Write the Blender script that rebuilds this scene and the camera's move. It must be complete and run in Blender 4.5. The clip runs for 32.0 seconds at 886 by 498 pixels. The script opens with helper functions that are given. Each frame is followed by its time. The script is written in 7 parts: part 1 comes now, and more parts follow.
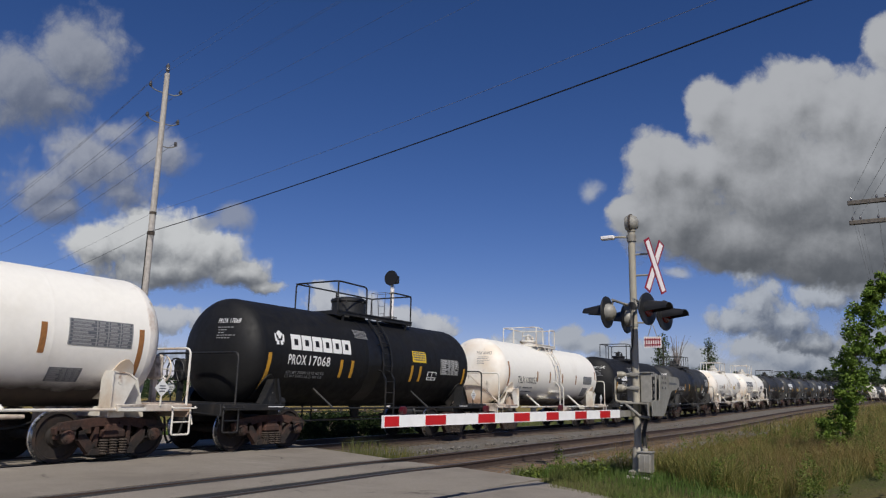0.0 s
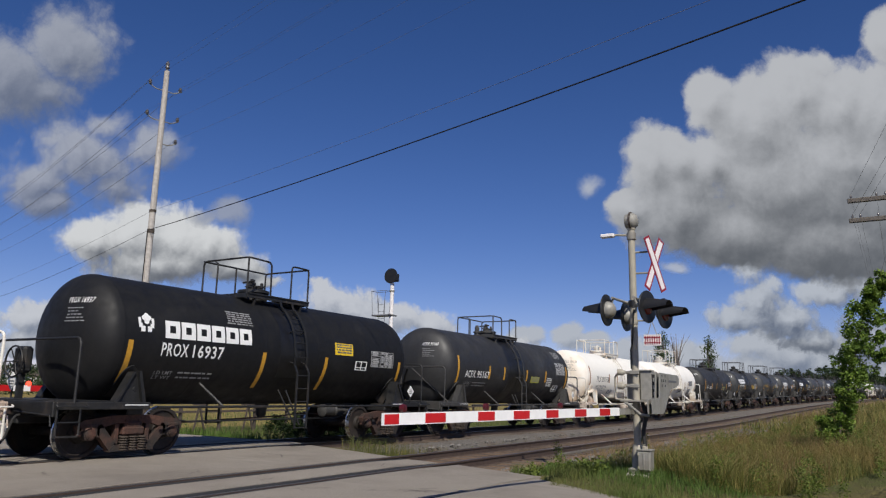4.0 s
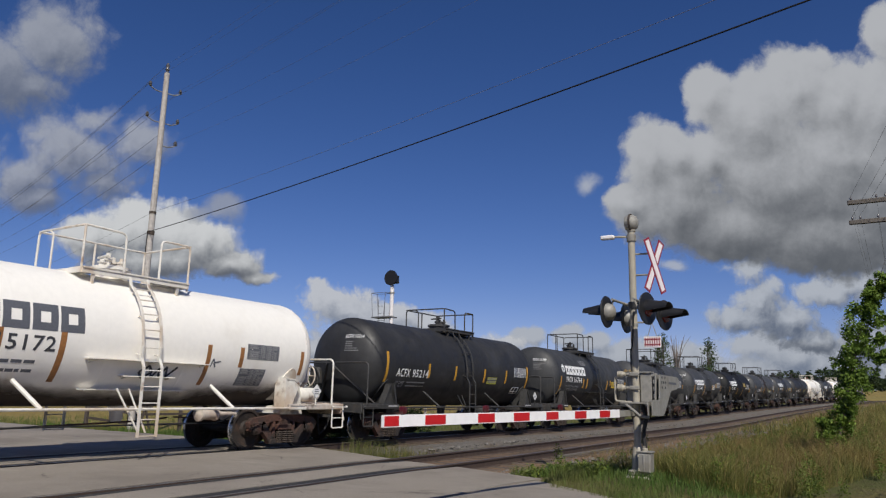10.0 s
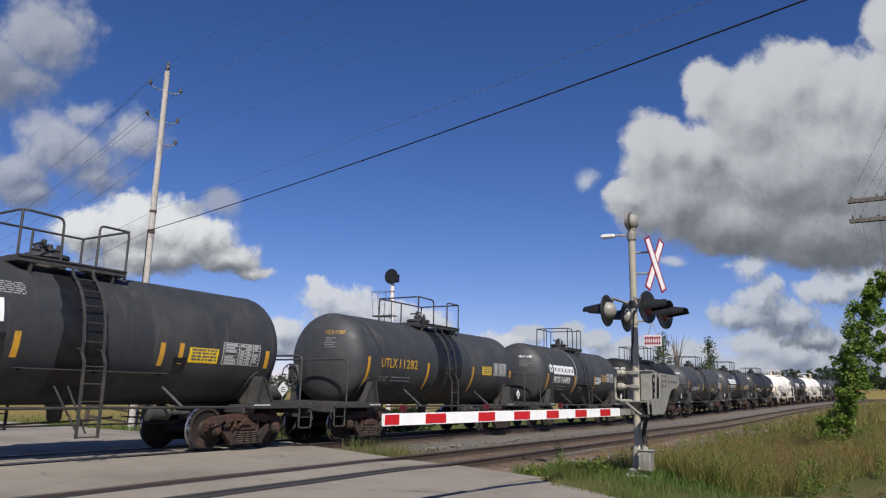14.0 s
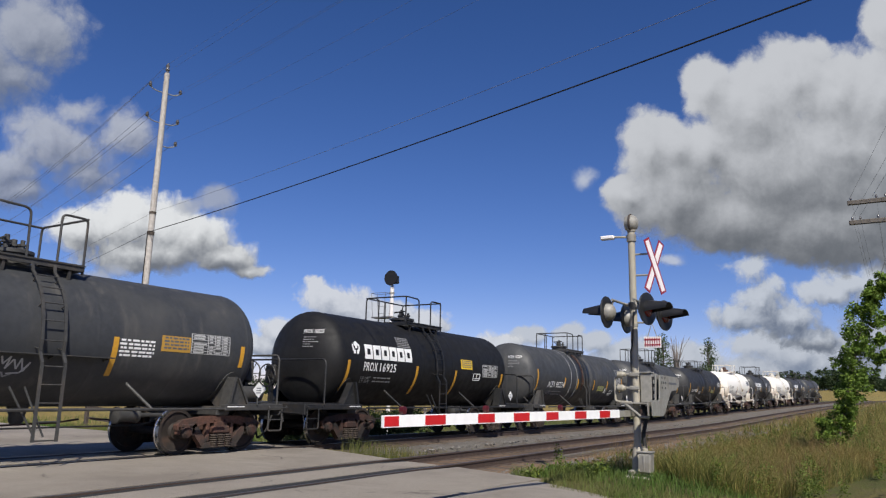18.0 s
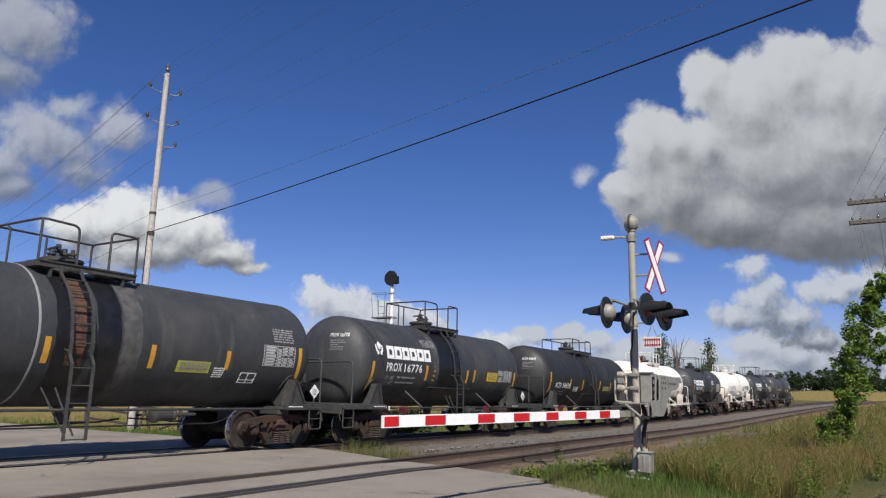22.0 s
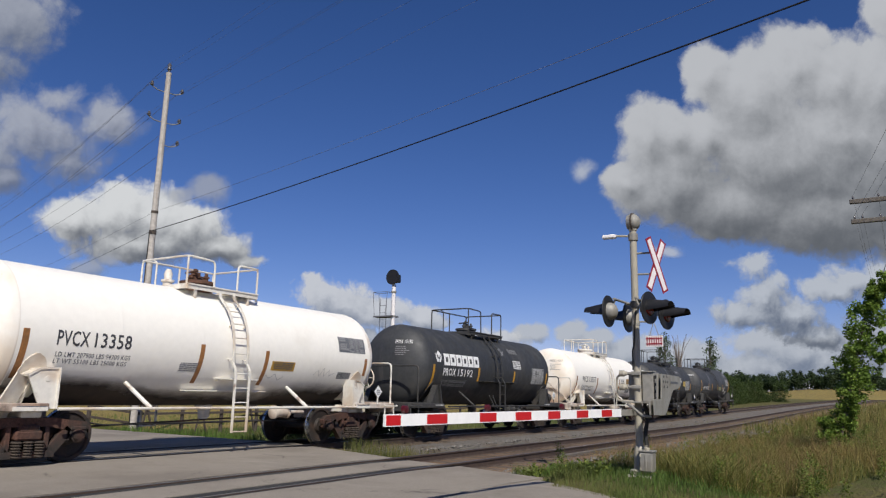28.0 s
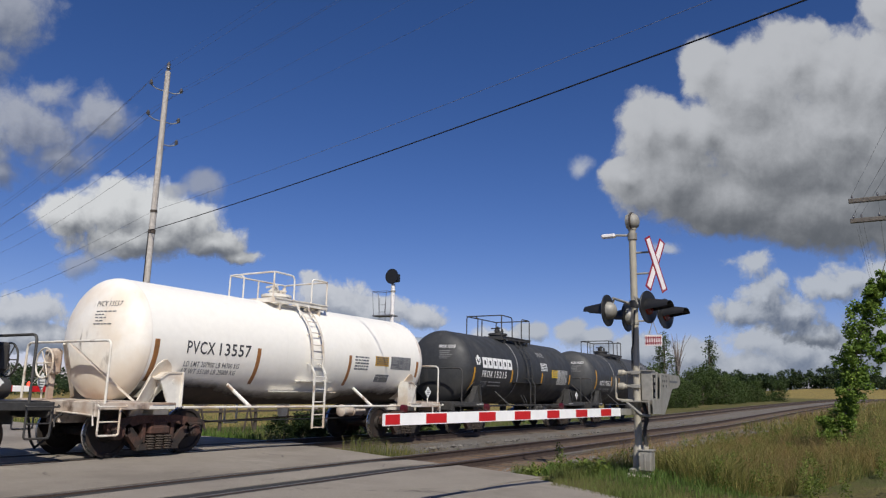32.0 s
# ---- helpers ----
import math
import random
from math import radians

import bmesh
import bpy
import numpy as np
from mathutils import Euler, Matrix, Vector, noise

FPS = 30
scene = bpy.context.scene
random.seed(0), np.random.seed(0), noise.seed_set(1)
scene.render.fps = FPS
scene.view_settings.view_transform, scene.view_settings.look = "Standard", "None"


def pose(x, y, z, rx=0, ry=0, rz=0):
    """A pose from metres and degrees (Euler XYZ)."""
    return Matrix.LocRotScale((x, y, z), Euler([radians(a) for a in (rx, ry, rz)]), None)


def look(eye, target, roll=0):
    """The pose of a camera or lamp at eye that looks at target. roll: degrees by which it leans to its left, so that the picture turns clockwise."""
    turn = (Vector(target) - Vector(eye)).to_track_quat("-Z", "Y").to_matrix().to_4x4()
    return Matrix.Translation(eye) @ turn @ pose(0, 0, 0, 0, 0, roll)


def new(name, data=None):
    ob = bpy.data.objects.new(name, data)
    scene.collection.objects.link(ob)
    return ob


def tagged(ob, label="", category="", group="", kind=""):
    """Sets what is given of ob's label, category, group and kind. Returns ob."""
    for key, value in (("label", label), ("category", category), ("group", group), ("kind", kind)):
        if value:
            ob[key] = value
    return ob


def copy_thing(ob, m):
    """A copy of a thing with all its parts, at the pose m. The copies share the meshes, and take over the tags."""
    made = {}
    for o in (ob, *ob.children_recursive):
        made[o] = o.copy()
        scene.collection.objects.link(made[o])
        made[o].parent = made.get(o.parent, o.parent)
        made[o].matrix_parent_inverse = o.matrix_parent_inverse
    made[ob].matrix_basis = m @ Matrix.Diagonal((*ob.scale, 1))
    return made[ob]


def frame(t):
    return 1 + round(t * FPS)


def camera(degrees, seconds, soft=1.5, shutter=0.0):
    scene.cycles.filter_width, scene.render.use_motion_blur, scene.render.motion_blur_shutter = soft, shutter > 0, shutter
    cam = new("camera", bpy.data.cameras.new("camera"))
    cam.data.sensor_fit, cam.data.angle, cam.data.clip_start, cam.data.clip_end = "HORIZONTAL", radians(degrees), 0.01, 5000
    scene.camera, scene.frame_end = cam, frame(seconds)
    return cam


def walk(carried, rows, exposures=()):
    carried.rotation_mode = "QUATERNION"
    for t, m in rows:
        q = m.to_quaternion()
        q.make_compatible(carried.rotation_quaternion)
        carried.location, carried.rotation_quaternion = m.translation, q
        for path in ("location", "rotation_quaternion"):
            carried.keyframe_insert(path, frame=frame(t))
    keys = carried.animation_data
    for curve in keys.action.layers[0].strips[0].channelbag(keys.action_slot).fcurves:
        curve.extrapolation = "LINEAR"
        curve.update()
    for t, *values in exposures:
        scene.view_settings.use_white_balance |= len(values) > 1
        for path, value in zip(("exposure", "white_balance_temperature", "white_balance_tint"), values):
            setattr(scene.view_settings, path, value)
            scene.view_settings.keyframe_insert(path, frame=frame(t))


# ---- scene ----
# The camera stands by the road, a little above eye height of a seated viewer, and trembles slightly.
EYE = Vector((0.0, 0.0, 1.317))
HEADING, TILT, LEAN = 31.62, 11.34, 1.25
FOCAL = 1278.5


def view(dx=0.0, dy=0.0):
    a, b = radians(HEADING) + dx / FOCAL, radians(TILT) + dy / FOCAL
    ahead = Vector((-math.sin(a) * math.cos(b), math.cos(a) * math.cos(b), math.sin(b)))
    return look(EYE, EYE + ahead, LEAN)


SWAY = [(0, -0.5, 1.5), (1, 0.6, 0.0), (2, 0.2, -1.4), (3, -0.8, -1.6), (3.5, -0.8, -2.2), (5.5, -0.6, -1.9), (6, -0.2, -2.1), (7, -0.7, -1.4), (8, -0.8, -1.1), (9, -0.8, 0.2), (10, -0.8, 1.0), (11, -0.8, 1.5), (12, -0.1, 0.2), (13, 0.4, -1.1), (14, -0.3, -1.4),
        (16.5, -1.2, -1.3), (17, -1.1, -0.8), (18, -0.8, 1.4), (19, -0.8, 1.7), (20, -0.8, 1.5), (21, -0.8, 1.5), (22, -0.8, 1.7), (23, -0.1, 0.5), (24, 0.7, 1.4), (25, 0.8, 1.4), (25.5, 0.8, 0.5), (27.5, 2.0, -1.1), (28, 2.2, -0.3), (29, 2.3, 0.2), (30, 2.3, -0.6), (31, 1.1, -0.1), (32, 0.8, -1.6)]
cam = camera(63.03, 32.0, soft=1.25)
# The clip's camera sets its exposure anew as dark and white cars pass.
STOPS = [(0, -0.33), (1, -0.05), (2, -0.02), (3, -0.17), (6, -0.03), (7, -0.05), (8, -0.42), (9, -0.67), (10, -0.25), (11, 0), (13, 0.14), (14, 0.11), (17, 0.11), (19, 0.14), (22, 0.15), (24, 0.02), (25, 0.0), (28, -0.08), (29, -0.36), (30, -0.05), (32, -0.1)]
walk(cam, [(t, view(dx, dy)) for t, dx, dy in SWAY], exposures=STOPS)

# ---- world and sun ----
SUN_AZ, SUN_EL = 136.0, 44.0
world = bpy.data.worlds.new("world")
scene.world = world
world.use_nodes = True
wn = world.node_tree.nodes
sky = wn.new("ShaderNodeTexSky")
sky.sky_type = "NISHITA"
sky.sun_disc = False
sky.sun_elevation = radians(SUN_EL)
sky.sun_rotation = radians(SUN_AZ)
sky.altitude, sky.air_density, sky.dust_density, sky.ozone_density = 200, 0.8, 0.2, 2.5
wn["Background"].inputs["Strength"].default_value = 0.0745
deep = wn.new("ShaderNodeHueSaturation")
deep.inputs["Saturation"].default_value = 1.25
world.node_tree.links.new(sky.outputs[0], deep.inputs["Color"])
tint = wn.new("ShaderNodeVectorMath")
tint.operation = "MULTIPLY"
tint.inputs[1].default_value = (1.19, 0.97, 1.22)
world.node_tree.links.new(deep.outputs[0], tint.inputs[0])
world.node_tree.links.new(tint.outputs[0], wn["Background"].inputs["Color"])
to_sun = Vector((math.sin(radians(SUN_AZ)) * math.cos(radians(SUN_EL)),
                 math.cos(radians(SUN_AZ)) * math.cos(radians(SUN_EL)), math.sin(radians(SUN_EL))))
sun = new("sun", bpy.data.lights.new("sun", "SUN"))
sun.data.energy, sun.data.angle, sun.data.color = 5.0, radians(0.53), (1.0, 0.95, 0.86)
sun.matrix_world = look(to_sun * 100, (0, 0, 0))
scene.view_settings.exposure = 0.25


# ---- materials ----
def nodes_of(name):
    m = bpy.data.materials.new(name)
    m.use_nodes = True
    t = m.node_tree
    return m, t, t.nodes["Principled BSDF"]


def noise_tex(t, coord, scale, detail=4.0, rough=0.55, stretch=None):
    if stretch:
        mp = t.nodes.new("ShaderNodeMapping")
        mp.inputs["Scale"].default_value = stretch
        t.links.new(coord, mp.inputs["Vector"])
        coord = mp.outputs[0]
    n = t.nodes.new("ShaderNodeTexNoise")
    n.inputs["Scale"].default_value, n.inputs["Detail"].default_value, n.inputs["Roughness"].default_value = scale, detail, rough
    t.links.new(coord, n.inputs["Vector"])
    return n.outputs["Fac"]


def ramp(t, fac, a, b, lo=0.0, hi=1.0):
    r = t.nodes.new("ShaderNodeMapRange")
    r.interpolation_type = "SMOOTHSTEP"
    for key, v in (("From Min", a), ("From Max", b), ("To Min", lo), ("To Max", hi)):
        r.inputs[key].default_value = v
    t.links.new(fac, r.inputs["Value"])
    return r.outputs[0]


def blend(t, fac, a, b):
    m = t.nodes.new("ShaderNodeMix")
    m.data_type = "RGBA"
    for k, v in ((0, fac), (6, a), (7, b)):
        if isinstance(v, (tuple, list)):
            m.inputs[k].default_value = (*v[:3], 1)
        elif isinstance(v, (int, float)):
            m.inputs[k].default_value = v
        else:
            t.links.new(v, m.inputs[k])
    return m.outputs[2]


def math_node(t, op, a, b=0.0):
    m = t.nodes.new("ShaderNodeMath")
    m.operation = op
    for k, v in ((0, a), (1, b)):
        if isinstance(v, (int, float)):
            m.inputs[k].default_value = v
        else:
            t.links.new(v, m.inputs[k])
    return m.outputs[0]


def surface(name, base, rough=0.6, metal=0.0, fine=(30, 0.12), stain=None, streak=None, bump=(40, 0.15), rand=0.0, spec=0.5, second=None):
    """A painted or weathered surface: fine grain, broad stains, streaks down the sides, relief."""
    m, t, b = nodes_of(name)
    co = t.nodes.new("ShaderNodeTexCoord").outputs["Object"]
    col = blend(t, ramp(t, noise_tex(t, co, fine[0]), 0.3, 0.7), tuple(c * (1 - fine[1]) for c in base), tuple(min(1, c * (1 + fine[1])) for c in base))
    if second:
        col = blend(t, ramp(t, noise_tex(t, co, second[0], 5), second[2], second[3]), col, second[1])
    if stain:
        col = blend(t, ramp(t, noise_tex(t, co, stain[0], 6, 0.62), stain[2], stain[3]), col, stain[1])
    if streak:
        col = blend(t, ramp(t, noise_tex(t, co, 1.0, 4, 0.6, streak[0]), streak[2], streak[3]), col, streak[1])
    if rand:
        info = t.nodes.new("ShaderNodeObjectInfo")
        hs = t.nodes.new("ShaderNodeHueSaturation")
        t.links.new(ramp(t, info.outputs["Random"], 0, 1, 1 - rand, 1 + rand), hs.inputs["Value"])
        t.links.new(col, hs.inputs["Color"])
        col = hs.outputs[0]
    t.links.new(col, b.inputs["Base Color"])
    t.links.new(ramp(t, noise_tex(t, co, fine[0] * 0.3, 5), 0.2, 0.8, max(0.02, rough - 0.12), min(1, rough + 0.12)), b.inputs["Roughness"])
    b.inputs["Metallic"].default_value = metal
    b.inputs["Specular IOR Level"].default_value = spec
    if bump:
        bp = t.nodes.new("ShaderNodeBump")
        bp.inputs["Strength"].default_value, bp.inputs["Distance"].default_value = bump[1], 0.02
        t.links.new(noise_tex(t, co, bump[0], 5), bp.inputs["Height"])
        t.links.new(bp.outputs[0], b.inputs["Normal"])
    return m


def glow(name, color, strength):
    m, t, b = nodes_of(name)
    b.inputs["Base Color"].default_value = (*color, 1)
    b.inputs["Emission Color"].default_value = (*color, 1)
    b.inputs["Emission Strength"].default_value = strength
    return m


DUST = (0.16, 0.125, 0.09)
SIDE = (2.2, 2.2, 0.35)
M = {}
M["tank_black"] = surface("tank_black", (0.0085, 0.0085, 0.009), 0.6, fine=(14, 0.15), stain=(0.7, (0.017, 0.0165, 0.016), 0.5, 0.75), streak=(SIDE, (0.024, 0.022, 0.02), 0.58, 0.82), bump=(3, 0.03), spec=0.32)
M["tank_grey"] = surface("tank_grey", (0.034, 0.036, 0.039), 0.62, fine=(10, 0.12), stain=(0.6, (0.058, 0.057, 0.055), 0.45, 0.75), streak=((3.4, 3.4, 0.30), (0.082, 0.078, 0.072), 0.53, 0.80), bump=(3, 0.03), rand=0.12)
M["tank_soot"] = surface("tank_soot", (0.018, 0.018, 0.019), 0.6, fine=(10, 0.12), stain=(0.6, (0.036, 0.036, 0.036), 0.45, 0.75), streak=(SIDE, (0.05, 0.047, 0.043), 0.56, 0.82), bump=(3, 0.03), rand=0.12)
M["tank_white"] = surface("tank_white", (0.86, 0.83, 0.76), 0.45, fine=(8, 0.02), stain=(0.55, (0.72, 0.68, 0.6), 0.55, 0.85), streak=(SIDE, (0.66, 0.59, 0.49), 0.62, 0.9), bump=(3, 0.03))
M["head_white"] = surface("head_white", (0.84, 0.80, 0.73), 0.5, fine=(8, 0.03), second=(0.6, (0.72, 0.61, 0.48), 0.42, 0.72), stain=(0.9, (0.38, 0.24, 0.15), 0.60, 0.80), streak=((2.6, 2.6, 0.7), (0.12, 0.085, 0.06), 0.63, 0.78), bump=(3, 0.03))
M["steel_black"] = surface("steel_black", (0.014, 0.014, 0.014), 0.55, fine=(12, 0.2), stain=(2.5, (0.05, 0.04, 0.032), 0.5, 0.8), rand=0.1)
M["steel_white"] = surface("steel_white", (0.72, 0.69, 0.62), 0.5, fine=(12, 0.05), second=(1.1, (0.55, 0.44, 0.33), 0.42, 0.68), stain=(2.6, (0.26, 0.16, 0.10), 0.57, 0.74))
M["steel_grimy"] = surface("steel_grimy", (0.56, 0.50, 0.43), 0.6, fine=(12, 0.08), second=(1.3, (0.36, 0.25, 0.18), 0.38, 0.64), stain=(2.4, (0.11, 0.075, 0.055), 0.5, 0.7))
M["steel_grey"] = surface("steel_grey", (0.042, 0.041, 0.039), 0.6, fine=(12, 0.2), stain=(2.5, (0.08, 0.065, 0.052), 0.5, 0.8), rand=0.1)
M["truck_iron"] = surface("truck_iron", (0.068, 0.031, 0.021), 0.88, fine=(25, 0.3), second=(1.6, (0.030, 0.023, 0.019), 0.42, 0.66), stain=(3.2, (0.015, 0.013, 0.012), 0.5, 0.72), rand=0.3, bump=(30, 0.35))
M["wheel_iron"] = surface("wheel_iron", (0.021, 0.016, 0.013), 0.75, fine=(20, 0.25), stain=(3, (0.06, 0.034, 0.022), 0.5, 0.75), rand=0.15)
M["wheel_tread"] = surface("wheel_tread", (0.5, 0.5, 0.5), 0.28, metal=1.0, fine=(30, 0.1), bump=None)
M["spring"] = surface("spring", (0.046, 0.034, 0.026), 0.8, fine=(30, 0.3))
M["stripe_yellow"] = surface("stripe_yellow", (0.56, 0.29, 0.03), 0.5, fine=(20, 0.1), stain=(4, (0.35, 0.2, 0.04), 0.5, 0.8))
M["stripe_rust"] = surface("stripe_rust", (0.30, 0.13, 0.04), 0.6, fine=(20, 0.15), stain=(4, (0.16, 0.08, 0.03), 0.5, 0.8))
M["letter_white"] = surface("letter_white", (0.78, 0.78, 0.76), 0.5, fine=(30, 0.04), stain=(5, (0.5, 0.5, 0.48), 0.6, 0.85), bump=None)
M["letter_grey"] = surface("letter_grey", (0.26, 0.26, 0.26), 0.6, fine=(30, 0.1), bump=None)
M["letter_pale"] = surface("letter_pale", (0.42, 0.42, 0.41), 0.55, fine=(30, 0.1), bump=None)
M["letter_thin"] = surface("letter_thin", (0.42, 0.41, 0.39), 0.55, fine=(30, 0.1), bump=None)
M["letter_black"] = surface("letter_black", (0.05, 0.05, 0.055), 0.55, fine=(30, 0.1), bump=None)
M["letter_slate"] = surface("letter_slate", (0.10, 0.105, 0.12), 0.55, fine=(30, 0.1), bump=None)
M["letter_yellow"] = surface("letter_yellow", (0.5, 0.29, 0.03), 0.55, fine=(30, 0.1), bump=None)
M["placard_yellow"] = surface("placard_yellow", (0.75, 0.5, 0.02), 0.45, fine=(30, 0.05), bump=None)
M["placard_lime"] = surface("placard_lime", (0.42, 0.42, 0.06), 0.45, fine=(30, 0.05), bump=None)
M["placard_ochre"] = surface("placard_ochre", (0.42, 0.24, 0.04), 0.45, fine=(30, 0.05), bump=None)
M["placard_white"] = surface("placard_white", (0.72, 0.72, 0.7), 0.45, fine=(30, 0.05), bump=None)
M["spill"] = surface("spill", (0.009, 0.009, 0.010), 0.42, fine=(6, 0.3), stain=(1.2, (0.03, 0.028, 0.026), 0.5, 0.8))


def grime_shade_material():
    """Road grime thrown up by the wheels plus the belly's shade, painted as one sooty film, thickest near the trucks.
    """
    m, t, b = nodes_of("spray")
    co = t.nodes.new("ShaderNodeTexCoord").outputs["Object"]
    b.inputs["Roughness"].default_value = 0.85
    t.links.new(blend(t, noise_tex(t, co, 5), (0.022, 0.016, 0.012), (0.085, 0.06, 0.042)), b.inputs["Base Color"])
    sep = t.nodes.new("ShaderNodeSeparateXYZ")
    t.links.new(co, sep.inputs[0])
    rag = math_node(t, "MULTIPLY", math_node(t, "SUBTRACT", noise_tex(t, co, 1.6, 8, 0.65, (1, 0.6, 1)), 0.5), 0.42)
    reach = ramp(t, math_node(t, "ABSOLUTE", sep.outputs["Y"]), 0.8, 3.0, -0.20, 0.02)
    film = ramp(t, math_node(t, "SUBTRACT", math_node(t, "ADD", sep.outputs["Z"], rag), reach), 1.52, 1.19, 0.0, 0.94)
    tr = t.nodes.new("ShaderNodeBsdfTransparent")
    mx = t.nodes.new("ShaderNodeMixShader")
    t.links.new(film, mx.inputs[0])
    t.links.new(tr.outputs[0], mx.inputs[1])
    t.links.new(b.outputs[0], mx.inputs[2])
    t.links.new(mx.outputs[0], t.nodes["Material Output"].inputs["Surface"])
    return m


M["spray"] = grime_shade_material()
M["brushed_pale"] = surface("brushed_pale", (0.075, 0.072, 0.068), 0.65, fine=(6, 0.3), second=(1.2, (0.036, 0.037, 0.039), 0.40, 0.62), streak=((4, 4, 0.3), (0.13, 0.125, 0.118), 0.56, 0.8), bump=None)
M["rust_plate"] = surface("rust_plate", (0.10, 0.045, 0.025), 0.8, fine=(20, 0.3), stain=(3, (0.04, 0.025, 0.02), 0.45, 0.7))


def asphalt_material():
    """Worn asphalt: pale stone in dark binder, patches, tyre-darkened stretches, fine cracks."""
    m, t, b = nodes_of("asphalt")
    co = t.nodes.new("ShaderNodeTexCoord").outputs["Object"]
    col = blend(t, ramp(t, noise_tex(t, co, 75, 3), 0.3, 0.7), (0.21, 0.183, 0.150), (0.305, 0.268, 0.222))
    col = blend(t, ramp(t, noise_tex(t, co, 0.45, 6, 0.6), 0.42, 0.68), col, (0.19, 0.163, 0.133))
    col = blend(t, ramp(t, noise_tex(t, co, 1.0, 5, 0.6, (0.35, 1.3, 1.0)), 0.56, 0.8), col, (0.32, 0.285, 0.238))
    col = blend(t, ramp(t, noise_tex(t, co, 2.2, 6, 0.62), 0.62, 0.8), col, (0.115, 0.098, 0.082))
    vo = t.nodes.new("ShaderNodeTexVoronoi")
    vo.feature = "DISTANCE_TO_EDGE"
    vo.inputs["Scale"].default_value = 0.42
    wob = t.nodes.new("ShaderNodeVectorMath")
    wob.operation = "ADD"
    nz = t.nodes.new("ShaderNodeTexNoise")
    nz.inputs["Scale"].default_value, nz.inputs["Detail"].default_value = 1.6, 6
    t.links.new(co, nz.inputs["Vector"])
    t.links.new(co, wob.inputs[0])
    t.links.new(nz.outputs["Color"], wob.inputs[1])
    t.links.new(wob.outputs[0], vo.inputs["Vector"])
    crack = math_node(t, "MULTIPLY", ramp(t, vo.outputs["Distance"], 0.011, 0.002), ramp(t, noise_tex(t, co, 0.6, 3), 0.5, 0.62))
    col = blend(t, math_node(t, "MULTIPLY", crack, 0.75), col, (0.05, 0.043, 0.036))
    t.links.new(col, b.inputs["Base Color"])
    b.inputs["Roughness"].default_value = 0.9
    bp = t.nodes.new("ShaderNodeBump")
    bp.inputs["Strength"].default_value, bp.inputs["Distance"].default_value = 0.4, 0.02
    t.links.new(math_node(t, "SUBTRACT", noise_tex(t, co, 110, 4), crack), bp.inputs["Height"])
    t.links.new(bp.outputs[0], b.inputs["Normal"])
    return m


M["asphalt"] = asphalt_material()
M["rubber"] = surface("rubber", (0.022, 0.021, 0.02), 0.8, fine=(40, 0.2))
M["rail_steel"] = surface("rail_steel", (0.06, 0.04, 0.03), 0.7, fine=(25, 0.2))
M["rail_head"] = surface("rail_head", (0.16, 0.14, 0.125), 0.38, metal=0.7, fine=(25, 0.1), bump=None)
M["tie"] = surface("tie", (0.095, 0.070, 0.050), 0.9, fine=(12, 0.3), bump=(25, 0.5), rand=0.25)
M["ballast"] = surface("ballast", (0.115, 0.104, 0.090), 0.95, fine=(18, 0.45), stain=(0.8, (0.12, 0.09, 0.065), 0.45, 0.7), bump=(22, 1.0))
M["dirt"] = surface("dirt", (0.15, 0.092, 0.05), 0.95, fine=(20, 0.35), stain=(0.9, (0.17, 0.14, 0.105), 0.58, 0.8), bump=(25, 0.9))
M["stone"] = surface("stone", (0.22, 0.205, 0.185), 0.9, fine=(8, 0.4), rand=0.4)
M["wood_grey"] = surface("wood_grey", (0.43, 0.40, 0.365), 0.85, fine=(8, 0.15), streak=((9, 9, 0.5), (0.30, 0.255, 0.21), 0.48, 0.75), bump=(20, 0.4))
M["wood_arm"] = surface("wood_arm", (0.115, 0.100, 0.086), 0.85, fine=(10, 0.2), bump=(20, 0.4))
M["wood_dark"] = surface("wood_dark", (0.07, 0.055, 0.045), 0.9, fine=(10, 0.25), bump=(20, 0.4))
M["galvanised"] = surface("galvanised", (0.27, 0.26, 0.232), 0.55, metal=0.1, fine=(12, 0.12), stain=(3, (0.17, 0.15, 0.12), 0.46, 0.72))
M["alu_paint"] = surface("alu_paint", (0.35, 0.32, 0.255), 0.55, metal=0.0, fine=(10, 0.06), stain=(2.5, (0.3, 0.26, 0.2), 0.55, 0.8))
M["lamp_black"] = surface("lamp_black", (0.012, 0.012, 0.013), 0.5, fine=(20, 0.1), bump=None)
M["lens_red"] = surface("lens_red", (0.16, 0.008, 0.006), 0.15, fine=(60, 0.2), bump=(60, 0.3))
M["sign_white"] = surface("sign_white", (0.75, 0.72, 0.7), 0.4, fine=(10, 0.05), bump=None)
M["sign_red"] = surface("sign_red", (0.26, 0.018, 0.03), 0.4, fine=(10, 0.08), bump=None)
M["arm_red"] = surface("arm_red", (0.50, 0.012, 0.015), 0.4, fine=(10, 0.05), bump=None)
M["arm_white"] = surface("arm_white", (0.86, 0.85, 0.83), 0.4, fine=(10, 0.03), stain=(1.4, (0.74, 0.72, 0.68), 0.6, 0.85), bump=None)
M["concrete"] = surface("concrete", (0.40, 0.37, 0.32), 0.9, fine=(20, 0.15), stain=(3, (0.25, 0.22, 0.18), 0.5, 0.75), bump=(30, 0.4))
M["cable"] = surface("cable", (0.005, 0.005, 0.006), 0.9, bump=None)
M["wire"] = surface("wire", (0.12, 0.12, 0.13), 0.6, bump=None)
M["ceramic"] = surface("ceramic", (0.10, 0.095, 0.095), 0.3, bump=None)
M["lit_red"] = glow("lit_red", (1.0, 0.06, 0.03), 2.5)
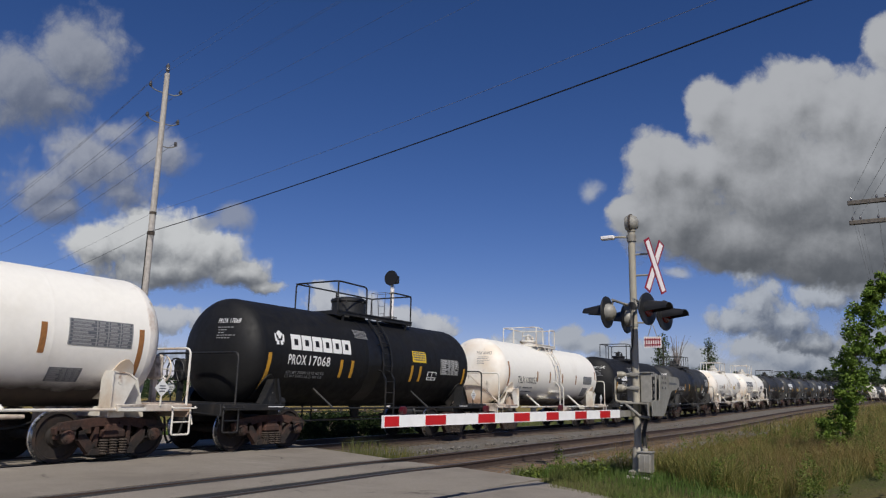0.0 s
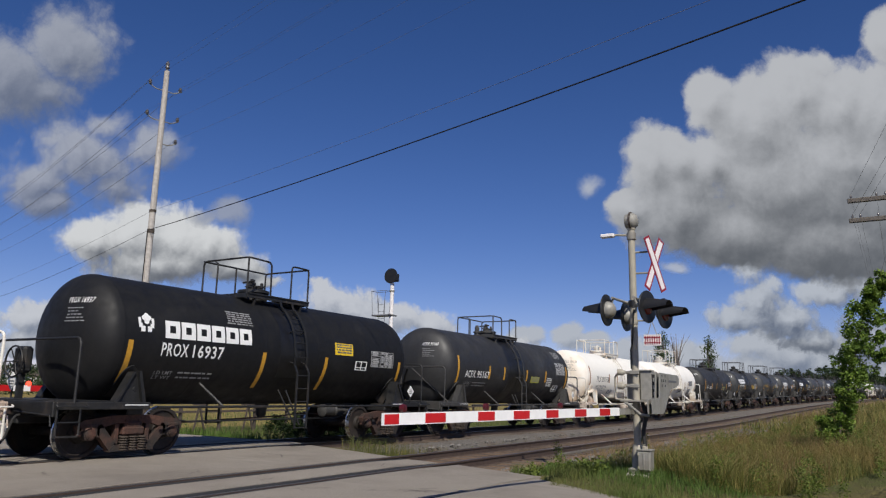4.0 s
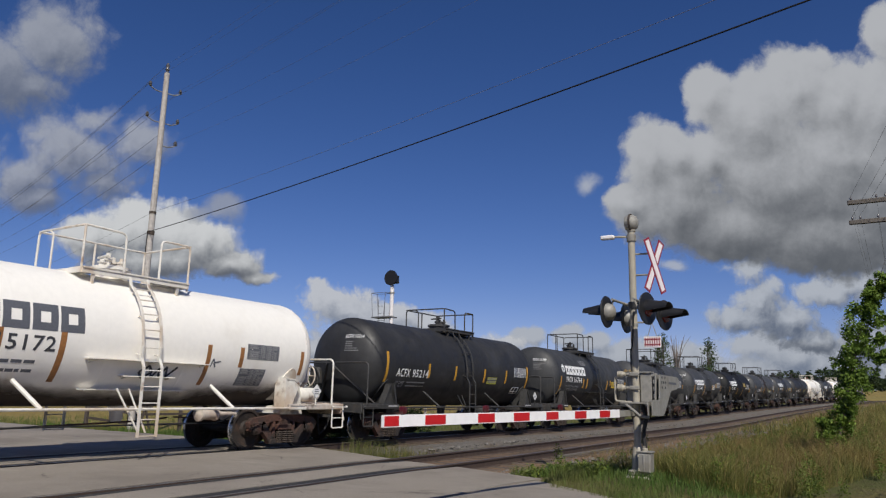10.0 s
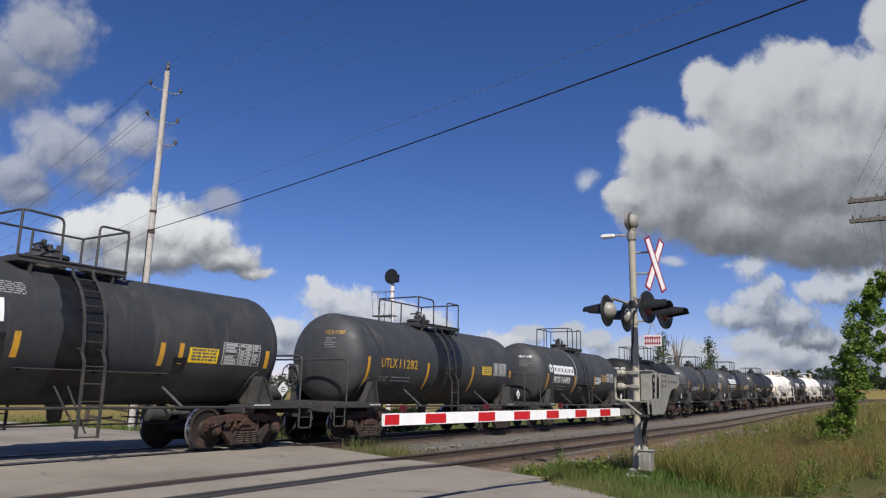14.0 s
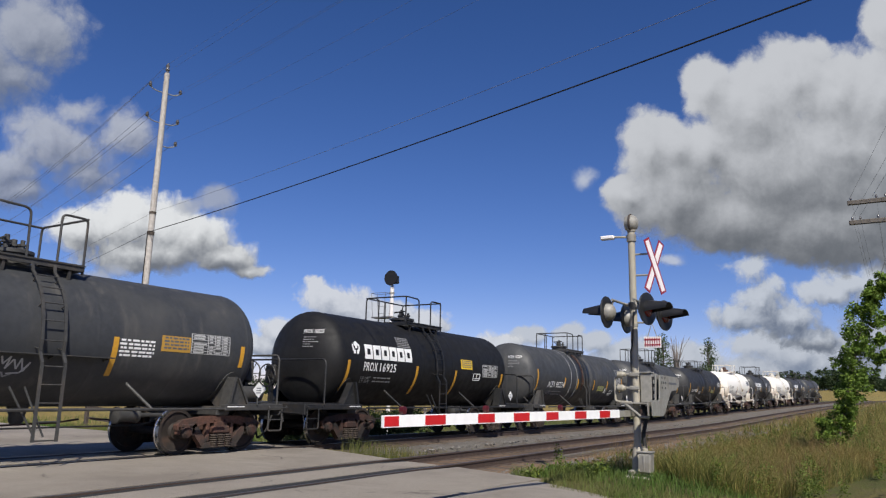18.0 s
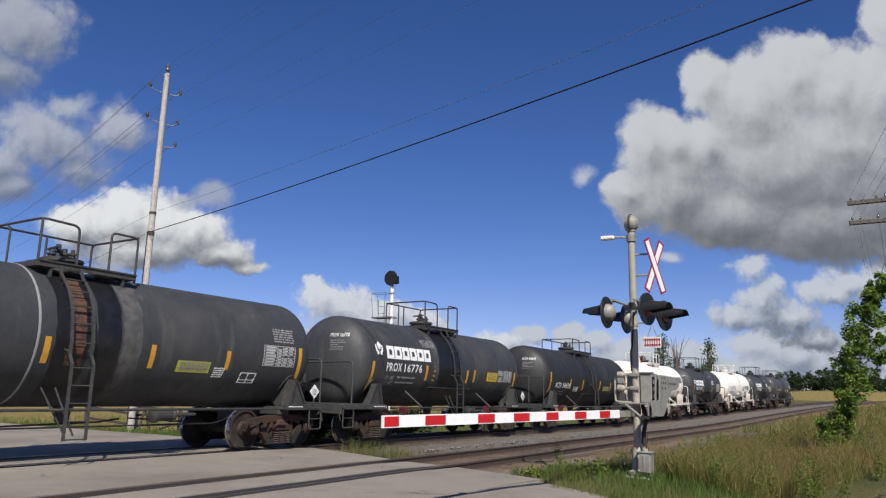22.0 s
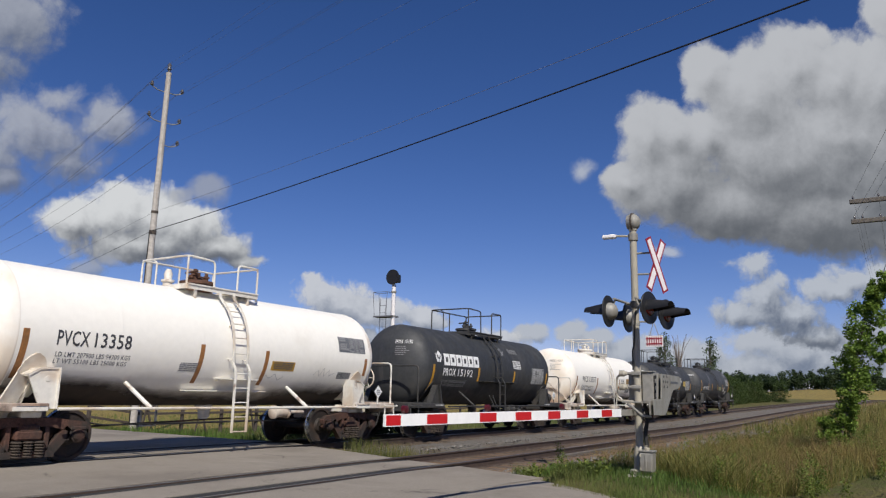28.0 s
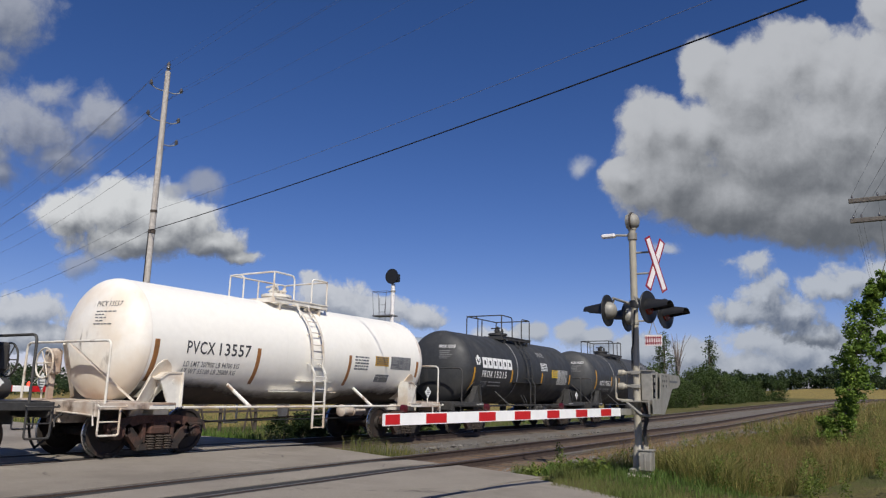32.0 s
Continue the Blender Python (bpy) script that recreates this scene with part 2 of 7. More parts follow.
M["red_plastic"] = surface("red_plastic", (0.075, 0.006, 0.009), 0.4, bump=None)


# ---- mesh helpers ----
class Geo:
    """A growing list of points and faces."""

    def __init__(self):
        self.v, self.f, self.mi = [], [], []
        self.mat = 0

    def add(self, vs, fs):
        k = len(self.v)
        self.v.extend(tuple(p) for p in vs)
        self.f.extend(tuple(i + k for i in f) for f in fs)
        self.mi.extend([self.mat] * len(fs))
        return self

    def box(self, c, s, m=None, bevel=0.0):
        hx, hy, hz = s[0] / 2, s[1] / 2, s[2] / 2
        if bevel:
            b = min(bevel, hx * 0.9, hy * 0.9, hz * 0.9)
            pts = []
            for sx in (-1, 1):
                for sy in (-1, 1):
                    for sz in (-1, 1):
                        pts += [(sx * hx, sy * (hy - b), sz * (hz - b)), (sx * (hx - b), sy * hy, sz * (hz - b)), (sx * (hx - b), sy * (hy - b), sz * hz)]
            bm = bmesh.new()
            vs = [bm.verts.new(p) for p in pts]
            bmesh.ops.convex_hull(bm, input=vs)
            bm.verts.index_update()
            vs2 = [v.co.copy() for v in bm.verts]
            fs = [[v.index for v in f.verts] for f in bm.faces]
            bm.free()
        else:
            vs2 = [Vector((x, y, z)) for x in (-hx, hx) for y in (-hy, hy) for z in (-hz, hz)]
            fs = [(0, 1, 3, 2), (4, 6, 7, 5), (0, 4, 5, 1), (2, 3, 7, 6), (0, 2, 6, 4), (1, 5, 7, 3)]
        if m is not None:
            vs2 = [m @ p for p in vs2]
        return self.add([(p[0] + c[0], p[1] + c[1], p[2] + c[2]) for p in vs2], fs)

    def tube(self, pts, r, n=6, caps=True):
        pts = [Vector(p) for p in pts]
        rs = r if isinstance(r, (list, tuple)) else [r] * len(pts)
        vs, fs = [], []
        side = None
        for i, p in enumerate(pts):
            d = (pts[min(i + 1, len(pts) - 1)] - pts[max(i - 1, 0)]).normalized()
            if side is None:
                side = d.orthogonal().normalized()
            side = (side - d * side.dot(d)).normalized()
            up = d.cross(side)
            for k in range(n):
                a = 2 * math.pi * k / n
                vs.append(p + (side * math.cos(a) + up * math.sin(a)) * rs[i])
        for i in range(len(pts) - 1):
            for k in range(n):
                fs.append((i * n + k, i * n + (k + 1) % n, (i + 1) * n + (k + 1) % n, (i + 1) * n + k))
        if caps:
            fs.append(tuple(reversed(range(n))))
            fs.append(tuple(range((len(pts) - 1) * n, len(pts) * n)))
        return self.add(vs, fs)

    def beam(self, a, b, w, h, up=(0, 0, 1)):
        a, b, up = Vector(a), Vector(b), Vector(up)
        d = (b - a).normalized()
        s = d.cross(up).normalized()
        u = s.cross(d)
        vs = [p + s * (sx * w / 2) + u * (sz * h / 2) for p in (a, b) for sx in (-1, 1) for sz in (-1, 1)]
        return self.add(vs, [(0, 1, 3, 2), (4, 6, 7, 5), (0, 4, 5, 1), (2, 3, 7, 6), (0, 2, 6, 4), (1, 5, 7, 3)])

    def lathe(self, prof, axis="y", n=24, c=(0, 0, 0), closed=False):
        vs, fs = [], []
        for a, r in prof:
            for k in range(n):
                t = 2 * math.pi * k / n
                x, z = r * math.cos(t), r * math.sin(t)
                vs.append({"y": (x, a, z), "x": (a, x, z), "z": (x, z, a)}[axis])
        flip = axis != "y"
        for i in range(len(prof) - 1):
            for k in range(n):
                q = (i * n + k, (i + 1) * n + k, (i + 1) * n + (k + 1) % n, i * n + (k + 1) % n)
                fs.append(q if not flip or axis == "y" else q)
        fs.append(tuple(range(n)))
        fs.append(tuple(reversed(range((len(prof) - 1) * n, len(prof) * n))))
        return self.add([(p[0] + c[0], p[1] + c[1], p[2] + c[2]) for p in vs], fs)

    def prism(self, poly, x0, x1):
        """A polygon of (y, z), drawn out from x0 to x1."""
        n = len(poly)
        vs = [(x0, *p) for p in poly] + [(x1, *p) for p in poly]
        fs = [tuple(range(n)), tuple(reversed(range(n, 2 * n)))] + [(k, n + k, n + (k + 1) % n, (k + 1) % n) for k in range(n)]
        return self.add(vs, fs)

    def mesh(self, name, mats, smooth=35):
        me = bpy.data.meshes.new(name)
        me.from_pydata([tuple(p) for p in self.v], [], self.f)
        for m in mats if isinstance(mats, (list, tuple)) else [mats]:
            me.materials.append(m)
        if len(me.materials) > 1:
            me.polygons.foreach_set("material_index", self.mi)
        bm = bmesh.new()
        bm.from_mesh(me)
        if len(self.f) < 60000:
            bmesh.ops.recalc_face_normals(bm, faces=bm.faces)
        bm.to_mesh(me)
        bm.free()
        if smooth:
            me.polygons.foreach_set("use_smooth", [True] * len(me.polygons))
            me.set_sharp_from_angle(angle=radians(smooth))
        return me


CACHE = {}
SMALL = ("small_lettering", "end_lettering", "load_lettering", "data_table", "notice_text", "sill_lettering")


def part(name, geo, material, parent=None, label="", at=None, key=None, smooth=35):
    """One mesh object under a thing or a part. geo: a Geo, or a function that makes one, kept under key."""
    mats = [M[k] for k in material.split()]
    if key is not None:
        key = (key, material)
        if key not in CACHE:
            CACHE[key] = (geo() if callable(geo) else geo).mesh(name, mats, smooth)
        me = CACHE[key]
    else:
        me = (geo() if callable(geo) else geo).mesh(name, mats, smooth)
    ob = new(name, me)
    if parent is not None:
        ob.parent = parent
    if at is not None:
        ob.matrix_basis = at if isinstance(at, Matrix) else Matrix.Translation(at)
    return tagged(ob, label, kind="stuff" if name in SMALL else "")


def bend(points, r, n=4):
    """Rounds the corners of a line of points."""
    pts = [Vector(p) for p in points]
    out = [pts[0]]
    for a, b, c in zip(pts, pts[1:], pts[2:]):
        u, w = (a - b), (c - b)
        k = min(r, u.length * 0.45, w.length * 0.45)
        p, q = b + u.normalized() * k, b + w.normalized() * k
        for i in range(n + 1):
            s = i / n
            out.append(p * (1 - s) ** 2 + b * 2 * s * (1 - s) + q * s * s)
    return out + [pts[-1]]


# ---- ground, road and track ----
TRAIN_X, SIDING_X = -13.396, -8.16
ACROSS, ALONG = Vector((0.418, 0.908, 0)), Vector((0.908, -0.418, 0))   # over and along the road
EDGE_R, EDGE_L = 7.7, -3.2


def road_point(x, d):
    """The point of the line d metres over the road that has this x."""
    return ((x), (d - 0.418 * x) / 0.908)


def curve(y):
    """How far the tracks have swung to the east at y."""
    return 0.00037 * max(0.0, y - 40) ** 2 if y < 260 else 17.9 + 0.163 * (y - 260)


def grade(y):
    """How far the line has climbed at y."""
    u = min(y, 175.0) - 38.0
    return 0.0155 * (math.sqrt(u * u + 64.0) - 8.0) if u > 0 else 0.0


def lie(x, y):
    """The height of the ground."""
    d = 0.418 * max(x, -14.3) + 0.908 * y
    far = max(0.0, math.hypot(x, y) - 170) / 300
    rise = min(1.0, max(0.0, (x + 0.42 * y) / (0.2 * y))) if y > 1 else 0.0
    z = -0.42 + (1.0 + 6.4 * rise) * min(far, 1.0) ** 1.2
    z += 0.10 * noise.noise((x * 0.06, y * 0.06, 0)) + 0.05 * noise.noise((x * 0.3, y * 0.3, 5))
    climb = grade(y) * min(1.0, max(0.0, (x + 60) / 25))
    x -= curve(y)
    if -16.2 < x < -5.0:
        z = min(z, -0.44)
    z += climb
    if x > -4.0:                                   # the bank by the siding
        z += 0.50 * min(1, (x + 4.0) / 5.0) * min(1, max(0, (d - 8.5) / 9))
    if x < -17:
        z -= 0.12
    near = max(0.0, 1 - max(0.0, max(d - EDGE_R - 0.4, EDGE_L - 0.4 - d)) / 3.0)
    if abs(x) < 90:
        z = z * (1 - near) + (-0.09) * near
    q = math.hypot(x + 3.77, y - 12.6)
    if q < 2.2:                                    # the mound round the signal
        z += (0.03 - z) * min(1.0, max(0.0, (2.2 - q) / 1.5))
    return z


def steps(a, b, near, far):
    """Lines that lie close together near zero and far apart at the ends."""
    out, v = [0.0], near
    while out[-1] < b:
        out.append(out[-1] + v)
        v = min(far, v * 1.12)
    neg, v = [0.0], near
    while neg[-1] > a:
        neg.append(neg[-1] - v)
        v = min(far, v * 1.12)
    return sorted(set(neg[1:] + out))


def ground_sheet():
    g = Geo()
    xs = [x - 8 for x in steps(-2600, 2600, 0.9, 130)]
    ys = [y + 14 for y in steps(-1200, 3200, 0.9, 130)]
    vs = [(x, y, lie(x, y)) for y in ys for x in xs]
    n = len(xs)
    g.add(vs, [(j * n + i, j * n + i + 1, (j + 1) * n + i + 1, (j + 1) * n + i) for j in range(len(ys) - 1) for i in range(n - 1)])
    return g


def field_material():
    m, t, b = nodes_of("field")
    co = t.nodes.new("ShaderNodeTexCoord").outputs["Object"]
    green = blend(t, ramp(t, noise_tex(t, co, 0.5, 6), 0.35, 0.65), (0.075, 0.095, 0.025), (0.16, 0.135, 0.05))
    crop = blend(t, ramp(t, noise_tex(t, co, 0.12, 5), 0.3, 0.7), (0.36, 0.25, 0.075), (0.30, 0.25, 0.08))
    sep = t.nodes.new("ShaderNodeSeparateXYZ")
    t.links.new(co, sep.inputs[0])
    far = math_node(t, "MAXIMUM", ramp(t, sep.outputs["Y"], 190, 200), ramp(t, math_node(t, "MULTIPLY", sep.outputs["X"], -1.0), 27.0, 28.5))
    col = blend(t, far, green, crop)
    t.links.new(blend(t, ramp(t, noise_tex(t, co, 9, 5), 0.3, 0.75), col, (0.10, 0.085, 0.045)), b.inputs["Base Color"])
    b.inputs["Roughness"].default_value = 0.95
    b.inputs["Specular IOR Level"].default_value = 0.1
    bp = t.nodes.new("ShaderNodeBump")
    bp.inputs["Strength"].default_value, bp.inputs["Distance"].default_value = 0.8, 0.1
    t.links.new(noise_tex(t, co, 14, 6), bp.inputs["Height"])
    t.links.new(bp.outputs[0], b.inputs["Normal"])
    return m


M["field"] = field_material()
ground = part("ground", ground_sheet, "field", smooth=60)
tagged(ground, "dry grassland with weeds and golden fields beyond the railway", "ground", kind="structure")

# The carriageway: slabs between the rails, all flush with the rail heads.
GAUGE_HALF, HEAD = 0.7175, 0.072


def slab(g, x0, x1, d0, d1, e0=None, e1=None, top=-0.006, thick=0.3):
    """A slab from x0 to x1; it ends at d0 and d1 over the road (e0, e1 at the x1 end)."""
    e0, e1 = d0 if e0 is None else e0, d1 if e1 is None else e1
    n = max(2, int(abs(x1 - x0) / 1.2))
    m = 10
    vs = []
    for i in range(n + 1):
        s = i / n
        x = x0 + (x1 - x0) * s
        for j in range(m + 1):
            d = (d0 * (1 - s) + e0 * s) + ((d1 * (1 - s) + e1 * s) - (d0 * (1 - s) + e0 * s)) * j / m
            wob = 0.05 * noise.noise((x * 1.7, d * 1.7, 3)) if j in (0, m) else 0
            y = (d + wob - 0.418 * x) / 0.908
            vs.append((x, y, top + 0.008 * noise.noise((x * 0.5, y * 0.5, 1)) - (0.03 if j in (0, m) else 0)))
    fs = [(i * (m + 1) + j, (i + 1) * (m + 1) + j, (i + 1) * (m + 1) + j + 1, i * (m + 1) + j + 1) for i in range(n) for j in range(m)]
    g.add(vs, fs)
    rim = [i * (m + 1) for i in range(n + 1)] + [n * (m + 1) + j for j in range(1, m + 1)] + [i * (m + 1) + m for i in range(n - 1, -1, -1)] + [j for j in range(m - 1, 0, -1)]
    low = [(vs[i][0], vs[i][1], top - thick) for i in rim]
    k = len(g.v)
    g.add([vs[i] for i in rim] + low, [(a, (a + 1) % len(rim), len(rim) + (a + 1) % len(rim), len(rim) + a) for a in range(len(rim))])
    return g


road = tagged(new("road"), "worn pale grey asphalt road over two railway tracks", "road", kind="structure")
FLANGE = 0.30
spans = []
for c in (TRAIN_X, SIDING_X):
    spans.append((c - GAUGE_HALF - HEAD, c + GAUGE_HALF + HEAD))
t0, t1 = [(a - 0.10, b + 0.10) for a, b in spans]
for c in (TRAIN_X, SIDING_X):
    for s in (-1, 1):
        for a, b in ((GAUGE_HALF - FLANGE + 0.01, GAUGE_HALF - 0.065), (GAUGE_HALF + HEAD + 0.012, GAUGE_HALF + HEAD + 0.12)):
            g = slab(Geo(), c + s * a, c + s * b, EDGE_L, 7.75 if c == TRAIN_X else 8.05, top=-0.016)
            part("flangeway_strip", g, "rubber", road, "dark strip along the rail")
g = slab(Geo(), -90, t0[0] - 0.03, -35.0, -23.4, EDGE_L, 7.3)
part("road_slab", g, "asphalt", road)
for x0, x1, d0, d1, e1 in ((TRAIN_X - GAUGE_HALF + FLANGE, TRAIN_X + GAUGE_HALF - FLANGE, EDGE_L, 7.75, 7.75),
                           (t0[1] + 0.03, t1[0] - 0.03, EDGE_L, 7.7, 8.0),
                           (SIDING_X - GAUGE_HALF + FLANGE, SIDING_X + GAUGE_HALF - FLANGE, EDGE_L, 8.0, 8.2),
                           (t1[1] + 0.03, -5.17, EDGE_L, 8.3, 8.5),
                           (-5.10, 60, EDGE_L, 8.3, 7.0)):
    g = Geo()
    if x1 > 50:
        slab(g, -5.10, -3.0, EDGE_L, 8.25, None, 7.75)
        part("road_slab", g, "asphalt", road)
        g = Geo()
        slab(g, -3.0, 60, EDGE_L, 7.75, None, 7.2)
    else:
        slab(g, x0, x1, d0, d1, None, e1)
    part("road_slab", g, "asphalt", road)


def rail_profile(x, y0, y1):
    g = Geo()
    poly = [(-0.075, -0.17), (0.075, -0.17), (0.075, -0.155), (0.012, -0.135), (0.012, -0.045), (0.036, -0.03), (0.036, -0.004), (0.028, 0), (-0.028, 0), (-0.036, -0.004), (-0.036, -0.03), (-0.012, -0.045), (-0.012, -0.135), (-0.075, -0.155)]
    n = len(poly)
    ys = [y0, -40, 10, 40] + [40 + (y1 - 40) * i / 40 for i in range(1, 41)]
    vs = [(x + p[0] + curve(y), y, p[1] + grade(y)) for y in ys for p in poly]
    for i in range(len(ys) - 1):
        for k in range(n):
            g.mat = 1 if k in (6, 7, 8) else 0
            g.f.append((i * n + k, i * n + (k + 1) % n, (i + 1) * n + (k + 1) % n, (i + 1) * n + k))
            g.mi.append(g.mat)
    g.v = vs
    return g


for c, what, y0, y1 in ((TRAIN_X, "main", -160, 420), (SIDING_X, "siding", -160, 420)):
    tr = tagged(new("railway_track"), "steel rails on wooden ties in stone ballast" if what == "main" else "rusty siding rails on weathered ties and dirt", "railway track", kind="structure")
    for s in (-1, 1):
        part("rail", rail_profile(c + s * (GAUGE_HALF + HEAD / 2), y0, y1), "rail_steel rail_head", tr)
    bed = Geo()
    w = 1.85 if what == "main" else 1.45
    poly = [(-w - 0.6, -0.5), (-w, -0.17), (-0.8, -0.165), (0.8, -0.165), (w, -0.17), (w + 0.6, -0.5)]
    ys = [y0 + (y1 - y0) * i / 240 for i in range(241)]
    vs = [(c + curve(y) + p[0] + 0.08 * noise.noise((y, p[0], 2)), y, p[1] + grade(y) + 0.03 * noise.noise((y * 0.9, p[0] * 2, 7))) for y in ys for p in poly]
    bed.add(vs, [(i * 6 + k, i * 6 + k + 1, i * 6 + k + 7, i * 6 + k + 6) for i in range(240) for k in range(5)])
    part("ballast_bed", bed, "ballast" if what == "main" else "dirt", tr)
    tie_mesh = None
    y = 12.0 if what == "main" else 13.0
    far = Geo()
    k = 0
    while y < y1:
        if (0.418 * c + 0.908 * y) > EDGE_R + 0.5:
            if k < 110:
                part("tie", lambda: Geo().box((0, 0, 0), (2.6, 0.23, 0.17), bevel=0.015), "tie", tr, at=pose(c + curve(y) + random.uniform(-0.04, 0.04), y, grade(y) - 0.235, 0, 0, random.uniform(-0.6, 0.6)), key="tie")
            else:
                far.box((c + curve(y), y, grade(y) - 0.235), (2.6, 0.23, 0.17))
            k += 1
        y += 0.54
    tagged(part("distant_ties", far, "tie", tr), kind="stuff")


# ---- the tank cars ----
R, ZC = 1.262, 2.215          # tank radius and the height of its axis
HEAD_DEPTH = 0.63
SILL_Z = 0.93


def on_tank(u, phi, lift=0.004, r=R):
    """A point of the tank's near side: u along the car, phi degrees above the axis."""
    a = radians(phi)
    return ((r + lift) * math.cos(a), u, ZC + (r + lift) * math.sin(a))


def patch(g, u0, u1, p0, p1, lift=0.004, thick=0.003):
    """A thin curved plate on the tank's side."""
    n = max(1, int(abs(p1 - p0) / 6))
    m = 1
    vs, k = [], 0
    for lf in (lift, lift - thick):
        for i in range(n + 1):
            for u in (u0, u1):
                vs.append(on_tank(u, p0 + (p1 - p0) * i / n, lf))
    o = 2 * (n + 1)
    fs = [(2 * i, 2 * i + 1, 2 * i + 3, 2 * i + 2) for i in range(n)]
    fs += [(2 * i, 2 * i + 2, o + 2 * i + 2, o + 2 * i) for i in range(n)] + [(2 * i + 1, o + 2 * i + 1, o + 2 * i + 3, 2 * i + 3) for i in range(n)]
    fs += [(0, o, o + 1, 1), (2 * n, 2 * n + 1, o + 2 * n + 1, o + 2 * n)]
    return g.add(vs, fs)


def patch_poly(g, pts, lift=0.004):
    """A flat-cut shape of (u, phi) points laid on the tank, fanned from its middle."""
    c = (sum(p[0] for p in pts) / len(pts), sum(p[1] for p in pts) / len(pts))
    vs = [on_tank(*c, lift)] + [on_tank(*p, lift) for p in pts]
    n = len(pts)
    return g.add(vs, [(0, 1 + i, 1 + (i + 1) % n) for i in range(n)])


def text_geo(body, width, height, place, weight=0.013):
    """Letters from the built-in font, scaled to width and height, cut into level strips and put by place(u, v)."""
    cu = bpy.data.curves.new("letters", "FONT")
    cu.body, cu.size, cu.resolution_u = body, 1.0, 2
    cu.space_character, cu.offset = 1.08, weight
    ob = new("letters", cu)
    dg = bpy.context.evaluated_depsgraph_get()
    me = bpy.data.meshes.new_from_object(ob.evaluated_get(dg))
    bpy.data.objects.remove(ob)
    bm = bmesh.new()
    bm.from_mesh(me)
    bpy.data.meshes.remove(me)
    xs, ys = [v.co.x for v in bm.verts], [v.co.y for v in bm.verts]
    x0, x1, y0, y1 = min(xs), max(xs), min(ys), max(ys)
    for v in bm.verts:
        v.co.x, v.co.y = (v.co.x - x0) / (x1 - x0) * width, (v.co.y - y0) / (y1 - y0) * height
    for k in range(1, int(height / 0.05) + 1):
        bmesh.ops.bisect_plane(bm, geom=bm.verts[:] + bm.edges[:] + bm.faces[:], plane_co=(0, k * 0.05, 0), plane_no=(0, 1, 0))
    bm.verts.index_update()
    g = Geo()
    g.add([place(v.co.x, v.co.y) for v in bm.verts], [[v.index for v in f.verts] for f in bm.faces])
    bm.free()
    return g


def bars_geo(u0, u1, p0, p1, lines, lift=0.004, gaps=True, seed=0, fill=0.55):
    """Rows of short bars: small writing that cannot be read."""
    g, rnd = Geo(), random.Random(seed)
    for i in range(lines):
        hi = p1 - (p1 - p0) * i / lines
        lo = hi - (p1 - p0) / lines * fill
        u = u0 + rnd.uniform(0, 0.05) * (u1 - u0)
        while u < u1 - 0.02:
            w = rnd.uniform(0.06, 0.22) * (u1 - u0) if gaps else (u1 - u0)
            patch(g, u, min(u1, u + w), lo, hi, lift, 0.002)
            u += w + rnd.uniform(0.02, 0.06) * (u1 - u0)
    return g


def table_geo(u0, u1, p0, p1, seed=0):
    """A ruled table with small entries."""
    g, rnd = Geo(), random.Random(seed)
    rows = 7
    t, tv = (u1 - u0) * 0.009, (p1 - p0) * 0.013
    for i in range(rows + 1):
        p = p0 + (p1 - p0) * i / rows
        patch(g, u0, u1, p - tv, p + tv, 0.005, 0.002)
    for u in (u0, u0 + (u1 - u0) * 0.42, u0 + (u1 - u0) * 0.6, u0 + (u1 - u0) * 0.8, u1):
        patch(g, u - t, u + t, p0, p1, 0.0055, 0.002)
    for i in range(rows):
        for a, b in ((0.05, 0.38), (0.45, 0.57), (0.63, 0.77), (0.83, 0.96)):
            if rnd.random() < 0.92:
                lo = p0 + (p1 - p0) * (i + 0.22) / rows
                patch(g, u0 + (u1 - u0) * a, u0 + (u1 - u0) * (a + (b - a) * rnd.uniform(0.65, 1)), lo, lo + (p1 - p0) * 0.52 / rows, 0.006, 0.002)
    return g


def block_logo(u0, u1, p0, p1):
    """Six plain blocks with slots, in the place of the painted company name."""
    g = Geo()
    w = (u1 - u0) / 6
    for i in range(6):
        a, b = u0 + i * w + 0.03 * w, u0 + (i + 1) * w - 0.07 * w
        s = 0.30 * (b - a)
        hp = (p1 - p0)
        patch(g, a, a + s, p0, p1, 0.005)
        patch(g, b - s, b, p0, p1, 0.005)
        patch(g, a + s, b - s, p1 - 0.29 * hp, p1, 0.005)
        patch(g, a + s, b - s, p0, p0 + 0.29 * hp, 0.005)
    return g


def emblem_geo(u0, u1, p0, p1):
    """A plain emblem: three discs over two upright curved bars."""
    g = Geo()
    w, hp = u1 - u0, p1 - p0
    deg = math.degrees(1 / R)
    for cu, cp, r in ((0.38, 0.78, 0.16), (0.66, 0.78, 0.16), (0.52, 0.90, 0.16), (0.52, 0.58, 0.16)):
        patch_poly(g, [(u0 + w * cu + w * r * math.cos(a), p0 + hp * cp + w * r * math.sin(a) * deg) for a in [k * math.pi / 6 for k in range(12)]], 0.005)
    for s in (0, 1):
        f = lambda q: u0 + w * (q if not s else 1 - q)
        for (qa, qb, ya, yb) in ((0.0, 0.16, 0.42, 0.78), (0.03, 0.24, 0.22, 0.46), (0.16, 0.42, 0.0, 0.30)):
            patch(g, min(f(qa), f(qb)), max(f(qa), f(qb)), p0 + hp * ya, p0 + hp * yb, 0.005)
    return g


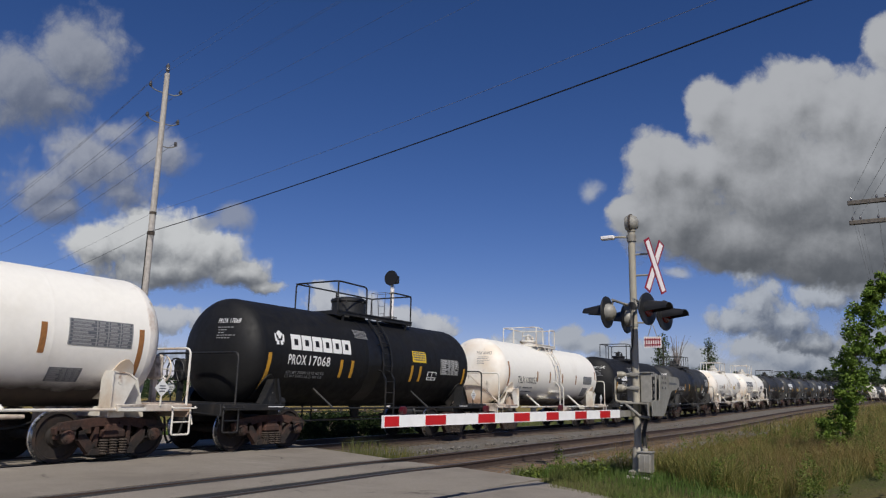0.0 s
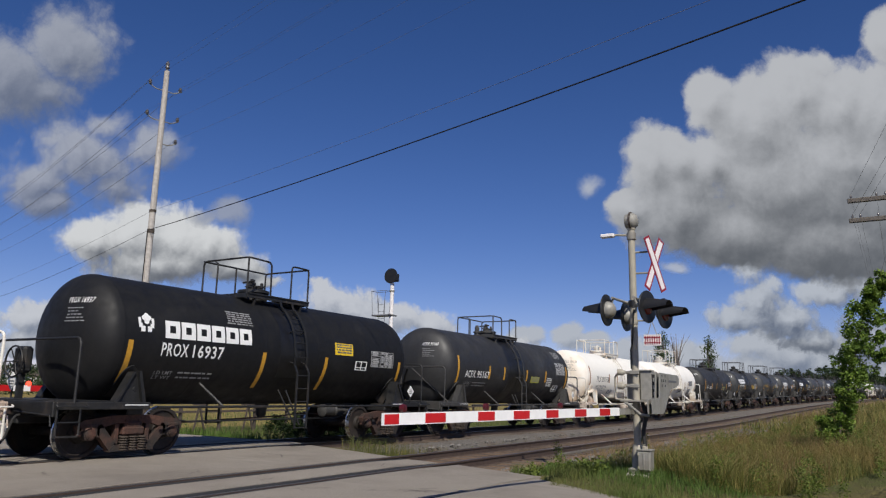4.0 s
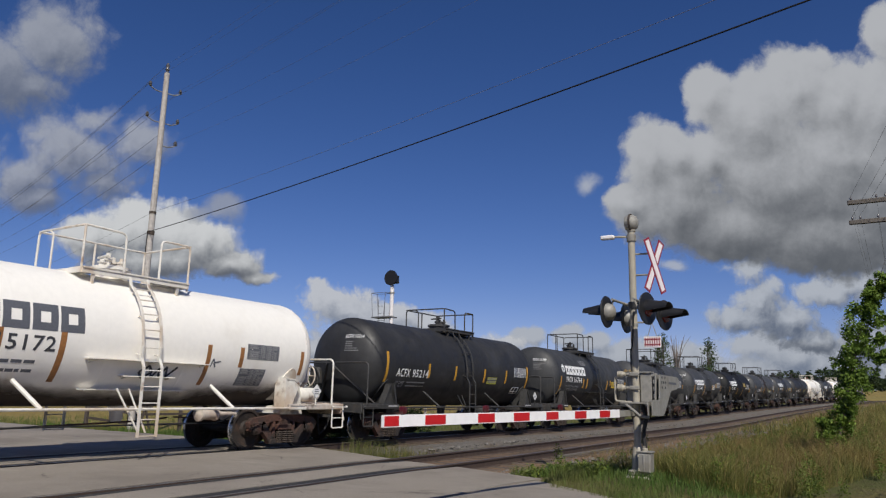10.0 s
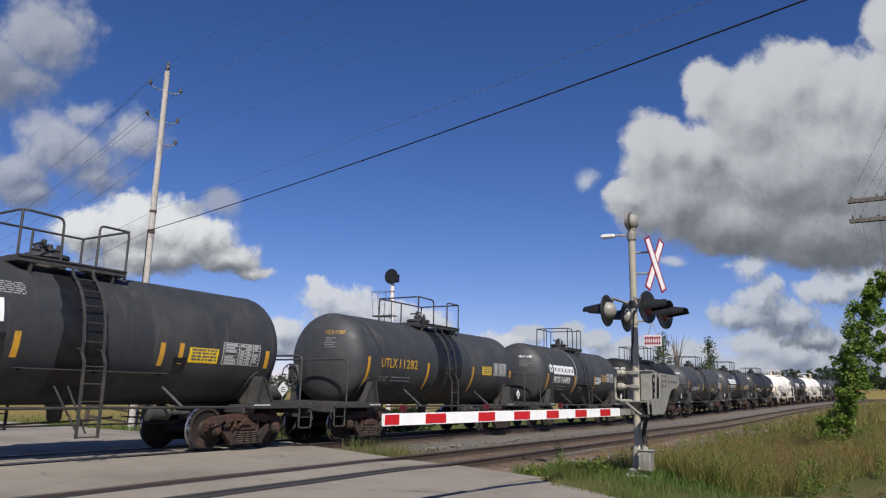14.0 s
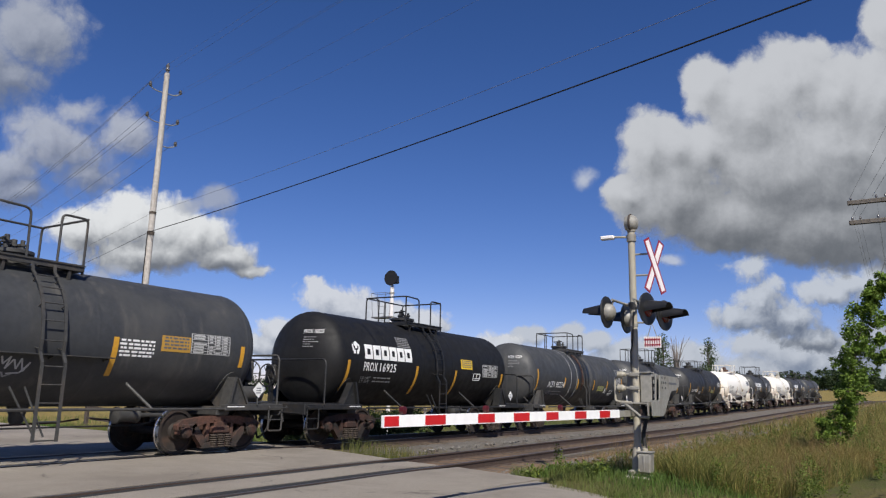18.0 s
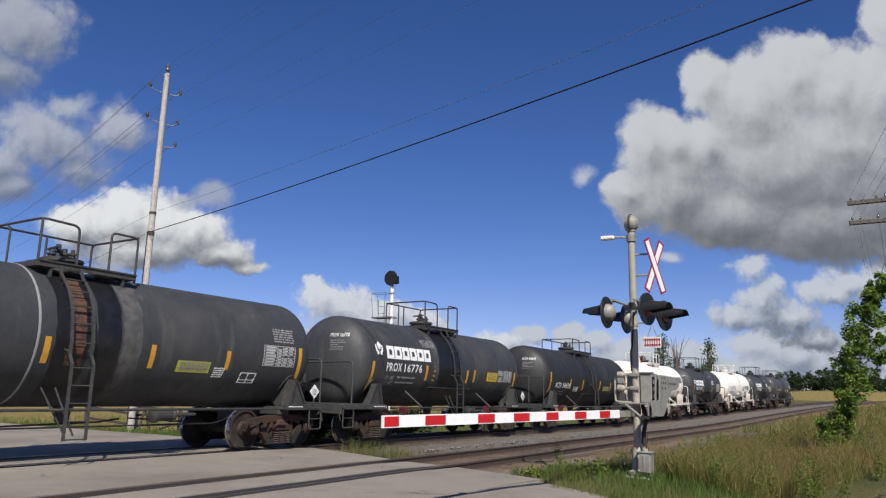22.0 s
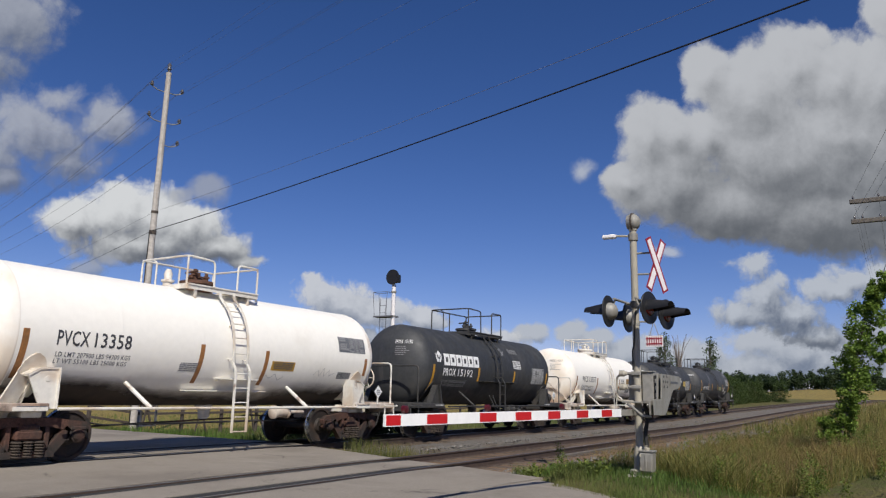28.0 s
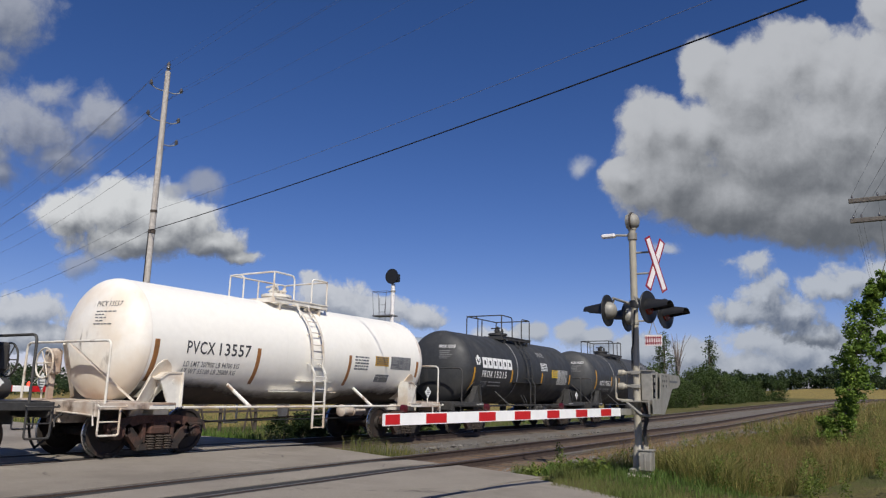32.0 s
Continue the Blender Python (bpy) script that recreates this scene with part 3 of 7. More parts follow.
# -- trucks
def bolster_geo():
    g = Geo()
    g.box((0, 0, 0.56), (2.3, 0.36, 0.22), bevel=0.03)
    g.lathe([(0.66, 0.2), (0.74, 0.2)], "z", 16)
    g.box((0, 0, 0.40), (1.7, 0.14, 0.14))
    for s in (-1, 1):                                   # brake beams
        g.beam((-0.8, s * 0.36, 0.34), (0.8, s * 0.36, 0.34), 0.07, 0.09)
        for x in (-0.72, 0.72):
            g.box((x, s * 0.405, 0.40), (0.09, 0.05, 0.32), bevel=0.01)
    return g


def side_frame_geo():
    g = Geo()
    w = 0.13

    def bar(pts, h):
        for a, b in zip(pts, pts[1:]):
            g.beam((0, *a), (0, *b), w, h)

    g.prism([(-1.10, 0.50), (-1.12, 0.60), (-1.0, 0.70), (-0.62, 0.745), (-0.40, 0.775), (0.40, 0.775), (0.62, 0.745), (1.0, 0.70), (1.12, 0.60), (1.10, 0.50), (0.64, 0.56), (0.36, 0.63), (-0.36, 0.63), (-0.64, 0.56)], -w / 2, w / 2)
    bar([(-0.72, 0.58), (-0.36, 0.17)], 0.17)
    bar([(0.72, 0.58), (0.36, 0.17)], 0.17)
    g.prism([(-0.46, 0.13), (0.46, 0.13), (0.44, 0.215), (0.36, 0.24), (-0.36, 0.24), (-0.44, 0.215)], -w / 2 - 0.03, w / 2 + 0.04)
    for s in (-1, 1):
        g.box((0, s * 0.325, 0.42), (w, 0.085, 0.42), bevel=0.012)
        g.box((0, s * 0.70, 0.485), (w, 0.07, 0.20), bevel=0.012)
        g.box((0, s * 1.05, 0.50), (w, 0.06, 0.17), bevel=0.012)
        g.box((0, s * 0.875, 0.59), (w + 0.04, 0.28, 0.055), bevel=0.01)
    g.box((0.02, 0, 0.49), (w + 0.06, 0.46, 0.16), bevel=0.03)
    for y in (-0.14, 0.14):
        g.box((0.07, y, 0.68), (0.03, 0.08, 0.04))
    return g


def spring_geo():
    return Geo().lathe([(0.13 + 0.27 * k / 12, 0.092 if k % 2 else 0.062) for k in range(13)], "z", 10)


def bearing_geo():
    g = Geo()
    g.lathe([(-0.09, 0.125), (0.06, 0.125), (0.075, 0.105), (0.10, 0.10), (0.115, 0.06)], "x", 14)
    for k in range(3):
        a = math.pi / 2 + k * 2 * math.pi / 3
        g.lathe([(0.10, 0.02), (0.125, 0.02)], "x", 6, (0, 0.066 * math.cos(a), 0.066 * math.sin(a)))
    g.box((-0.02, 0, 0.115), (0.14, 0.25, 0.07), bevel=0.012)
    return g


def wheelset_geo():
    g = Geo()
    g.lathe([(-1.0, 0.07), (-0.8, 0.085), (0.8, 0.085), (1.0, 0.07)], "x", 14)
    for s in (-1, 1):
        prof = [(0.686, 0.10), (0.686, 0.15), (0.72, 0.18), (0.735, 0.36), (0.690, 0.385), (0.688, 0.470), (0.700, 0.483), (0.712, 0.478), (0.722, 0.459), (0.815, 0.452), (0.818, 0.39), (0.785, 0.37), (0.765, 0.19), (0.835, 0.16), (0.835, 0.10)]
        n = 36
        k0 = len(g.f)
        g.lathe([(s * a, r) for a, r in prof], "x", n)
        for i in range(len(prof) - 1):
            if i in (7, 8):
                for j in range(n):
                    g.mi[k0 + i * n + j] = 1
    return g


SPIN = []


def truck(car, u):
    t = part("truck", bolster_geo, "truck_iron", car, "rusty two-axle freight truck", at=(0, u, 0), key="bolster")
    for s in (-1, 1):
        turned = pose(s * 1.05, 0, 0, 0, 0, 0 if s > 0 else 180)
        part("side_frame", side_frame_geo, "truck_iron", t, at=turned, key="side_frame")
        for x in (-0.05, 0.09):
            for y in (-0.19, 0.0, 0.19):
                part("spring", spring_geo, "spring", t, at=turned @ pose(x, y, 0), key="spring")
        for a in (-0.875, 0.875):
            part("bearing", bearing_geo, "truck_iron", t, at=turned @ pose(0.02, a, 0.457), key="bearing")
    for a in (-0.875, 0.875):
        w = part("wheelset", wheelset_geo, "wheel_iron wheel_tread", t, "steel wheels with polished treads", at=(0, a, 0.457), key="wheelset")
        SPIN.append((w, a))
    return t


# -- tank
def shell_geo(half, seams):
    g = Geo()
    prof = [(-half, R), (-half + 0.05, R)]
    for s in seams:
        prof += [(s - 0.06, R), (s - 0.02, R), (s - 0.008, R + 0.0015), (s + 0.008, R + 0.0015), (s + 0.02, R), (s + 0.06, R)]
    prof += [(half - 0.05, R), (half, R)]
    return g.lathe(prof, "y", 64, (0, 0, ZC))


def head_geo(half, s):
    g = Geo()
    prof = [(0.0, R), (s * 0.02, R + 0.005), (s * 0.04, R)]
    for k in range(1, 15):
        a = k / 14 * math.pi / 2
        prof.append((s * (0.04 + (HEAD_DEPTH - 0.04) * math.sin(a)), max(0.004, R * math.cos(a) ** 0.93)))
    return g.lathe([(s * half + a, r) for a, r in prof], "y", 64, (0, 0, ZC))


def gusset_geo(sx, white):
    """A body bolster's wing: a web and raking plates up to the tank."""
    g = Geo()
    x0 = 1.30
    if white:
        g.prism([(0.02, SILL_Z), (0.29, SILL_Z), (0.29, 1.62), (-0.06, 1.60), (-0.24, 1.49)], x0 - 0.02, x0 + 0.012)
        g.prism([(0.27, SILL_Z), (0.295, SILL_Z), (0.295, 1.62), (0.27, 1.62)], x0 - 0.28, x0 + 0.06)
        g.prism([(-0.24, 1.49), (-0.06, 1.60), (0.27, 1.62), (0.27, 1.59), (-0.05, 1.57), (-0.23, 1.455)], x0 - 0.30, x0 + 0.03)
        g.beam((1.12, -0.20, 1.46), (0.98, -0.50, 0.74), 0.34, 0.03, (1, 0.4, 0))
        g.lathe([(x0 + 0.012, 0.05), (x0 + 0.02, 0.045), (x0 + 0.021, 0.01)], "x", 12, (0, 0.10, 1.42))
    else:
        g.prism([(-0.60, SILL_Z + 0.02), (0.04, SILL_Z + 0.02), (-0.12, 1.58), (-0.24, 1.58)], x0 - 0.05, x0 - 0.02)
        g.prism([(0.0, SILL_Z), (0.07, SILL_Z), (-0.10, 1.60), (-0.16, 1.60)], x0 - 0.22, x0 + 0.06)
        g.prism([(-0.62, SILL_Z), (-0.57, SILL_Z), (-0.20, 1.58), (-0.25, 1.58)], x0 - 0.16, x0 + 0.03)
        g.lathe([(x0 - 0.02, 0.045), (x0 - 0.012, 0.04), (x0 - 0.011, 0.01)], "x", 12, (0, -0.16, 1.26))
    g.box((1.0, -0.16, SILL_Z), (0.75, 0.60, 0.08), bevel=0.01)
    g.box((0.6, 0, 0.86), (1.1, 0.35, 0.16), bevel=0.02)
    g.beam((0.75, -0.10, 1.0), (1.12, -0.10, 1.60), 0.30, 0.04, (0, 1, 0))
    if sx < 0:
        g.v = [(-p[0], p[1], p[2]) for p in g.v]
    return g


def pad_geo(white):
    """The saddle pad on the tank over a bolster wing: one curved plate with a rounded head."""
    g = Geo()
    c, w = (-0.06, 0.24) if white else (-0.17, 0.20)
    lo, hi, n = -60, (-17 if white else -24), 14
    for lf in (0.022, -0.004):
        for i in range(n + 1):
            ph = lo + (hi - lo) * i / n
            r = math.sqrt(max(0.02, 1 - max(0.0, (i / n - 0.55) / 0.45) ** 2)) * w
            g.v += [on_tank(c - r, ph, lf), on_tank(c + r, ph, lf)]
    o = 2 * (n + 1)
    fs = []
    for i in range(n):
        fs += [(2 * i, 2 * i + 1, 2 * i + 3, 2 * i + 2), (2 * i, 2 * i + 2, o + 2 * i + 2, o + 2 * i), (2 * i + 1, o + 2 * i + 1, o + 2 * i + 3, 2 * i + 3)]
    fs += [(0, o, o + 1, 1), (2 * n, 2 * n + 1, o + 2 * n + 1, o + 2 * n)]
    vs, g.v = g.v, []
    return g.add(vs, fs)


def scribble(points, width=0.03):
    """Painted scrawl on the tank: a line of short strokes through (u, phi) points."""
    g = Geo()
    for (a, pa), (b, pb) in zip(points, points[1:]):
        dx, dz = b - a, radians(pb - pa) * R
        n = math.hypot(dx, dz) or 1.0
        nu, np_ = -dz / n * width / 2, math.degrees(dx / n * width / 2 / R)
        g.add([on_tank(a + nu, pa + np_, 0.006), on_tank(a - nu, pa - np_, 0.006), on_tank(b - nu, pb - np_, 0.006), on_tank(b + nu, pb + np_, 0.006)], [(0, 1, 2, 3)])
    return g


def n_bars(car):
    return len(car.name) * 7 + len(TRAIN)


def rail_tube(pts, r=0.019, bendr=0.09, n=6):
    return Geo().tube(bend(pts, bendr), r, n)


def end_of_car(car, half, s, p, dark, white):
    """Deck, rails, steps, coupler and gear at one end; s = -1 for the leading end."""
    steel = "steel_white" if white else ("steel_black" if p.get("dark") else "steel_grey")
    tip = s * (half + HEAD_DEPTH)
    e = s * p["end"]                               # the end sill
    g = Geo()
    inner = s * (half - 1.25)
    g.box((0, (e + inner) / 2, 0.80), (0.42, abs(e - inner), 0.36), bevel=0.02)
    part("stub_sill", g, "steel_grimy" if white else steel, car)
    g = Geo()
    g.box((0, e, 0.90), (2.7, 0.10, 0.26), bevel=0.012)
    g.box((1.30, (e + s * (half - 0.6)) / 2, 0.955), (0.14, abs(e - s * (half - 0.6)), 0.13), bevel=0.01)
    g.box((-1.30, (e + s * (half - 0.6)) / 2, 0.955), (0.14, abs(e - s * (half - 0.6)), 0.13), bevel=0.01)
    inner = s * (half + 0.12)
    g.box((0, (e + inner) / 2, 1.03), (2.56, abs(e - inner), 0.03))
    part("end_deck", g, "steel_grimy" if white else steel, car)
    y = tip - s * -0.30
    y = s * min(abs(y), p["end"] - 0.06)
    g = Geo().tube(bend([(-1.36, y, 1.0), (-1.36, y, 2.13), (1.36, y, 2.13), (1.36, y, 1.0)], 0.14), 0.024, 8)
    part("end_handrail", g, steel, car)
    if p.get("brace"):
        for x in (-0.55, 0.55):
            part("diagonal_brace", Geo().beam((x * 0.15, y, 2.09), (x * 1.85, s * (half + 0.05), 1.0), 0.07, 0.035), steel, car)
    for sx in (-1, 1):                              # sill steps under the corners
        yy = e - s * 0.22
        g = Geo().tube(bend([(sx * 1.38, yy - 0.21, 0.92), (sx * 1.38, yy - 0.21, 0.44), (sx * 1.38, yy + 0.21, 0.44), (sx * 1.38, yy + 0.21, 0.92)], 0.05), 0.019, 6)
        g.tube([(sx * 1.38, yy - 0.21, 0.68), (sx * 1.38, yy + 0.21, 0.68)], 0.014, 6)
        part("sill_step", g, steel, car)
        g = Geo().tube(bend([(sx * 1.40, yy - 0.26, 0.98), (sx * 1.46, yy - 0.26, 0.95), (sx * 1.46, yy + 0.30, 0.95), (sx * 1.40, yy + 0.30, 0.98)], 0.03), 0.014, 6)
        part("grab_iron", g, steel, car)
    c = s * p["half_length"]
    g = Geo()
    g.beam((0, e, 0.88), (0, c - s * 0.22, 0.88), 0.15, 0.18)
    g.box((0.03, c - s * 0.12, 0.88), (0.28, 0.26, 0.28), bevel=0.04)
    g.box((0.11, c - s * 0.0, 0.88), (0.09, 0.14, 0.27), bevel=0.03)
    part("coupler", g, "truck_iron", car)
    q = random.Random(int(c * 10))
    d = q.uniform(-0.03, 0.03)
    g = Geo().tube(bend([(0.38, e, 0.80), (0.40, e + s * 0.16, 0.76), (0.33 + d, c - s * 0.16, 0.36), (0.24 + d, c, 0.20)], 0.14, 5), 0.023, 8)
    part("air_hose", g, "rubber", car)
    g = Geo().tube([(0.2, e + s * 0.07, 0.84), (1.32, e + s * 0.07, 0.80), (1.36, e + s * 0.07, 0.62)], 0.016, 6)
    part("uncoupling_lever", g, steel, car)
    # placard holder
    g = Geo()
    m = pose(0, 0, 0, 45, 0, 0)
    if s > 0:
        g.box((1.40, s * (half + 0.30), 1.33), (0.012, 0.24, 0.24), m)
        g.mat = 1
        for k in range(3):
            g.box((1.408, s * (half + 0.30), 1.37 - 0.05 * k), (0.006, 0.15 - 0.02 * abs(k - 1), 0.02))
        part("placard", g, "placard_white letter_slate", car, "diamond hazard placard in a frame")
        part("placard_post", Geo().tube([(1.385, s * (half + 0.30), 1.0), (1.385, s * (half + 0.30), 1.25)], 0.018, 6), steel, car)
    else:
        yp = s * min(half + HEAD_DEPTH + 0.16, p["end"] - 0.05)
        g.box((-0.95, yp, 1.36), (0.25, 0.012, 0.25), pose(0, 0, 0, 0, 45, 0))
        g.mat = 1
        for k in range(3):
            g.box((-0.95, yp - 0.008, 1.36 - 0.05 * k), (0.20 - 0.04 * k, 0.006, 0.02))
        part("placard", g, "placard_white letter_slate", car, "diamond hazard placard in a frame")
        part("placard_post", Geo().tube([(-0.95, yp + 0.02, 1.0), (-0.95, yp + 0.02, 1.30)], 0.018, 6), steel, car)
    g = bars_geo(0, 0.5, 0, 4, 1, gaps=False, seed=n_bars(car))
    g.v = [(1.374, s * (half - 0.30) - 0.25 + v[1], 0.935 + (v[2] - ZC) * 0.5) for v in g.v]
    part("sill_lettering", g, "letter_white" if not white else "letter_slate", car)
    if (s < 0 and "f" in p["brake"]) or (s > 0 and "r" in p["brake"]):
        x = -0.55 if s < 0 else 0.40
        yb = s * (half + HEAD_DEPTH + 0.22)
        yb = s * min(abs(yb), p["end"] - 0.05)
        hb = part("hand_brake", Geo().box((x, yb, 1.76), (0.36, 0.20, 0.50), bevel=0.05).beam((x, yb, 1.0), (x, yb, 1.6), 0.10, 0.10, (0, 1, 0)), "steel_grimy" if white else steel, car, "hand brake housing with a spoked wheel")
        g = Geo()
        ring = [(x + 0.29 * math.cos(a), yb + s * 0.17, 1.72 + 0.29 * math.sin(a)) for a in [k * math.pi / 10 for k in range(21)]]
        g.tube(ring, 0.018, 6)
        for k in range(6):
            a = k * math.pi / 3
            g.tube([(x, yb + s * 0.15, 1.72), (x + 0.28 * math.cos(a), yb + s * 0.17, 1.72 + 0.28 * math.sin(a))], 0.011, 5)
        g.tube([(x, yb, 1.72), (x, yb + s * 0.18, 1.72)], 0.03, 8)
        part("brake_wheel", g, steel, hb)
    if "v" in p["brake"] and s < 0 or ("t" in p["brake"] and s > 0):
        if s > 0:
            yy = s * (half + 0.42)
            g = Geo().lathe([(-0.36, 0.02), (-0.34, 0.15), (-0.30, 0.175), (0.30, 0.175), (0.34, 0.15), (0.36, 0.02)], "y", 18, (0.95, yy, 1.24))
            part("air_reservoir", g, steel, car, "cylindrical air reservoir on the end deck")
        else:
            g = Geo()
            yy = s * (half - 0.25)
            g.box((1.18, yy, 1.10), (0.22, 0.20, 0.24), bevel=0.04)
            g.lathe([(-0.10, 0.10), (0.22, 0.10), (0.24, 0.07)], "y", 12, (1.20, yy + 0.2, 1.08))
            g.box((1.18, yy - 0.02, 1.25), (0.12, 0.12, 0.10), bevel=0.02)
            part("brake_valve", g, "steel_grimy" if white else steel, car)


def manway(car, p, steel):
    """Platform on the tank's back with its rails, manway and valves."""
    a, b = p["platform"]
    z = ZC + R
    deck_z = 3.50
    for k in range(7):
        x = -0.74 + k * 0.245
        if abs(x) < 0.36:
            part("deck_board", Geo().box((x, a + 0.28, deck_z), (0.21, 0.5, 0.03)), steel, car)
            part("deck_board", Geo().box((x, b - 0.28, deck_z), (0.21, 0.5, 0.03)), steel, car)
        else:
            part("deck_board", Geo().box((x, (a + b) / 2, deck_z), (0.21, b - a, 0.03)), steel, car)
    g = Geo()
    for y in (a, b):
        g.box((0, y, deck_z - 0.05), (1.56, 0.045, 0.10))
    for x in (-0.79, 0.79):
        g.box((x, (a + b) / 2, deck_z - 0.05), (0.045, b - a, 0.10))
    for y in (a + 0.25, b - 0.25):
        for x in (-0.76, 0.76):
            g.beam((x, y, deck_z - 0.1), (x * 0.96, y, 3.16), 0.06, 0.05, (0, 1, 0))
    part("platform_frame", g, steel, car)
    top = p["rail_z"]
    r = 0.023
    near, farx = 0.76, -0.78
    mid = a + 0.36 * (b - a)
    g = Geo()
    g.tube(bend([(farx, a, deck_z), (farx, a, top), (near, a, top), (near, mid, top - 0.02), (near, mid + 0.02, deck_z)], 0.12), r, 7)
    g.tube([(near, a, deck_z), (near, a, top)], r, 7)
    g.tube([(farx + 0.5, a, deck_z), (farx + 0.5, a, top - 0.08), (farx + 0.35, a, top)], r * 0.9, 6)
    part("front_railing", g, steel, car)
    g = Geo()
    lo = b - 0.30 * (b - a)
    g.tube(bend([(near, lo, deck_z), (near, lo, top), (near, b, top), (near, b, deck_z - 0.15)], 0.10), r, 7)
    g.tube(bend([(near, b, top), (farx, b, top), (farx, b, deck_z)], 0.10), r, 7)
    part("rear_railing", g, steel, car)
    g = Geo()
    g.tube([(farx, a, top), (farx, b, top)], r, 7)
    g.tube([(farx, (a + b) / 2, deck_z), (farx, (a + b) / 2, top)], r, 7)
    part("far_railing", g, steel, car)
    c = (a + b) / 2 + p.get("valve", -0.1)
    kind = p["dome"]
    if kind == "dome":
        m = part("manway_dome", Geo().lathe([(z - 0.15, 0.50), (z + 0.40, 0.50), (z + 0.44, 0.53), (z + 0.50, 0.53), (z + 0.56, 0.40), (z + 0.58, 0.10)], "z", 28, (0, c, 0)), steel, car, "round dome with a bolted cover")
        rust = "steel_grey"
        for k in range(6):
            ang = k * math.pi / 3
            part("eye_bolt", lambda: Geo().lathe([(0, 0.03), (0.12, 0.03)], "z", 6), rust, m, at=(0.5 * math.cos(ang), c + 0.5 * math.sin(ang), z + 0.40), key="eye_bolt")
    else:
        m = part("manway", Geo().lathe([(z - 0.12, 0.34), (z + 0.14, 0.34), (z + 0.16, 0.39), (z + 0.22, 0.39), (z + 0.24, 0.32), (z + 0.27, 0.08)], "z", 20, (0, c, 0)), "rust_plate" if kind == "rusty" else steel, car, "bolted manway cover")
        iron = "rust_plate" if kind == "rusty" else steel
        for x, y, hh, rr in ((0.05, -0.12, 0.30, 0.06), (-0.12, 0.1, 0.26, 0.07), (0.14, 0.12, 0.22, 0.05), (-0.05, 0.22, 0.18, 0.05), (0.1, -0.28, 0.15, 0.06)):
            g = Geo().lathe([(z + 0.2, rr), (z + 0.2 + hh * 0.5, rr), (z + 0.2 + hh * 0.52, rr * 1.5), (z + 0.2 + hh * 0.68, rr * 1.5), (z + 0.2 + hh * 0.7, rr * 0.8), (z + 0.2 + hh, rr * 0.8), (z + 0.21 + hh, rr * 0.4)], "z", 8, (x, c + y, 0))
            part("valve", g, iron, m, "upright valve fitting")
        part("valve_handle", Geo().tube([(-0.2, c - 0.18, z + 0.42), (0.22, c - 0.2, z + 0.44)], 0.025, 6), iron, m)
    if p.get("vent"):
        v = c + p["vent"]
        part("safety_valve", Geo().lathe([(z - 0.1, 0.10), (z + 0.10, 0.10), (z + 0.12, 0.14), (z + 0.16, 0.14), (z + 0.18, 0.08), (z + 0.30, 0.09), (z + 0.40, 0.05)], "z", 14, (0, v, 0)), steel, car)


def ladder_geo(u, sx, low=0.42, width=0.40):
    g = Geo()
    top = 52
    for du in (-width / 2, width / 2):
        pts = [(1.50, u + du, low), (1.50, u + du, 1.70)]
        for k in range(9):
            f = -14 + (top + 14) * k / 8
            q = on_tank(u + du, f, 0.13 - 0.02 * k / 8)
            pts.append((max(q[0], 0) if f > 0 else 1.50 * 0.3 + q[0] * 0.7, q[1], q[2]))
        pts.append((0.80, u + du, 3.46))
        for a, b in zip(pts, pts[1:]):
            g.beam(a, b, 0.022, 0.055, (0, 1, 0))
    z = low + 0.02
    while z < 1.75:
        g.tube([(1.50, u - width / 2, z), (1.50, u + width / 2, z)], 0.013, 6)
        z += 0.30
    for f in (-6, 8, 21, 34, 46):
        q = on_tank(u, f, 0.12)
        g.tube([(q[0], u - width / 2, q[2]), (q[0], u + width / 2, q[2])], 0.013, 6)
    for f in (-12, 20, 44):
        for du in (-width / 2, width / 2):
            a, b = on_tank(u + du, f, -0.01), on_tank(u + du, f, 0.12)
            g.tube([a, b], 0.014, 5)
    if sx < 0:
        g.v = [(-p[0], p[1], p[2]) for p in g.v]
    return g


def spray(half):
    """A thin film of grime and painted shade all along the belly."""
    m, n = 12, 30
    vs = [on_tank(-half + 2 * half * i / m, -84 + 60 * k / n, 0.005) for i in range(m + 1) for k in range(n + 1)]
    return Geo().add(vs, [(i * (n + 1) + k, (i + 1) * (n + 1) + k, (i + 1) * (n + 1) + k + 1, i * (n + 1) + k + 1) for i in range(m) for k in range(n)])


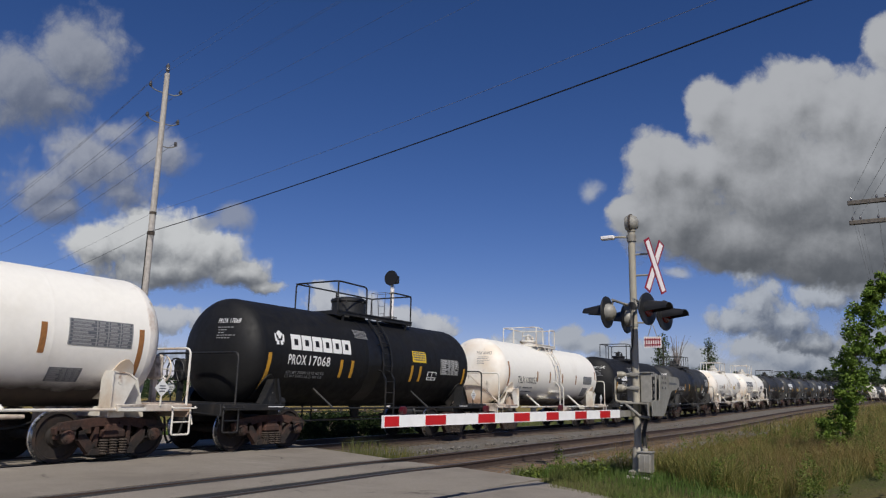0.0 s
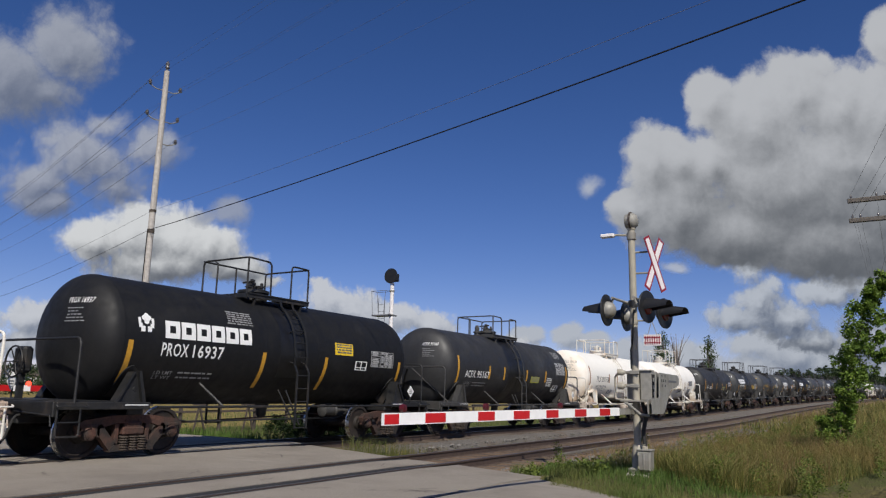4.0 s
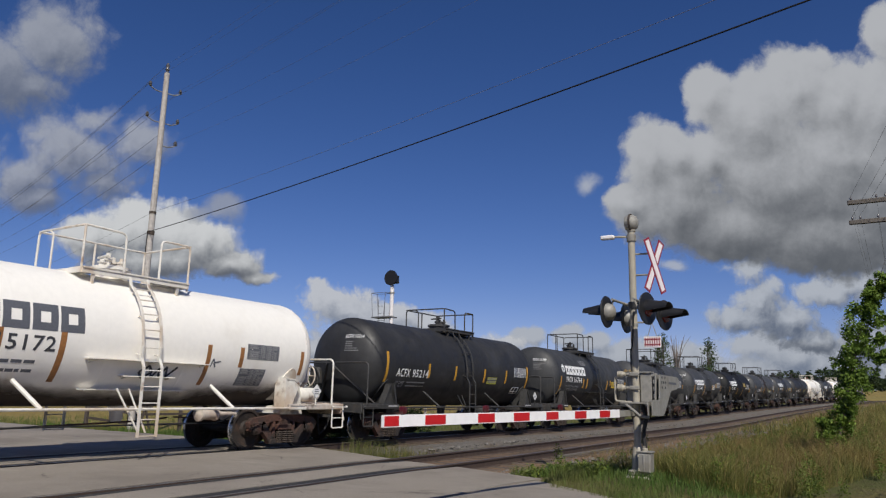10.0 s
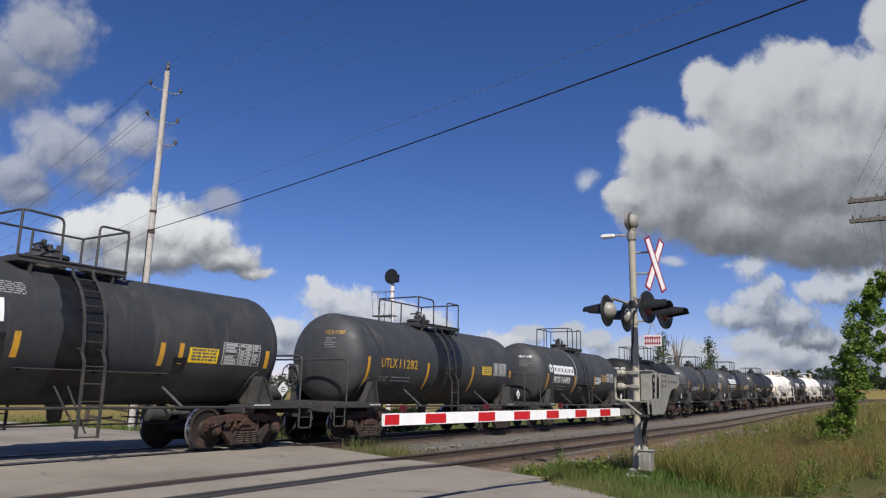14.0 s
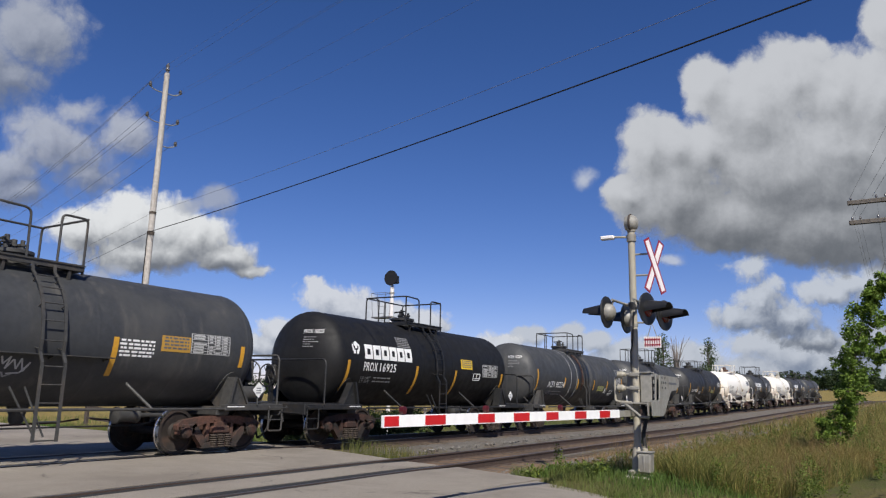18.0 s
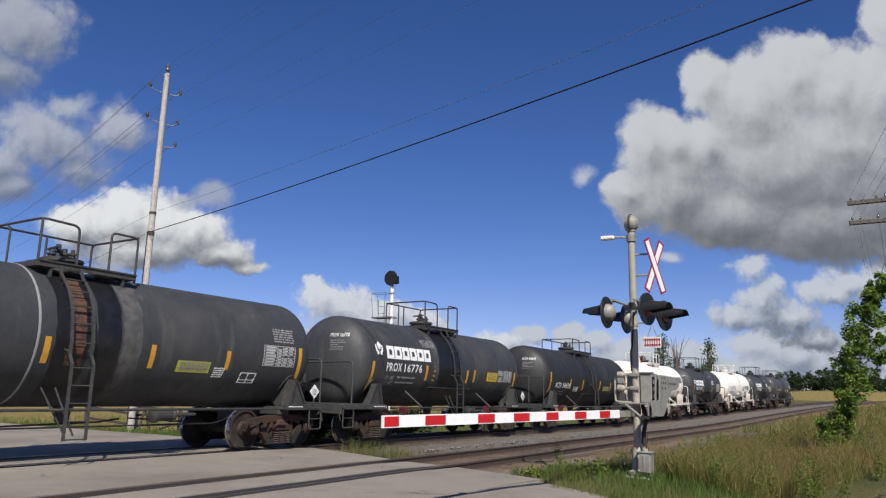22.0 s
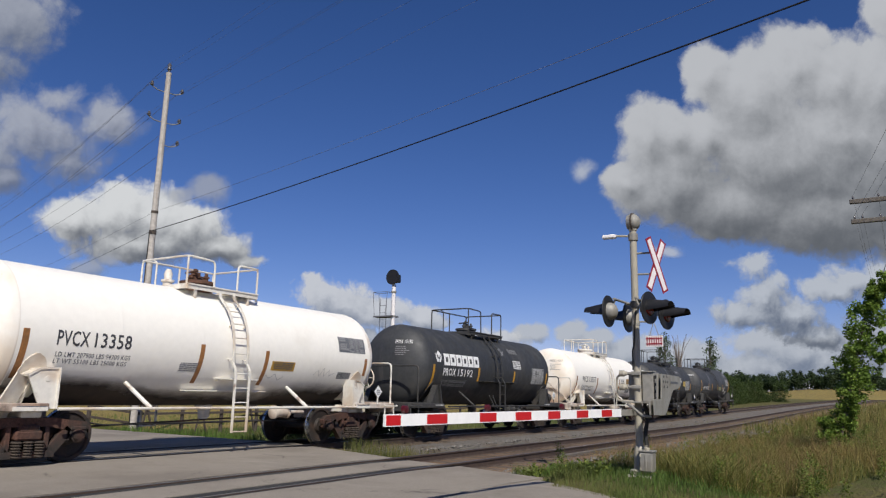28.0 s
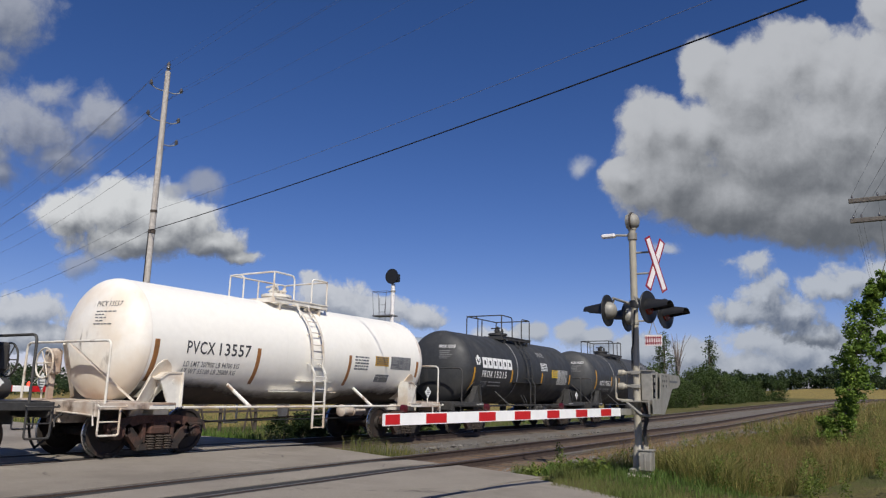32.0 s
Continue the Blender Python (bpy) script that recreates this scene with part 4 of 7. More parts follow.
def tank_car(p, n):
    """One tank car; its origin lies on the rails under its middle, the leading end towards -y."""
    white = p["paint"] == "tank_white"
    car = new("tank_car")
    half = p["half"]
    steel = "steel_white" if white else ("steel_black" if p["paint"] == "tank_black" else "steel_grey")
    p.setdefault("end", p["half_length"] - 0.42)
    p.setdefault("dark", p["paint"] == "tank_black")
    seams = [half * k / 2.5 for k in (-1.5, -0.5, 0.5, 1.5)]
    tank = part("tank", shell_geo(half, seams), p["paint"], car, key=("shell", half))
    for s in (-1, 1):
        part("tank_head", head_geo(half, s), "head_white" if white else p["paint"], tank, "rounded tank end" if not white else "rounded white tank end with rust and grime", key=("head", half, s))
    truck_at = half - 0.45
    for s in (-1, 1):
        truck(car, s * truck_at)
        for sx in (-1, 1):
            flip = pose(0, s * truck_at, 0) if s < 0 else Matrix.Translation((0, s * truck_at, 0)) @ Matrix.Diagonal((1, -1, 1, 1))
            gg = gusset_geo(sx, white)
            gg.v = [((Matrix(flip)) @ Vector(v)).to_tuple() for v in gg.v]
            part("bolster_wing", gg, steel, car, key=("wing", half, s, sx, white))
        gg = pad_geo(white)
        gg.v = [(v[0], (v[1] if s < 0 else -v[1]) + s * truck_at, v[2]) for v in gg.v]
        part("saddle_pad", gg, steel, tank, key=("pad", half, s, white))
        end_of_car(car, half, s, p, p["paint"] != "tank_white", white)
    run = truck_at - 0.25
    for sx in (-1, 1):
        g = Geo().tube([(sx * 1.46, -run, SILL_Z), (sx * 1.46, run, SILL_Z)], 0.026, 8)
        part("side_pipe", g, steel, car, key=("pipe", half, sx))
        for u in p["struts"]:
            d = -0.30
            g = Geo().tube([(sx * 1.46, u, SILL_Z), (sx * 1.02, u + d, 1.40)], 0.03 if not white else 0.04, 8)
            part("pipe_strut", g, steel, car)
        part("ladder", ladder_geo(p["ladder"], sx), steel, car, key=("ladder", p["ladder"], sx))
    if p.get("stay"):                              # raking stays beside the ladder
        for du in (-0.55, -0.30):
            part("ladder_stay", Geo().tube([(1.25, p["ladder"] + du, 1.30), (1.48, p["ladder"] - 0.02 + (du + 0.3) * 0.6, 0.5)], 0.018, 6), steel, car)
    manway(car, p, steel)
    # gear under the belly
    g = Geo().lathe([(-0.24, 0.03), (-0.23, 0.10), (-0.20, 0.16), (-0.14, 0.16), (-0.12, 0.125), (0.22, 0.125), (0.24, 0.15), (0.28, 0.15), (0.30, 0.05), (0.85, 0.035)], "y", 14, (0.72, 1.95, 0.80))
    part("brake_cylinder", g, "steel_grey" if not white else "steel_grimy", car, key=("brake_cylinder",))
    g = Geo().tube([(0.12, -truck_at + 0.4, 0.52), (0.2, 0.9, 0.66), (0.3, 1.3, 0.72)], 0.018, 6)
    g.tube([(0.1, truck_at - 0.4, 0.52), (0.25, 2.2, 0.68)], 0.018, 6)
    g.beam((-0.3, 1.95, 0.70), (0.5, 1.95, 0.70), 0.06, 0.03)
    part("brake_rigging", g, "truck_iron", car, key=("rigging", half))
    g = Geo().tube(bend([(0.55, -truck_at + 0.9, 0.84), (0.62, -truck_at + 1.5, 0.60), (0.62, truck_at - 1.5, 0.60), (0.55, truck_at - 0.9, 0.84)], 0.3), 0.016, 6)
    part("train_pipe", g, "steel_black", car, key=("train_pipe", half))
    if p.get("outlet", True):
        part("bottom_fitting", Geo().lathe([(0.62, 0.08), (0.70, 0.13), (0.80, 0.13), (1.0, 0.20)], "z", 12, (0, p.get("outlet_u", 0.3), 0)), steel, car)
    # markings on the near side
    for u, p0, p1 in p["stripes"]:
        w = 0.055
        part("reflective_stripe", patch(Geo(), u - w, u + w, p0, p1), "stripe_rust" if white else "stripe_yellow", tank)
    ink = p["ink"]
    for what, u0, u1, p0, p1 in p["marks"]:
        hgt = radians(p1 - p0) * R
        if what == "mark":
            words = p["text"].split(" ")
            share = (u1 - u0) * len(words[0]) / (len(words[0]) + len(words[1]) + 0.7)
            gap = (u1 - u0) * 0.7 / (len(words[0]) + len(words[1]) + 0.7)
            for word, a, b in ((words[0], u0, u0 + share), (words[1], u0 + share + gap, u1)):
                part("lettering", text_geo(word, b - a, hgt, lambda x, y: on_tank(a + x, p0 + math.degrees(y / R), 0.005)), ink, tank, smooth=0)
        elif what == "logo":
            part("block_emblem", block_logo(u0, u1, p0, p1), p.get("logo_ink", ink), tank, "row of six slotted blocks")
        elif what == "emblem":
            part("emblem", emblem_geo(u0, u1, p0, p1), ink, tank, "round emblem between two curved bars")
        elif what == "sub":
            load = p.get("load", ("LD LMT", "LT WT"))
            hs = hgt * 0.40
            for k, words in enumerate(load):
                w = (u1 - u0) * (0.30 if len(words) < 10 else 1.0)
                low = p1 - math.degrees(hs / R) - k * math.degrees(hgt * 0.55 / R)
                part("load_lettering", text_geo(words, w * (1 if k == 0 else 0.97), hs, lambda x, y: on_tank(u0 + x, low + math.degrees(y / R), 0.005), 0.006), "letter_grey" if not white else "letter_slate", tank, smooth=0)
                if len(words) < 10:
                    part("small_lettering", bars_geo(u0 + w + 0.12, u1, low + 0.4, low + math.degrees(hs / R) - 0.4, 1, seed=n + k), "letter_grey" if not white else "letter_slate", tank)
        elif what == "bars":
            part("small_lettering", bars_geo(u0, u1, p0, p1, 5, seed=n), ink if not white else "letter_slate", tank)
        elif what == "wht":
            part("small_lettering", bars_geo(u0, u1, p0, p1, 6, seed=n + 3, fill=0.5), "letter_grey", tank)
        elif what == "yel":
            pl = part("warning_plate", patch(Geo(), u0, u1, p0, p1, 0.005), p.get("plate", "placard_yellow"), tank, "warning notice")
            part("notice_text", bars_geo(u0 + 0.05, u1 - 0.05, p0 + 1, p1 - 1, 4, 0.008, seed=n), "letter_slate" if p.get("plate") != "placard_lime" else "letter_grey", pl)
        elif what == "box":
            g = Geo()
            for q in (p0, (p0 * 0.7 + p1 * 0.3), p1):
                patch(g, u0, u1, q - 0.5, q + 0.5)
            for u in (u0, (u0 + u1) / 2, u1):
                patch(g, u - 0.02, u + 0.02, p0, p1, 0.005)
            part("inspection_box", g, ink, tank)
        elif what in ("tab", "tab2"):
            if p.get("solid") and what == "tab":
                part("data_panel", patch(Geo(), u0, u1, p0, p1, 0.004), "placard_white", tank)
                part("data_table", table_geo(u0, u1, p0, p1, n), "letter_slate", tank)
            elif white and p.get("pale") and what == "tab":
                part("data_table", table_geo(u0, u1, p0, p1, n), "letter_grey", tank)
            elif white:
                part("data_panel", patch(Geo(), u0, u1, p0, p1, 0.0035, 0.002), "letter_slate", tank)
                part("data_table", table_geo(u0, u1, p0, p1, n), "letter_grey", tank)
            else:
                part("data_table", table_geo(u0, u1, p0, p1, n), "letter_pale", tank)
        elif what == "bar":
            g = Geo()
            c0, c1 = on_tank(u0, p0, 0.10), on_tank(u1, p0, 0.10)
            g.beam(c0, c1, 0.20, 0.02)
            for u in (u0 + 0.1, (u0 + u1) / 2, u1 - 0.1):
                g.beam(on_tank(u, p0 - 4, 0.0), on_tank(u, p0, 0.14), 0.03, 0.03)
            part("side_step", g, steel, tank)
    if white:                                      # running boards low on the side, and wheel grime with painted belly shade
        lad = p["ladder"]
        for a, b, ph in ((lad - 1.1, lad + 1.2, -45), (lad - 0.42, lad + 0.75, -31)):
            g = Geo().beam(on_tank(a, ph, 0.07), on_tank(b, ph, 0.07), 0.14, 0.02)
            for u in (a + 0.1, b - 0.1):
                g.beam(on_tank(u, ph - 4, 0.0), on_tank(u, ph, 0.10), 0.03, 0.03)
            part("side_step", g, steel, tank)
        part("spray_stain", spray(half - 0.02), "spray", tank, "sooty brown road grime and painted shade along the belly", key=("spray", half))
    for pts, mat in p.get("scrawl", ()):
        part("graffiti", scribble(pts, 0.012 if mat == "letter_thin" else 0.045 if mat == "letter_black" else 0.03), mat, tank, "painted scrawl")
    # small writing on the leading end
    def on_head(x, z):
        q = min(0.999, (x * x + z * z) / (R * R))
        return (x, -half - 0.04 - (HEAD_DEPTH - 0.04) * math.sqrt(1 - q ** (1 / 0.93)) - 0.008, ZC + z)
    part("end_lettering", text_geo(p["text"], 0.56, 0.11, lambda x, y: on_head(0.22 + x, 0.62 + y), 0.004), ink, tank, smooth=0)
    g, q = Geo(), random.Random(n)
    for k in range(5):
        x0, end, z0 = 0.24 + q.uniform(0, 0.05), 0.30 + q.uniform(0.14, 0.42), 0.51 - 0.062 * k
        while x0 < end:
            x1 = x0 + q.uniform(0.04, 0.09)
            g.add([on_head(x, z) for x in (x0, x1) for z in (z0, z0 + 0.02)], [(0, 2, 3, 1)])
            x0 = x1 + 0.022
    part("end_lettering", g, "letter_grey" if not white else "letter_slate", tank)
    # spilt product and repainted bands round the middle
    for u0, u1, p0, p1, mat in p.get("bands", ()):
        g = Geo()
        nseg = 24
        vs = []
        for i in range(nseg + 1):
            ph = p0 + (p1 - p0) * i / nseg
            w0 = 0.05 * noise.noise((ph * 0.09, n * 3.1, 0)) + 0.02 * noise.noise((ph * 0.4, n, 1))
            w1 = 0.05 * noise.noise((ph * 0.09, n * 3.1, 9)) + 0.02 * noise.noise((ph * 0.4, n, 4))
            vs += [on_tank(u0 + w0, ph, 0.0035), on_tank(u1 + w1, ph, 0.0035)]
        g.add(vs, [(2 * i, 2 * i + 1, 2 * i + 3, 2 * i + 2) for i in range(nseg)])
        part("stained_band", g, mat, tank, "dark spill stain round the tank" if mat == "spill" else "")
    for u, mat in p.get("rings", ()):
        part("hoop", Geo().lathe([(u - 0.022, R + 0.004), (u - 0.018, R + 0.008), (u + 0.018, R + 0.008), (u + 0.022, R + 0.004)], "y", 48, (0, 0, ZC)), mat, tank, "pale band round the tank")
    return tagged(car, p["label"], "tank car", "freight train of tank cars")


# ---- the train, car by car: where its middle stands on the train's own scale, and how it is fitted out ----
TRAIN = []


def add(middle, **p):
    p.setdefault("ink", "letter_black" if p["paint"] == "tank_white" else "letter_white")
    p.setdefault("brace", False)
    TRAIN.append((middle, tank_car(p, len(TRAIN))))


add(-105.07, half=4.71, half_length=6.17, paint="tank_white", text="TILX 100", platform=(-1.09, 0.87), rail_z=4.21, ladder=-0.13, struts=(-2.32, 2.04),
    label="white tank car with rusty stripes and grimy ends",
    stripes=[(-4.59, -40, 0), (-1.0, -38, 0), (2.65, -16, 8), (4.55, -32, 9)],
    marks=[("tab", 3.1, 4.35, -8, 13), ("tab2", 2.9, 3.5, -40, -27), ("sub", -3.7, -2.2, -38, -24)],
    dome="valves", brake="r", brace=True)
add(-92.61, half=4.61, half_length=6.29, paint="tank_black", text="PROX 17068", load=("LD LMT 208300 LB 93 900 KG", "LT WT 56900 LB 25 800 KG"), platform=(-1.59, 1.95), rail_z=4.31, ladder=-0.06, struts=(-2.4, 1.99),
    label="glossy black tank car with a round dome and yellow stripes",
    stripes=[(-4.49, -43, -1), (-1.89, -24, -3), (-1.44, -24, -3), (1.41, -25, -3), (1.86, -24, -3), (4.49, -25, -2)],
    marks=[("emblem", -4.34, -4.03, 8, 23), ("logo", -3.81, -1.5, 4, 21), ("mark", -3.88, -2.36, -12, -1), ("sub", -3.86, -2.52, -27, -19), ("yel", 1.41, 2.15, 2, 17), ("box", 2.3, 2.78, -21, -10), ("tab", 3.02, 4.1, -12, 9), ("wht", -1.25, -0.67, 25, 38)],
    dome="dome", brake="fv", bands=((-0.75, -0.15, -60, 60, "spill"),), valve=-0.35)
add(-80.06, half=4.75, half_length=6.26, paint="tank_white", text="TILX 100052", platform=(-1.09, 0.87), rail_z=4.21, ladder=-0.13, struts=(-2.32, 2.04),
    label="white tank car with rusty stripes and grimy ends",
    stripes=[(-4.63, -24, 18), (-2.05, -14, 5), (-0.77, -15, 6), (0.58, -14, 5), (2.16, -15, 4), (4.63, -3, 15)],
    marks=[("mark", -3.86, -2.1, -18, -6), ("sub", -3.83, -2.33, -38, -24), ("tab", 3.09, 4.15, -13, 3), ("tab2", 3.12, 3.77, -41, -21)],
    dome="valves", brake="fv", brace=True)
add(-67.60, half=4.54, half_length=6.20, paint="tank_black", text="PROX 16937", platform=(-1.17, 0.91), rail_z=4.35, ladder=0.1, struts=(-2.24,),
    label="clean black tank car with yellow reflective stripes and white lettering",
    stripes=[(-4.42, -42, -2), (-0.95, -44, -4), (1.21, -45, -4), (4.42, -29, -3)],
    marks=[("emblem", -4.28, -3.93, 6, 22), ("logo", -3.68, -1.34, 2, 18), ("mark", -3.72, -2.15, -14, -2), ("sub", -3.74, -2.31, -37, -28), ("wht", -2.03, -1.29, 21, 37), ("yel", 1.53, 2.26, 0, 14), ("box", 2.42, 2.88, -16, -6), ("tab", 3.08, 4.1, -11, 8)],
    dome="valves", brake="f", stay=True, bands=((-0.45, 0.25, -30, 60, "spill"),))
add(-55.04, half=4.81, half_length=6.36, paint="tank_soot", text="ACFX 95167", platform=(-1.32, 0.65), rail_z=4.21, ladder=-0.15, struts=(-2.18, 1.85),
    label="dull black tank car with yellow stripes and white lettering",
    stripes=[(-4.69, -26, 15), (-2.47, -18, 3), (-1.3, -18, 3), (0.66, -18, 2), (2.49, -18, 2), (4.69, -32, 14)],
    marks=[("mark", -4.21, -2.5, -17, -6), ("sub", -4.16, -2.64, -33, -24), ("yel", 1.07, 1.86, -20, -9), ("wht", 3.72, 4.42, 29, 46), ("tab", 3.56, 4.5, -2, 20), ("box", 3.42, 3.95, -36, -24), ("bars", 2.62, 3.15, -27, -10)],
    dome="valves", brake="f", brace=True, vent=-0.75, plate="placard_lime", stay=True, bands=((-1.0, -0.25, -75, 75, "spill"), (-0.15, 0.45, -40, 75, "spill")))
add(-42.60, half=4.8, half_length=6.08, paint="tank_white", text="TILX 100128", pale=True, load=("LD LMT 207300 LB 94050 KG", "LT WT 55700 LB 25250 KG"), platform=(-1.12, 0.95), rail_z=4.21, ladder=-0.09, struts=(-2.24, 2.12),
    label="white tank car with rusty stripes and grimy ends",
    stripes=[(-4.68, -18, 23), (-1.94, -11, 9), (-0.68, -12, 9), (1.01, -12, 8), (2.68, -12, 9), (4.68, -24, 20)],
    marks=[("mark", -3.83, -1.99, -10, 2), ("sub", -3.87, -2.31, -31, -17), ("bars", -1.91, -1.2, -40, -27), ("yel", 1.64, 2.26, -11, 1), ("tab", 3.51, 4.47, -7, 15), ("tab2", 3.3, 3.96, -38, -27)],
    dome="valves", brake="fv", brace=True)
add(-30.30, half=4.42, half_length=6.22, paint="tank_white", text="PROX 15172", scrawl=(([(0.1, -22), (-0.1, -28), (0.0, -34), (0.2, -28), (0.1, -22), (0.22, -33), (0.34, -24), (0.38, -33), (0.5, -22), (0.55, -32), (0.75, -22)], "letter_black"), ([(1.55, -20), (1.6, -12), (1.68, -20), (1.62, -16), (1.8, -14)], "letter_slate")), platform=(-1.28, 1.13), rail_z=4.31, ladder=-0.07, struts=(-2.1, 2.04),
    label="white tank car with slate grey blocks and scrawled graffiti",
    stripes=[(-4.3, -39, 2), (-2.82, -18, 1), (-1.74, -41, 2), (1.46, -40, 1), (2.37, -19, 1), (4.3, -24, 2)],
    marks=[("logo", -4.29, -1.34, 1, 22), ("mark", -3.78, -1.86, -15, -3), ("sub", -3.71, -2.14, -36, -22), ("tab", 2.52, 3.49, -10, 5), ("tab2", 2.4, 3.17, -39, -20), ("bar", -1.28, 1.39, -17, -16)],
    dome="low", brake="rt", logo_ink="letter_slate", stay=True)
add(-17.77, half=4.79, half_length=6.30, paint="tank_soot", text="ACFX 95214", platform=(-0.84, 1.13), rail_z=4.16, ladder=-0.14, struts=(-2.14, 1.89),
    label="dull black tank car with yellow stripes and white lettering",
    stripes=[(-4.67, -27, 13), (-2.45, -19, 1), (-0.82, -20, 1), (1.18, -21, 0), (2.86, -21, 1), (4.67, -30, 10)],
    marks=[("mark", -4.18, -2.48, -19, -8), ("sub", -4.14, -2.55, -35, -25), ("yel", 1.43, 2.14, -23, -12), ("tab", 3.5, 4.53, -9, 7), ("box", 3.61, 4.15, -39, -27)],
    dome="valves", brake="f", brace=True, plate="placard_lime", solid=True, stay=True)
add(-5.16, half=4.54, half_length=6.31, paint="tank_grey", text="PROX 16764", load=("LD LMT 207500LB 94100KG", "LT WT 55500LB 25150KG"), platform=(-1.16, 0.93), rail_z=4.31, ladder=0.03, struts=(-2.28, 2.02),
    label="faded charcoal tank car with weathered paint and white lettering",
    stripes=[(-4.42, -39, 0), (-1.71, -22, -2), (-1.23, -22, -2), (1.59, -23, -2), (2.04, -20, -1), (4.42, -20, -2)],
    marks=[("emblem", -4.29, -3.96, 8, 24), ("logo", -3.84, -1.46, 4, 22), ("mark", -3.83, -1.97, -11, 0), ("sub", -3.8, -2.28, -29, -17), ("wht", -1.86, -1.1, 26, 38), ("yel", 2.24, 3.0, -18, -4), ("tab", 3.12, 4.18, -18, 3), ("bar", -1.18, 1.73, -28, -27)],
    dome="valves", brake="ft", stay=True, bands=((-0.5, 0.35, -60, 70, "spill"), (-1.56, -1.42, -50, -4, "spill"), (1.9, 2.2, -30, -14, "spill")))
add(7.45, half=4.46, half_length=6.30, paint="tank_grey", text="UTLX 11282", platform=(-1.23, 1.29), rail_z=4.32, ladder=-0.09, struts=(-2.0, 2.3),
    label="faded charcoal tank car with ochre lettering and dark spill bands",
    stripes=[(-4.34, -35, 2), (-1.31, -39, 0), (1.53, -40, 0), (4.34, -13, -1)],
    marks=[("mark", -3.76, -1.93, -10, 2), ("sub", -3.76, -2.2, -30, -21), ("yel", 2.18, 2.86, -11, 2), ("tab", 3.03, 4.0, -11, 9)],
    dome="valves", brake="f", bands=((-0.75, -0.25, -80, 75, "spill"), (-0.05, 0.75, -80, 75, "spill")), ink="letter_yellow")
add(19.75, half=4.47, half_length=6.00, paint="tank_grey", text="PROX 16483", scrawl=(([(-0.71, -20), (-0.66, -26), (-0.56, -20), (-0.60, -30), (-0.50, -22), (-0.42, -30), (-0.38, -21), (-0.30, -32), (-0.22, -24), (-0.34, -33), (-0.55, -34)], "letter_pale"), ([(-0.74, -36), (-0.62, -33), (-0.58, -37), (-0.46, -34)], "letter_grey")), platform=(-0.94, 0.74), rail_z=4.4, ladder=-0.02, struts=(-2.12, 2.01),
    label="charcoal tank car with a pale hoop and an ochre notice",
    stripes=[(-4.35, -39, 0), (-1.28, -38, 1), (1.25, -33, 1), (4.35, -19, 2)],
    marks=[("emblem", -4.18, -3.85, 3, 19), ("logo", -3.74, -1.43, 0, 17), ("mark", -3.75, -1.91, -17, -4), ("sub", -3.72, -2.3, -33, -22), ("yel", 2.24, 2.94, -8, 6), ("tab", 2.96, 3.97, -8, 10), ("bars", 1.33, 2.09, -16, 0), ("bar", -1.06, 1.18, -16, -14)],
    dome="low", brake="rt", rings=((-1.12, "letter_grey"),), stay=True, plate="placard_ochre")
add(32.30, half=4.57, half_length=6.55, paint="tank_black", text="PROX 16925", platform=(-1.17, 0.87), rail_z=4.3, ladder=-0.07, struts=(-2.24, 2.03),
    label="clean black tank car with yellow reflective stripes and white lettering",
    stripes=[(-4.45, -43, -2), (-1.17, -45, -3), (1.14, -46, -5), (4.45, -35, -5)],
    marks=[("emblem", -4.32, -4.0, 6, 21), ("logo", -3.79, -1.46, 1, 19), ("mark", -3.8, -2.28, -14, -3), ("sub", -3.82, -2.42, -30, -21), ("wht", -2.15, -1.5, 19, 35), ("yel", 1.45, 2.2, -2, 12), ("box", 2.34, 2.79, -18, -8), ("tab", 2.95, 4.06, -12, 7)],
    dome="valves", brake="f", stay=True)
add(45.36, half=5.48, half_length=6.51, paint="tank_grey", text="ACFX 95234", platform=(-0.96, 0.99), rail_z=4.26, ladder=-0.35, struts=(-2.24,),
    label="faded charcoal tank car with pale hoops and a rusty ladder strip",
    stripes=[(-5.36, -33, 9), (-2.44, -22, -2), (-0.87, -24, -3), (1.23, -24, -3), (3.13, -22, -3), (5.36, -28, 6)],
    marks=[("mark", -4.25, -2.47, -23, -11), ("sub", -4.21, -2.64, -41, -30), ("yel", 1.85, 2.69, -26, -15), ("wht", 4.45, 5.15, 9, 25), ("tab", 4.16, 5.17, -15, 6), ("box", 3.60, 4.05, -35, -24), ("bars", 2.80, 3.10, -31, -20)],
    dome="valves", brake="f", brace=True, plate="placard_lime", rings=((-1.75, "letter_grey"), (-1.05, "letter_grey")), bands=((-0.75, -0.12, -60, 75, "spill"), (0.02, 0.5, -60, 75, "spill"), (-0.5, -0.2, -25, 58, "rust_plate"), (0.55, 0.95, -62, 75, "brushed_pale")), stay=True)
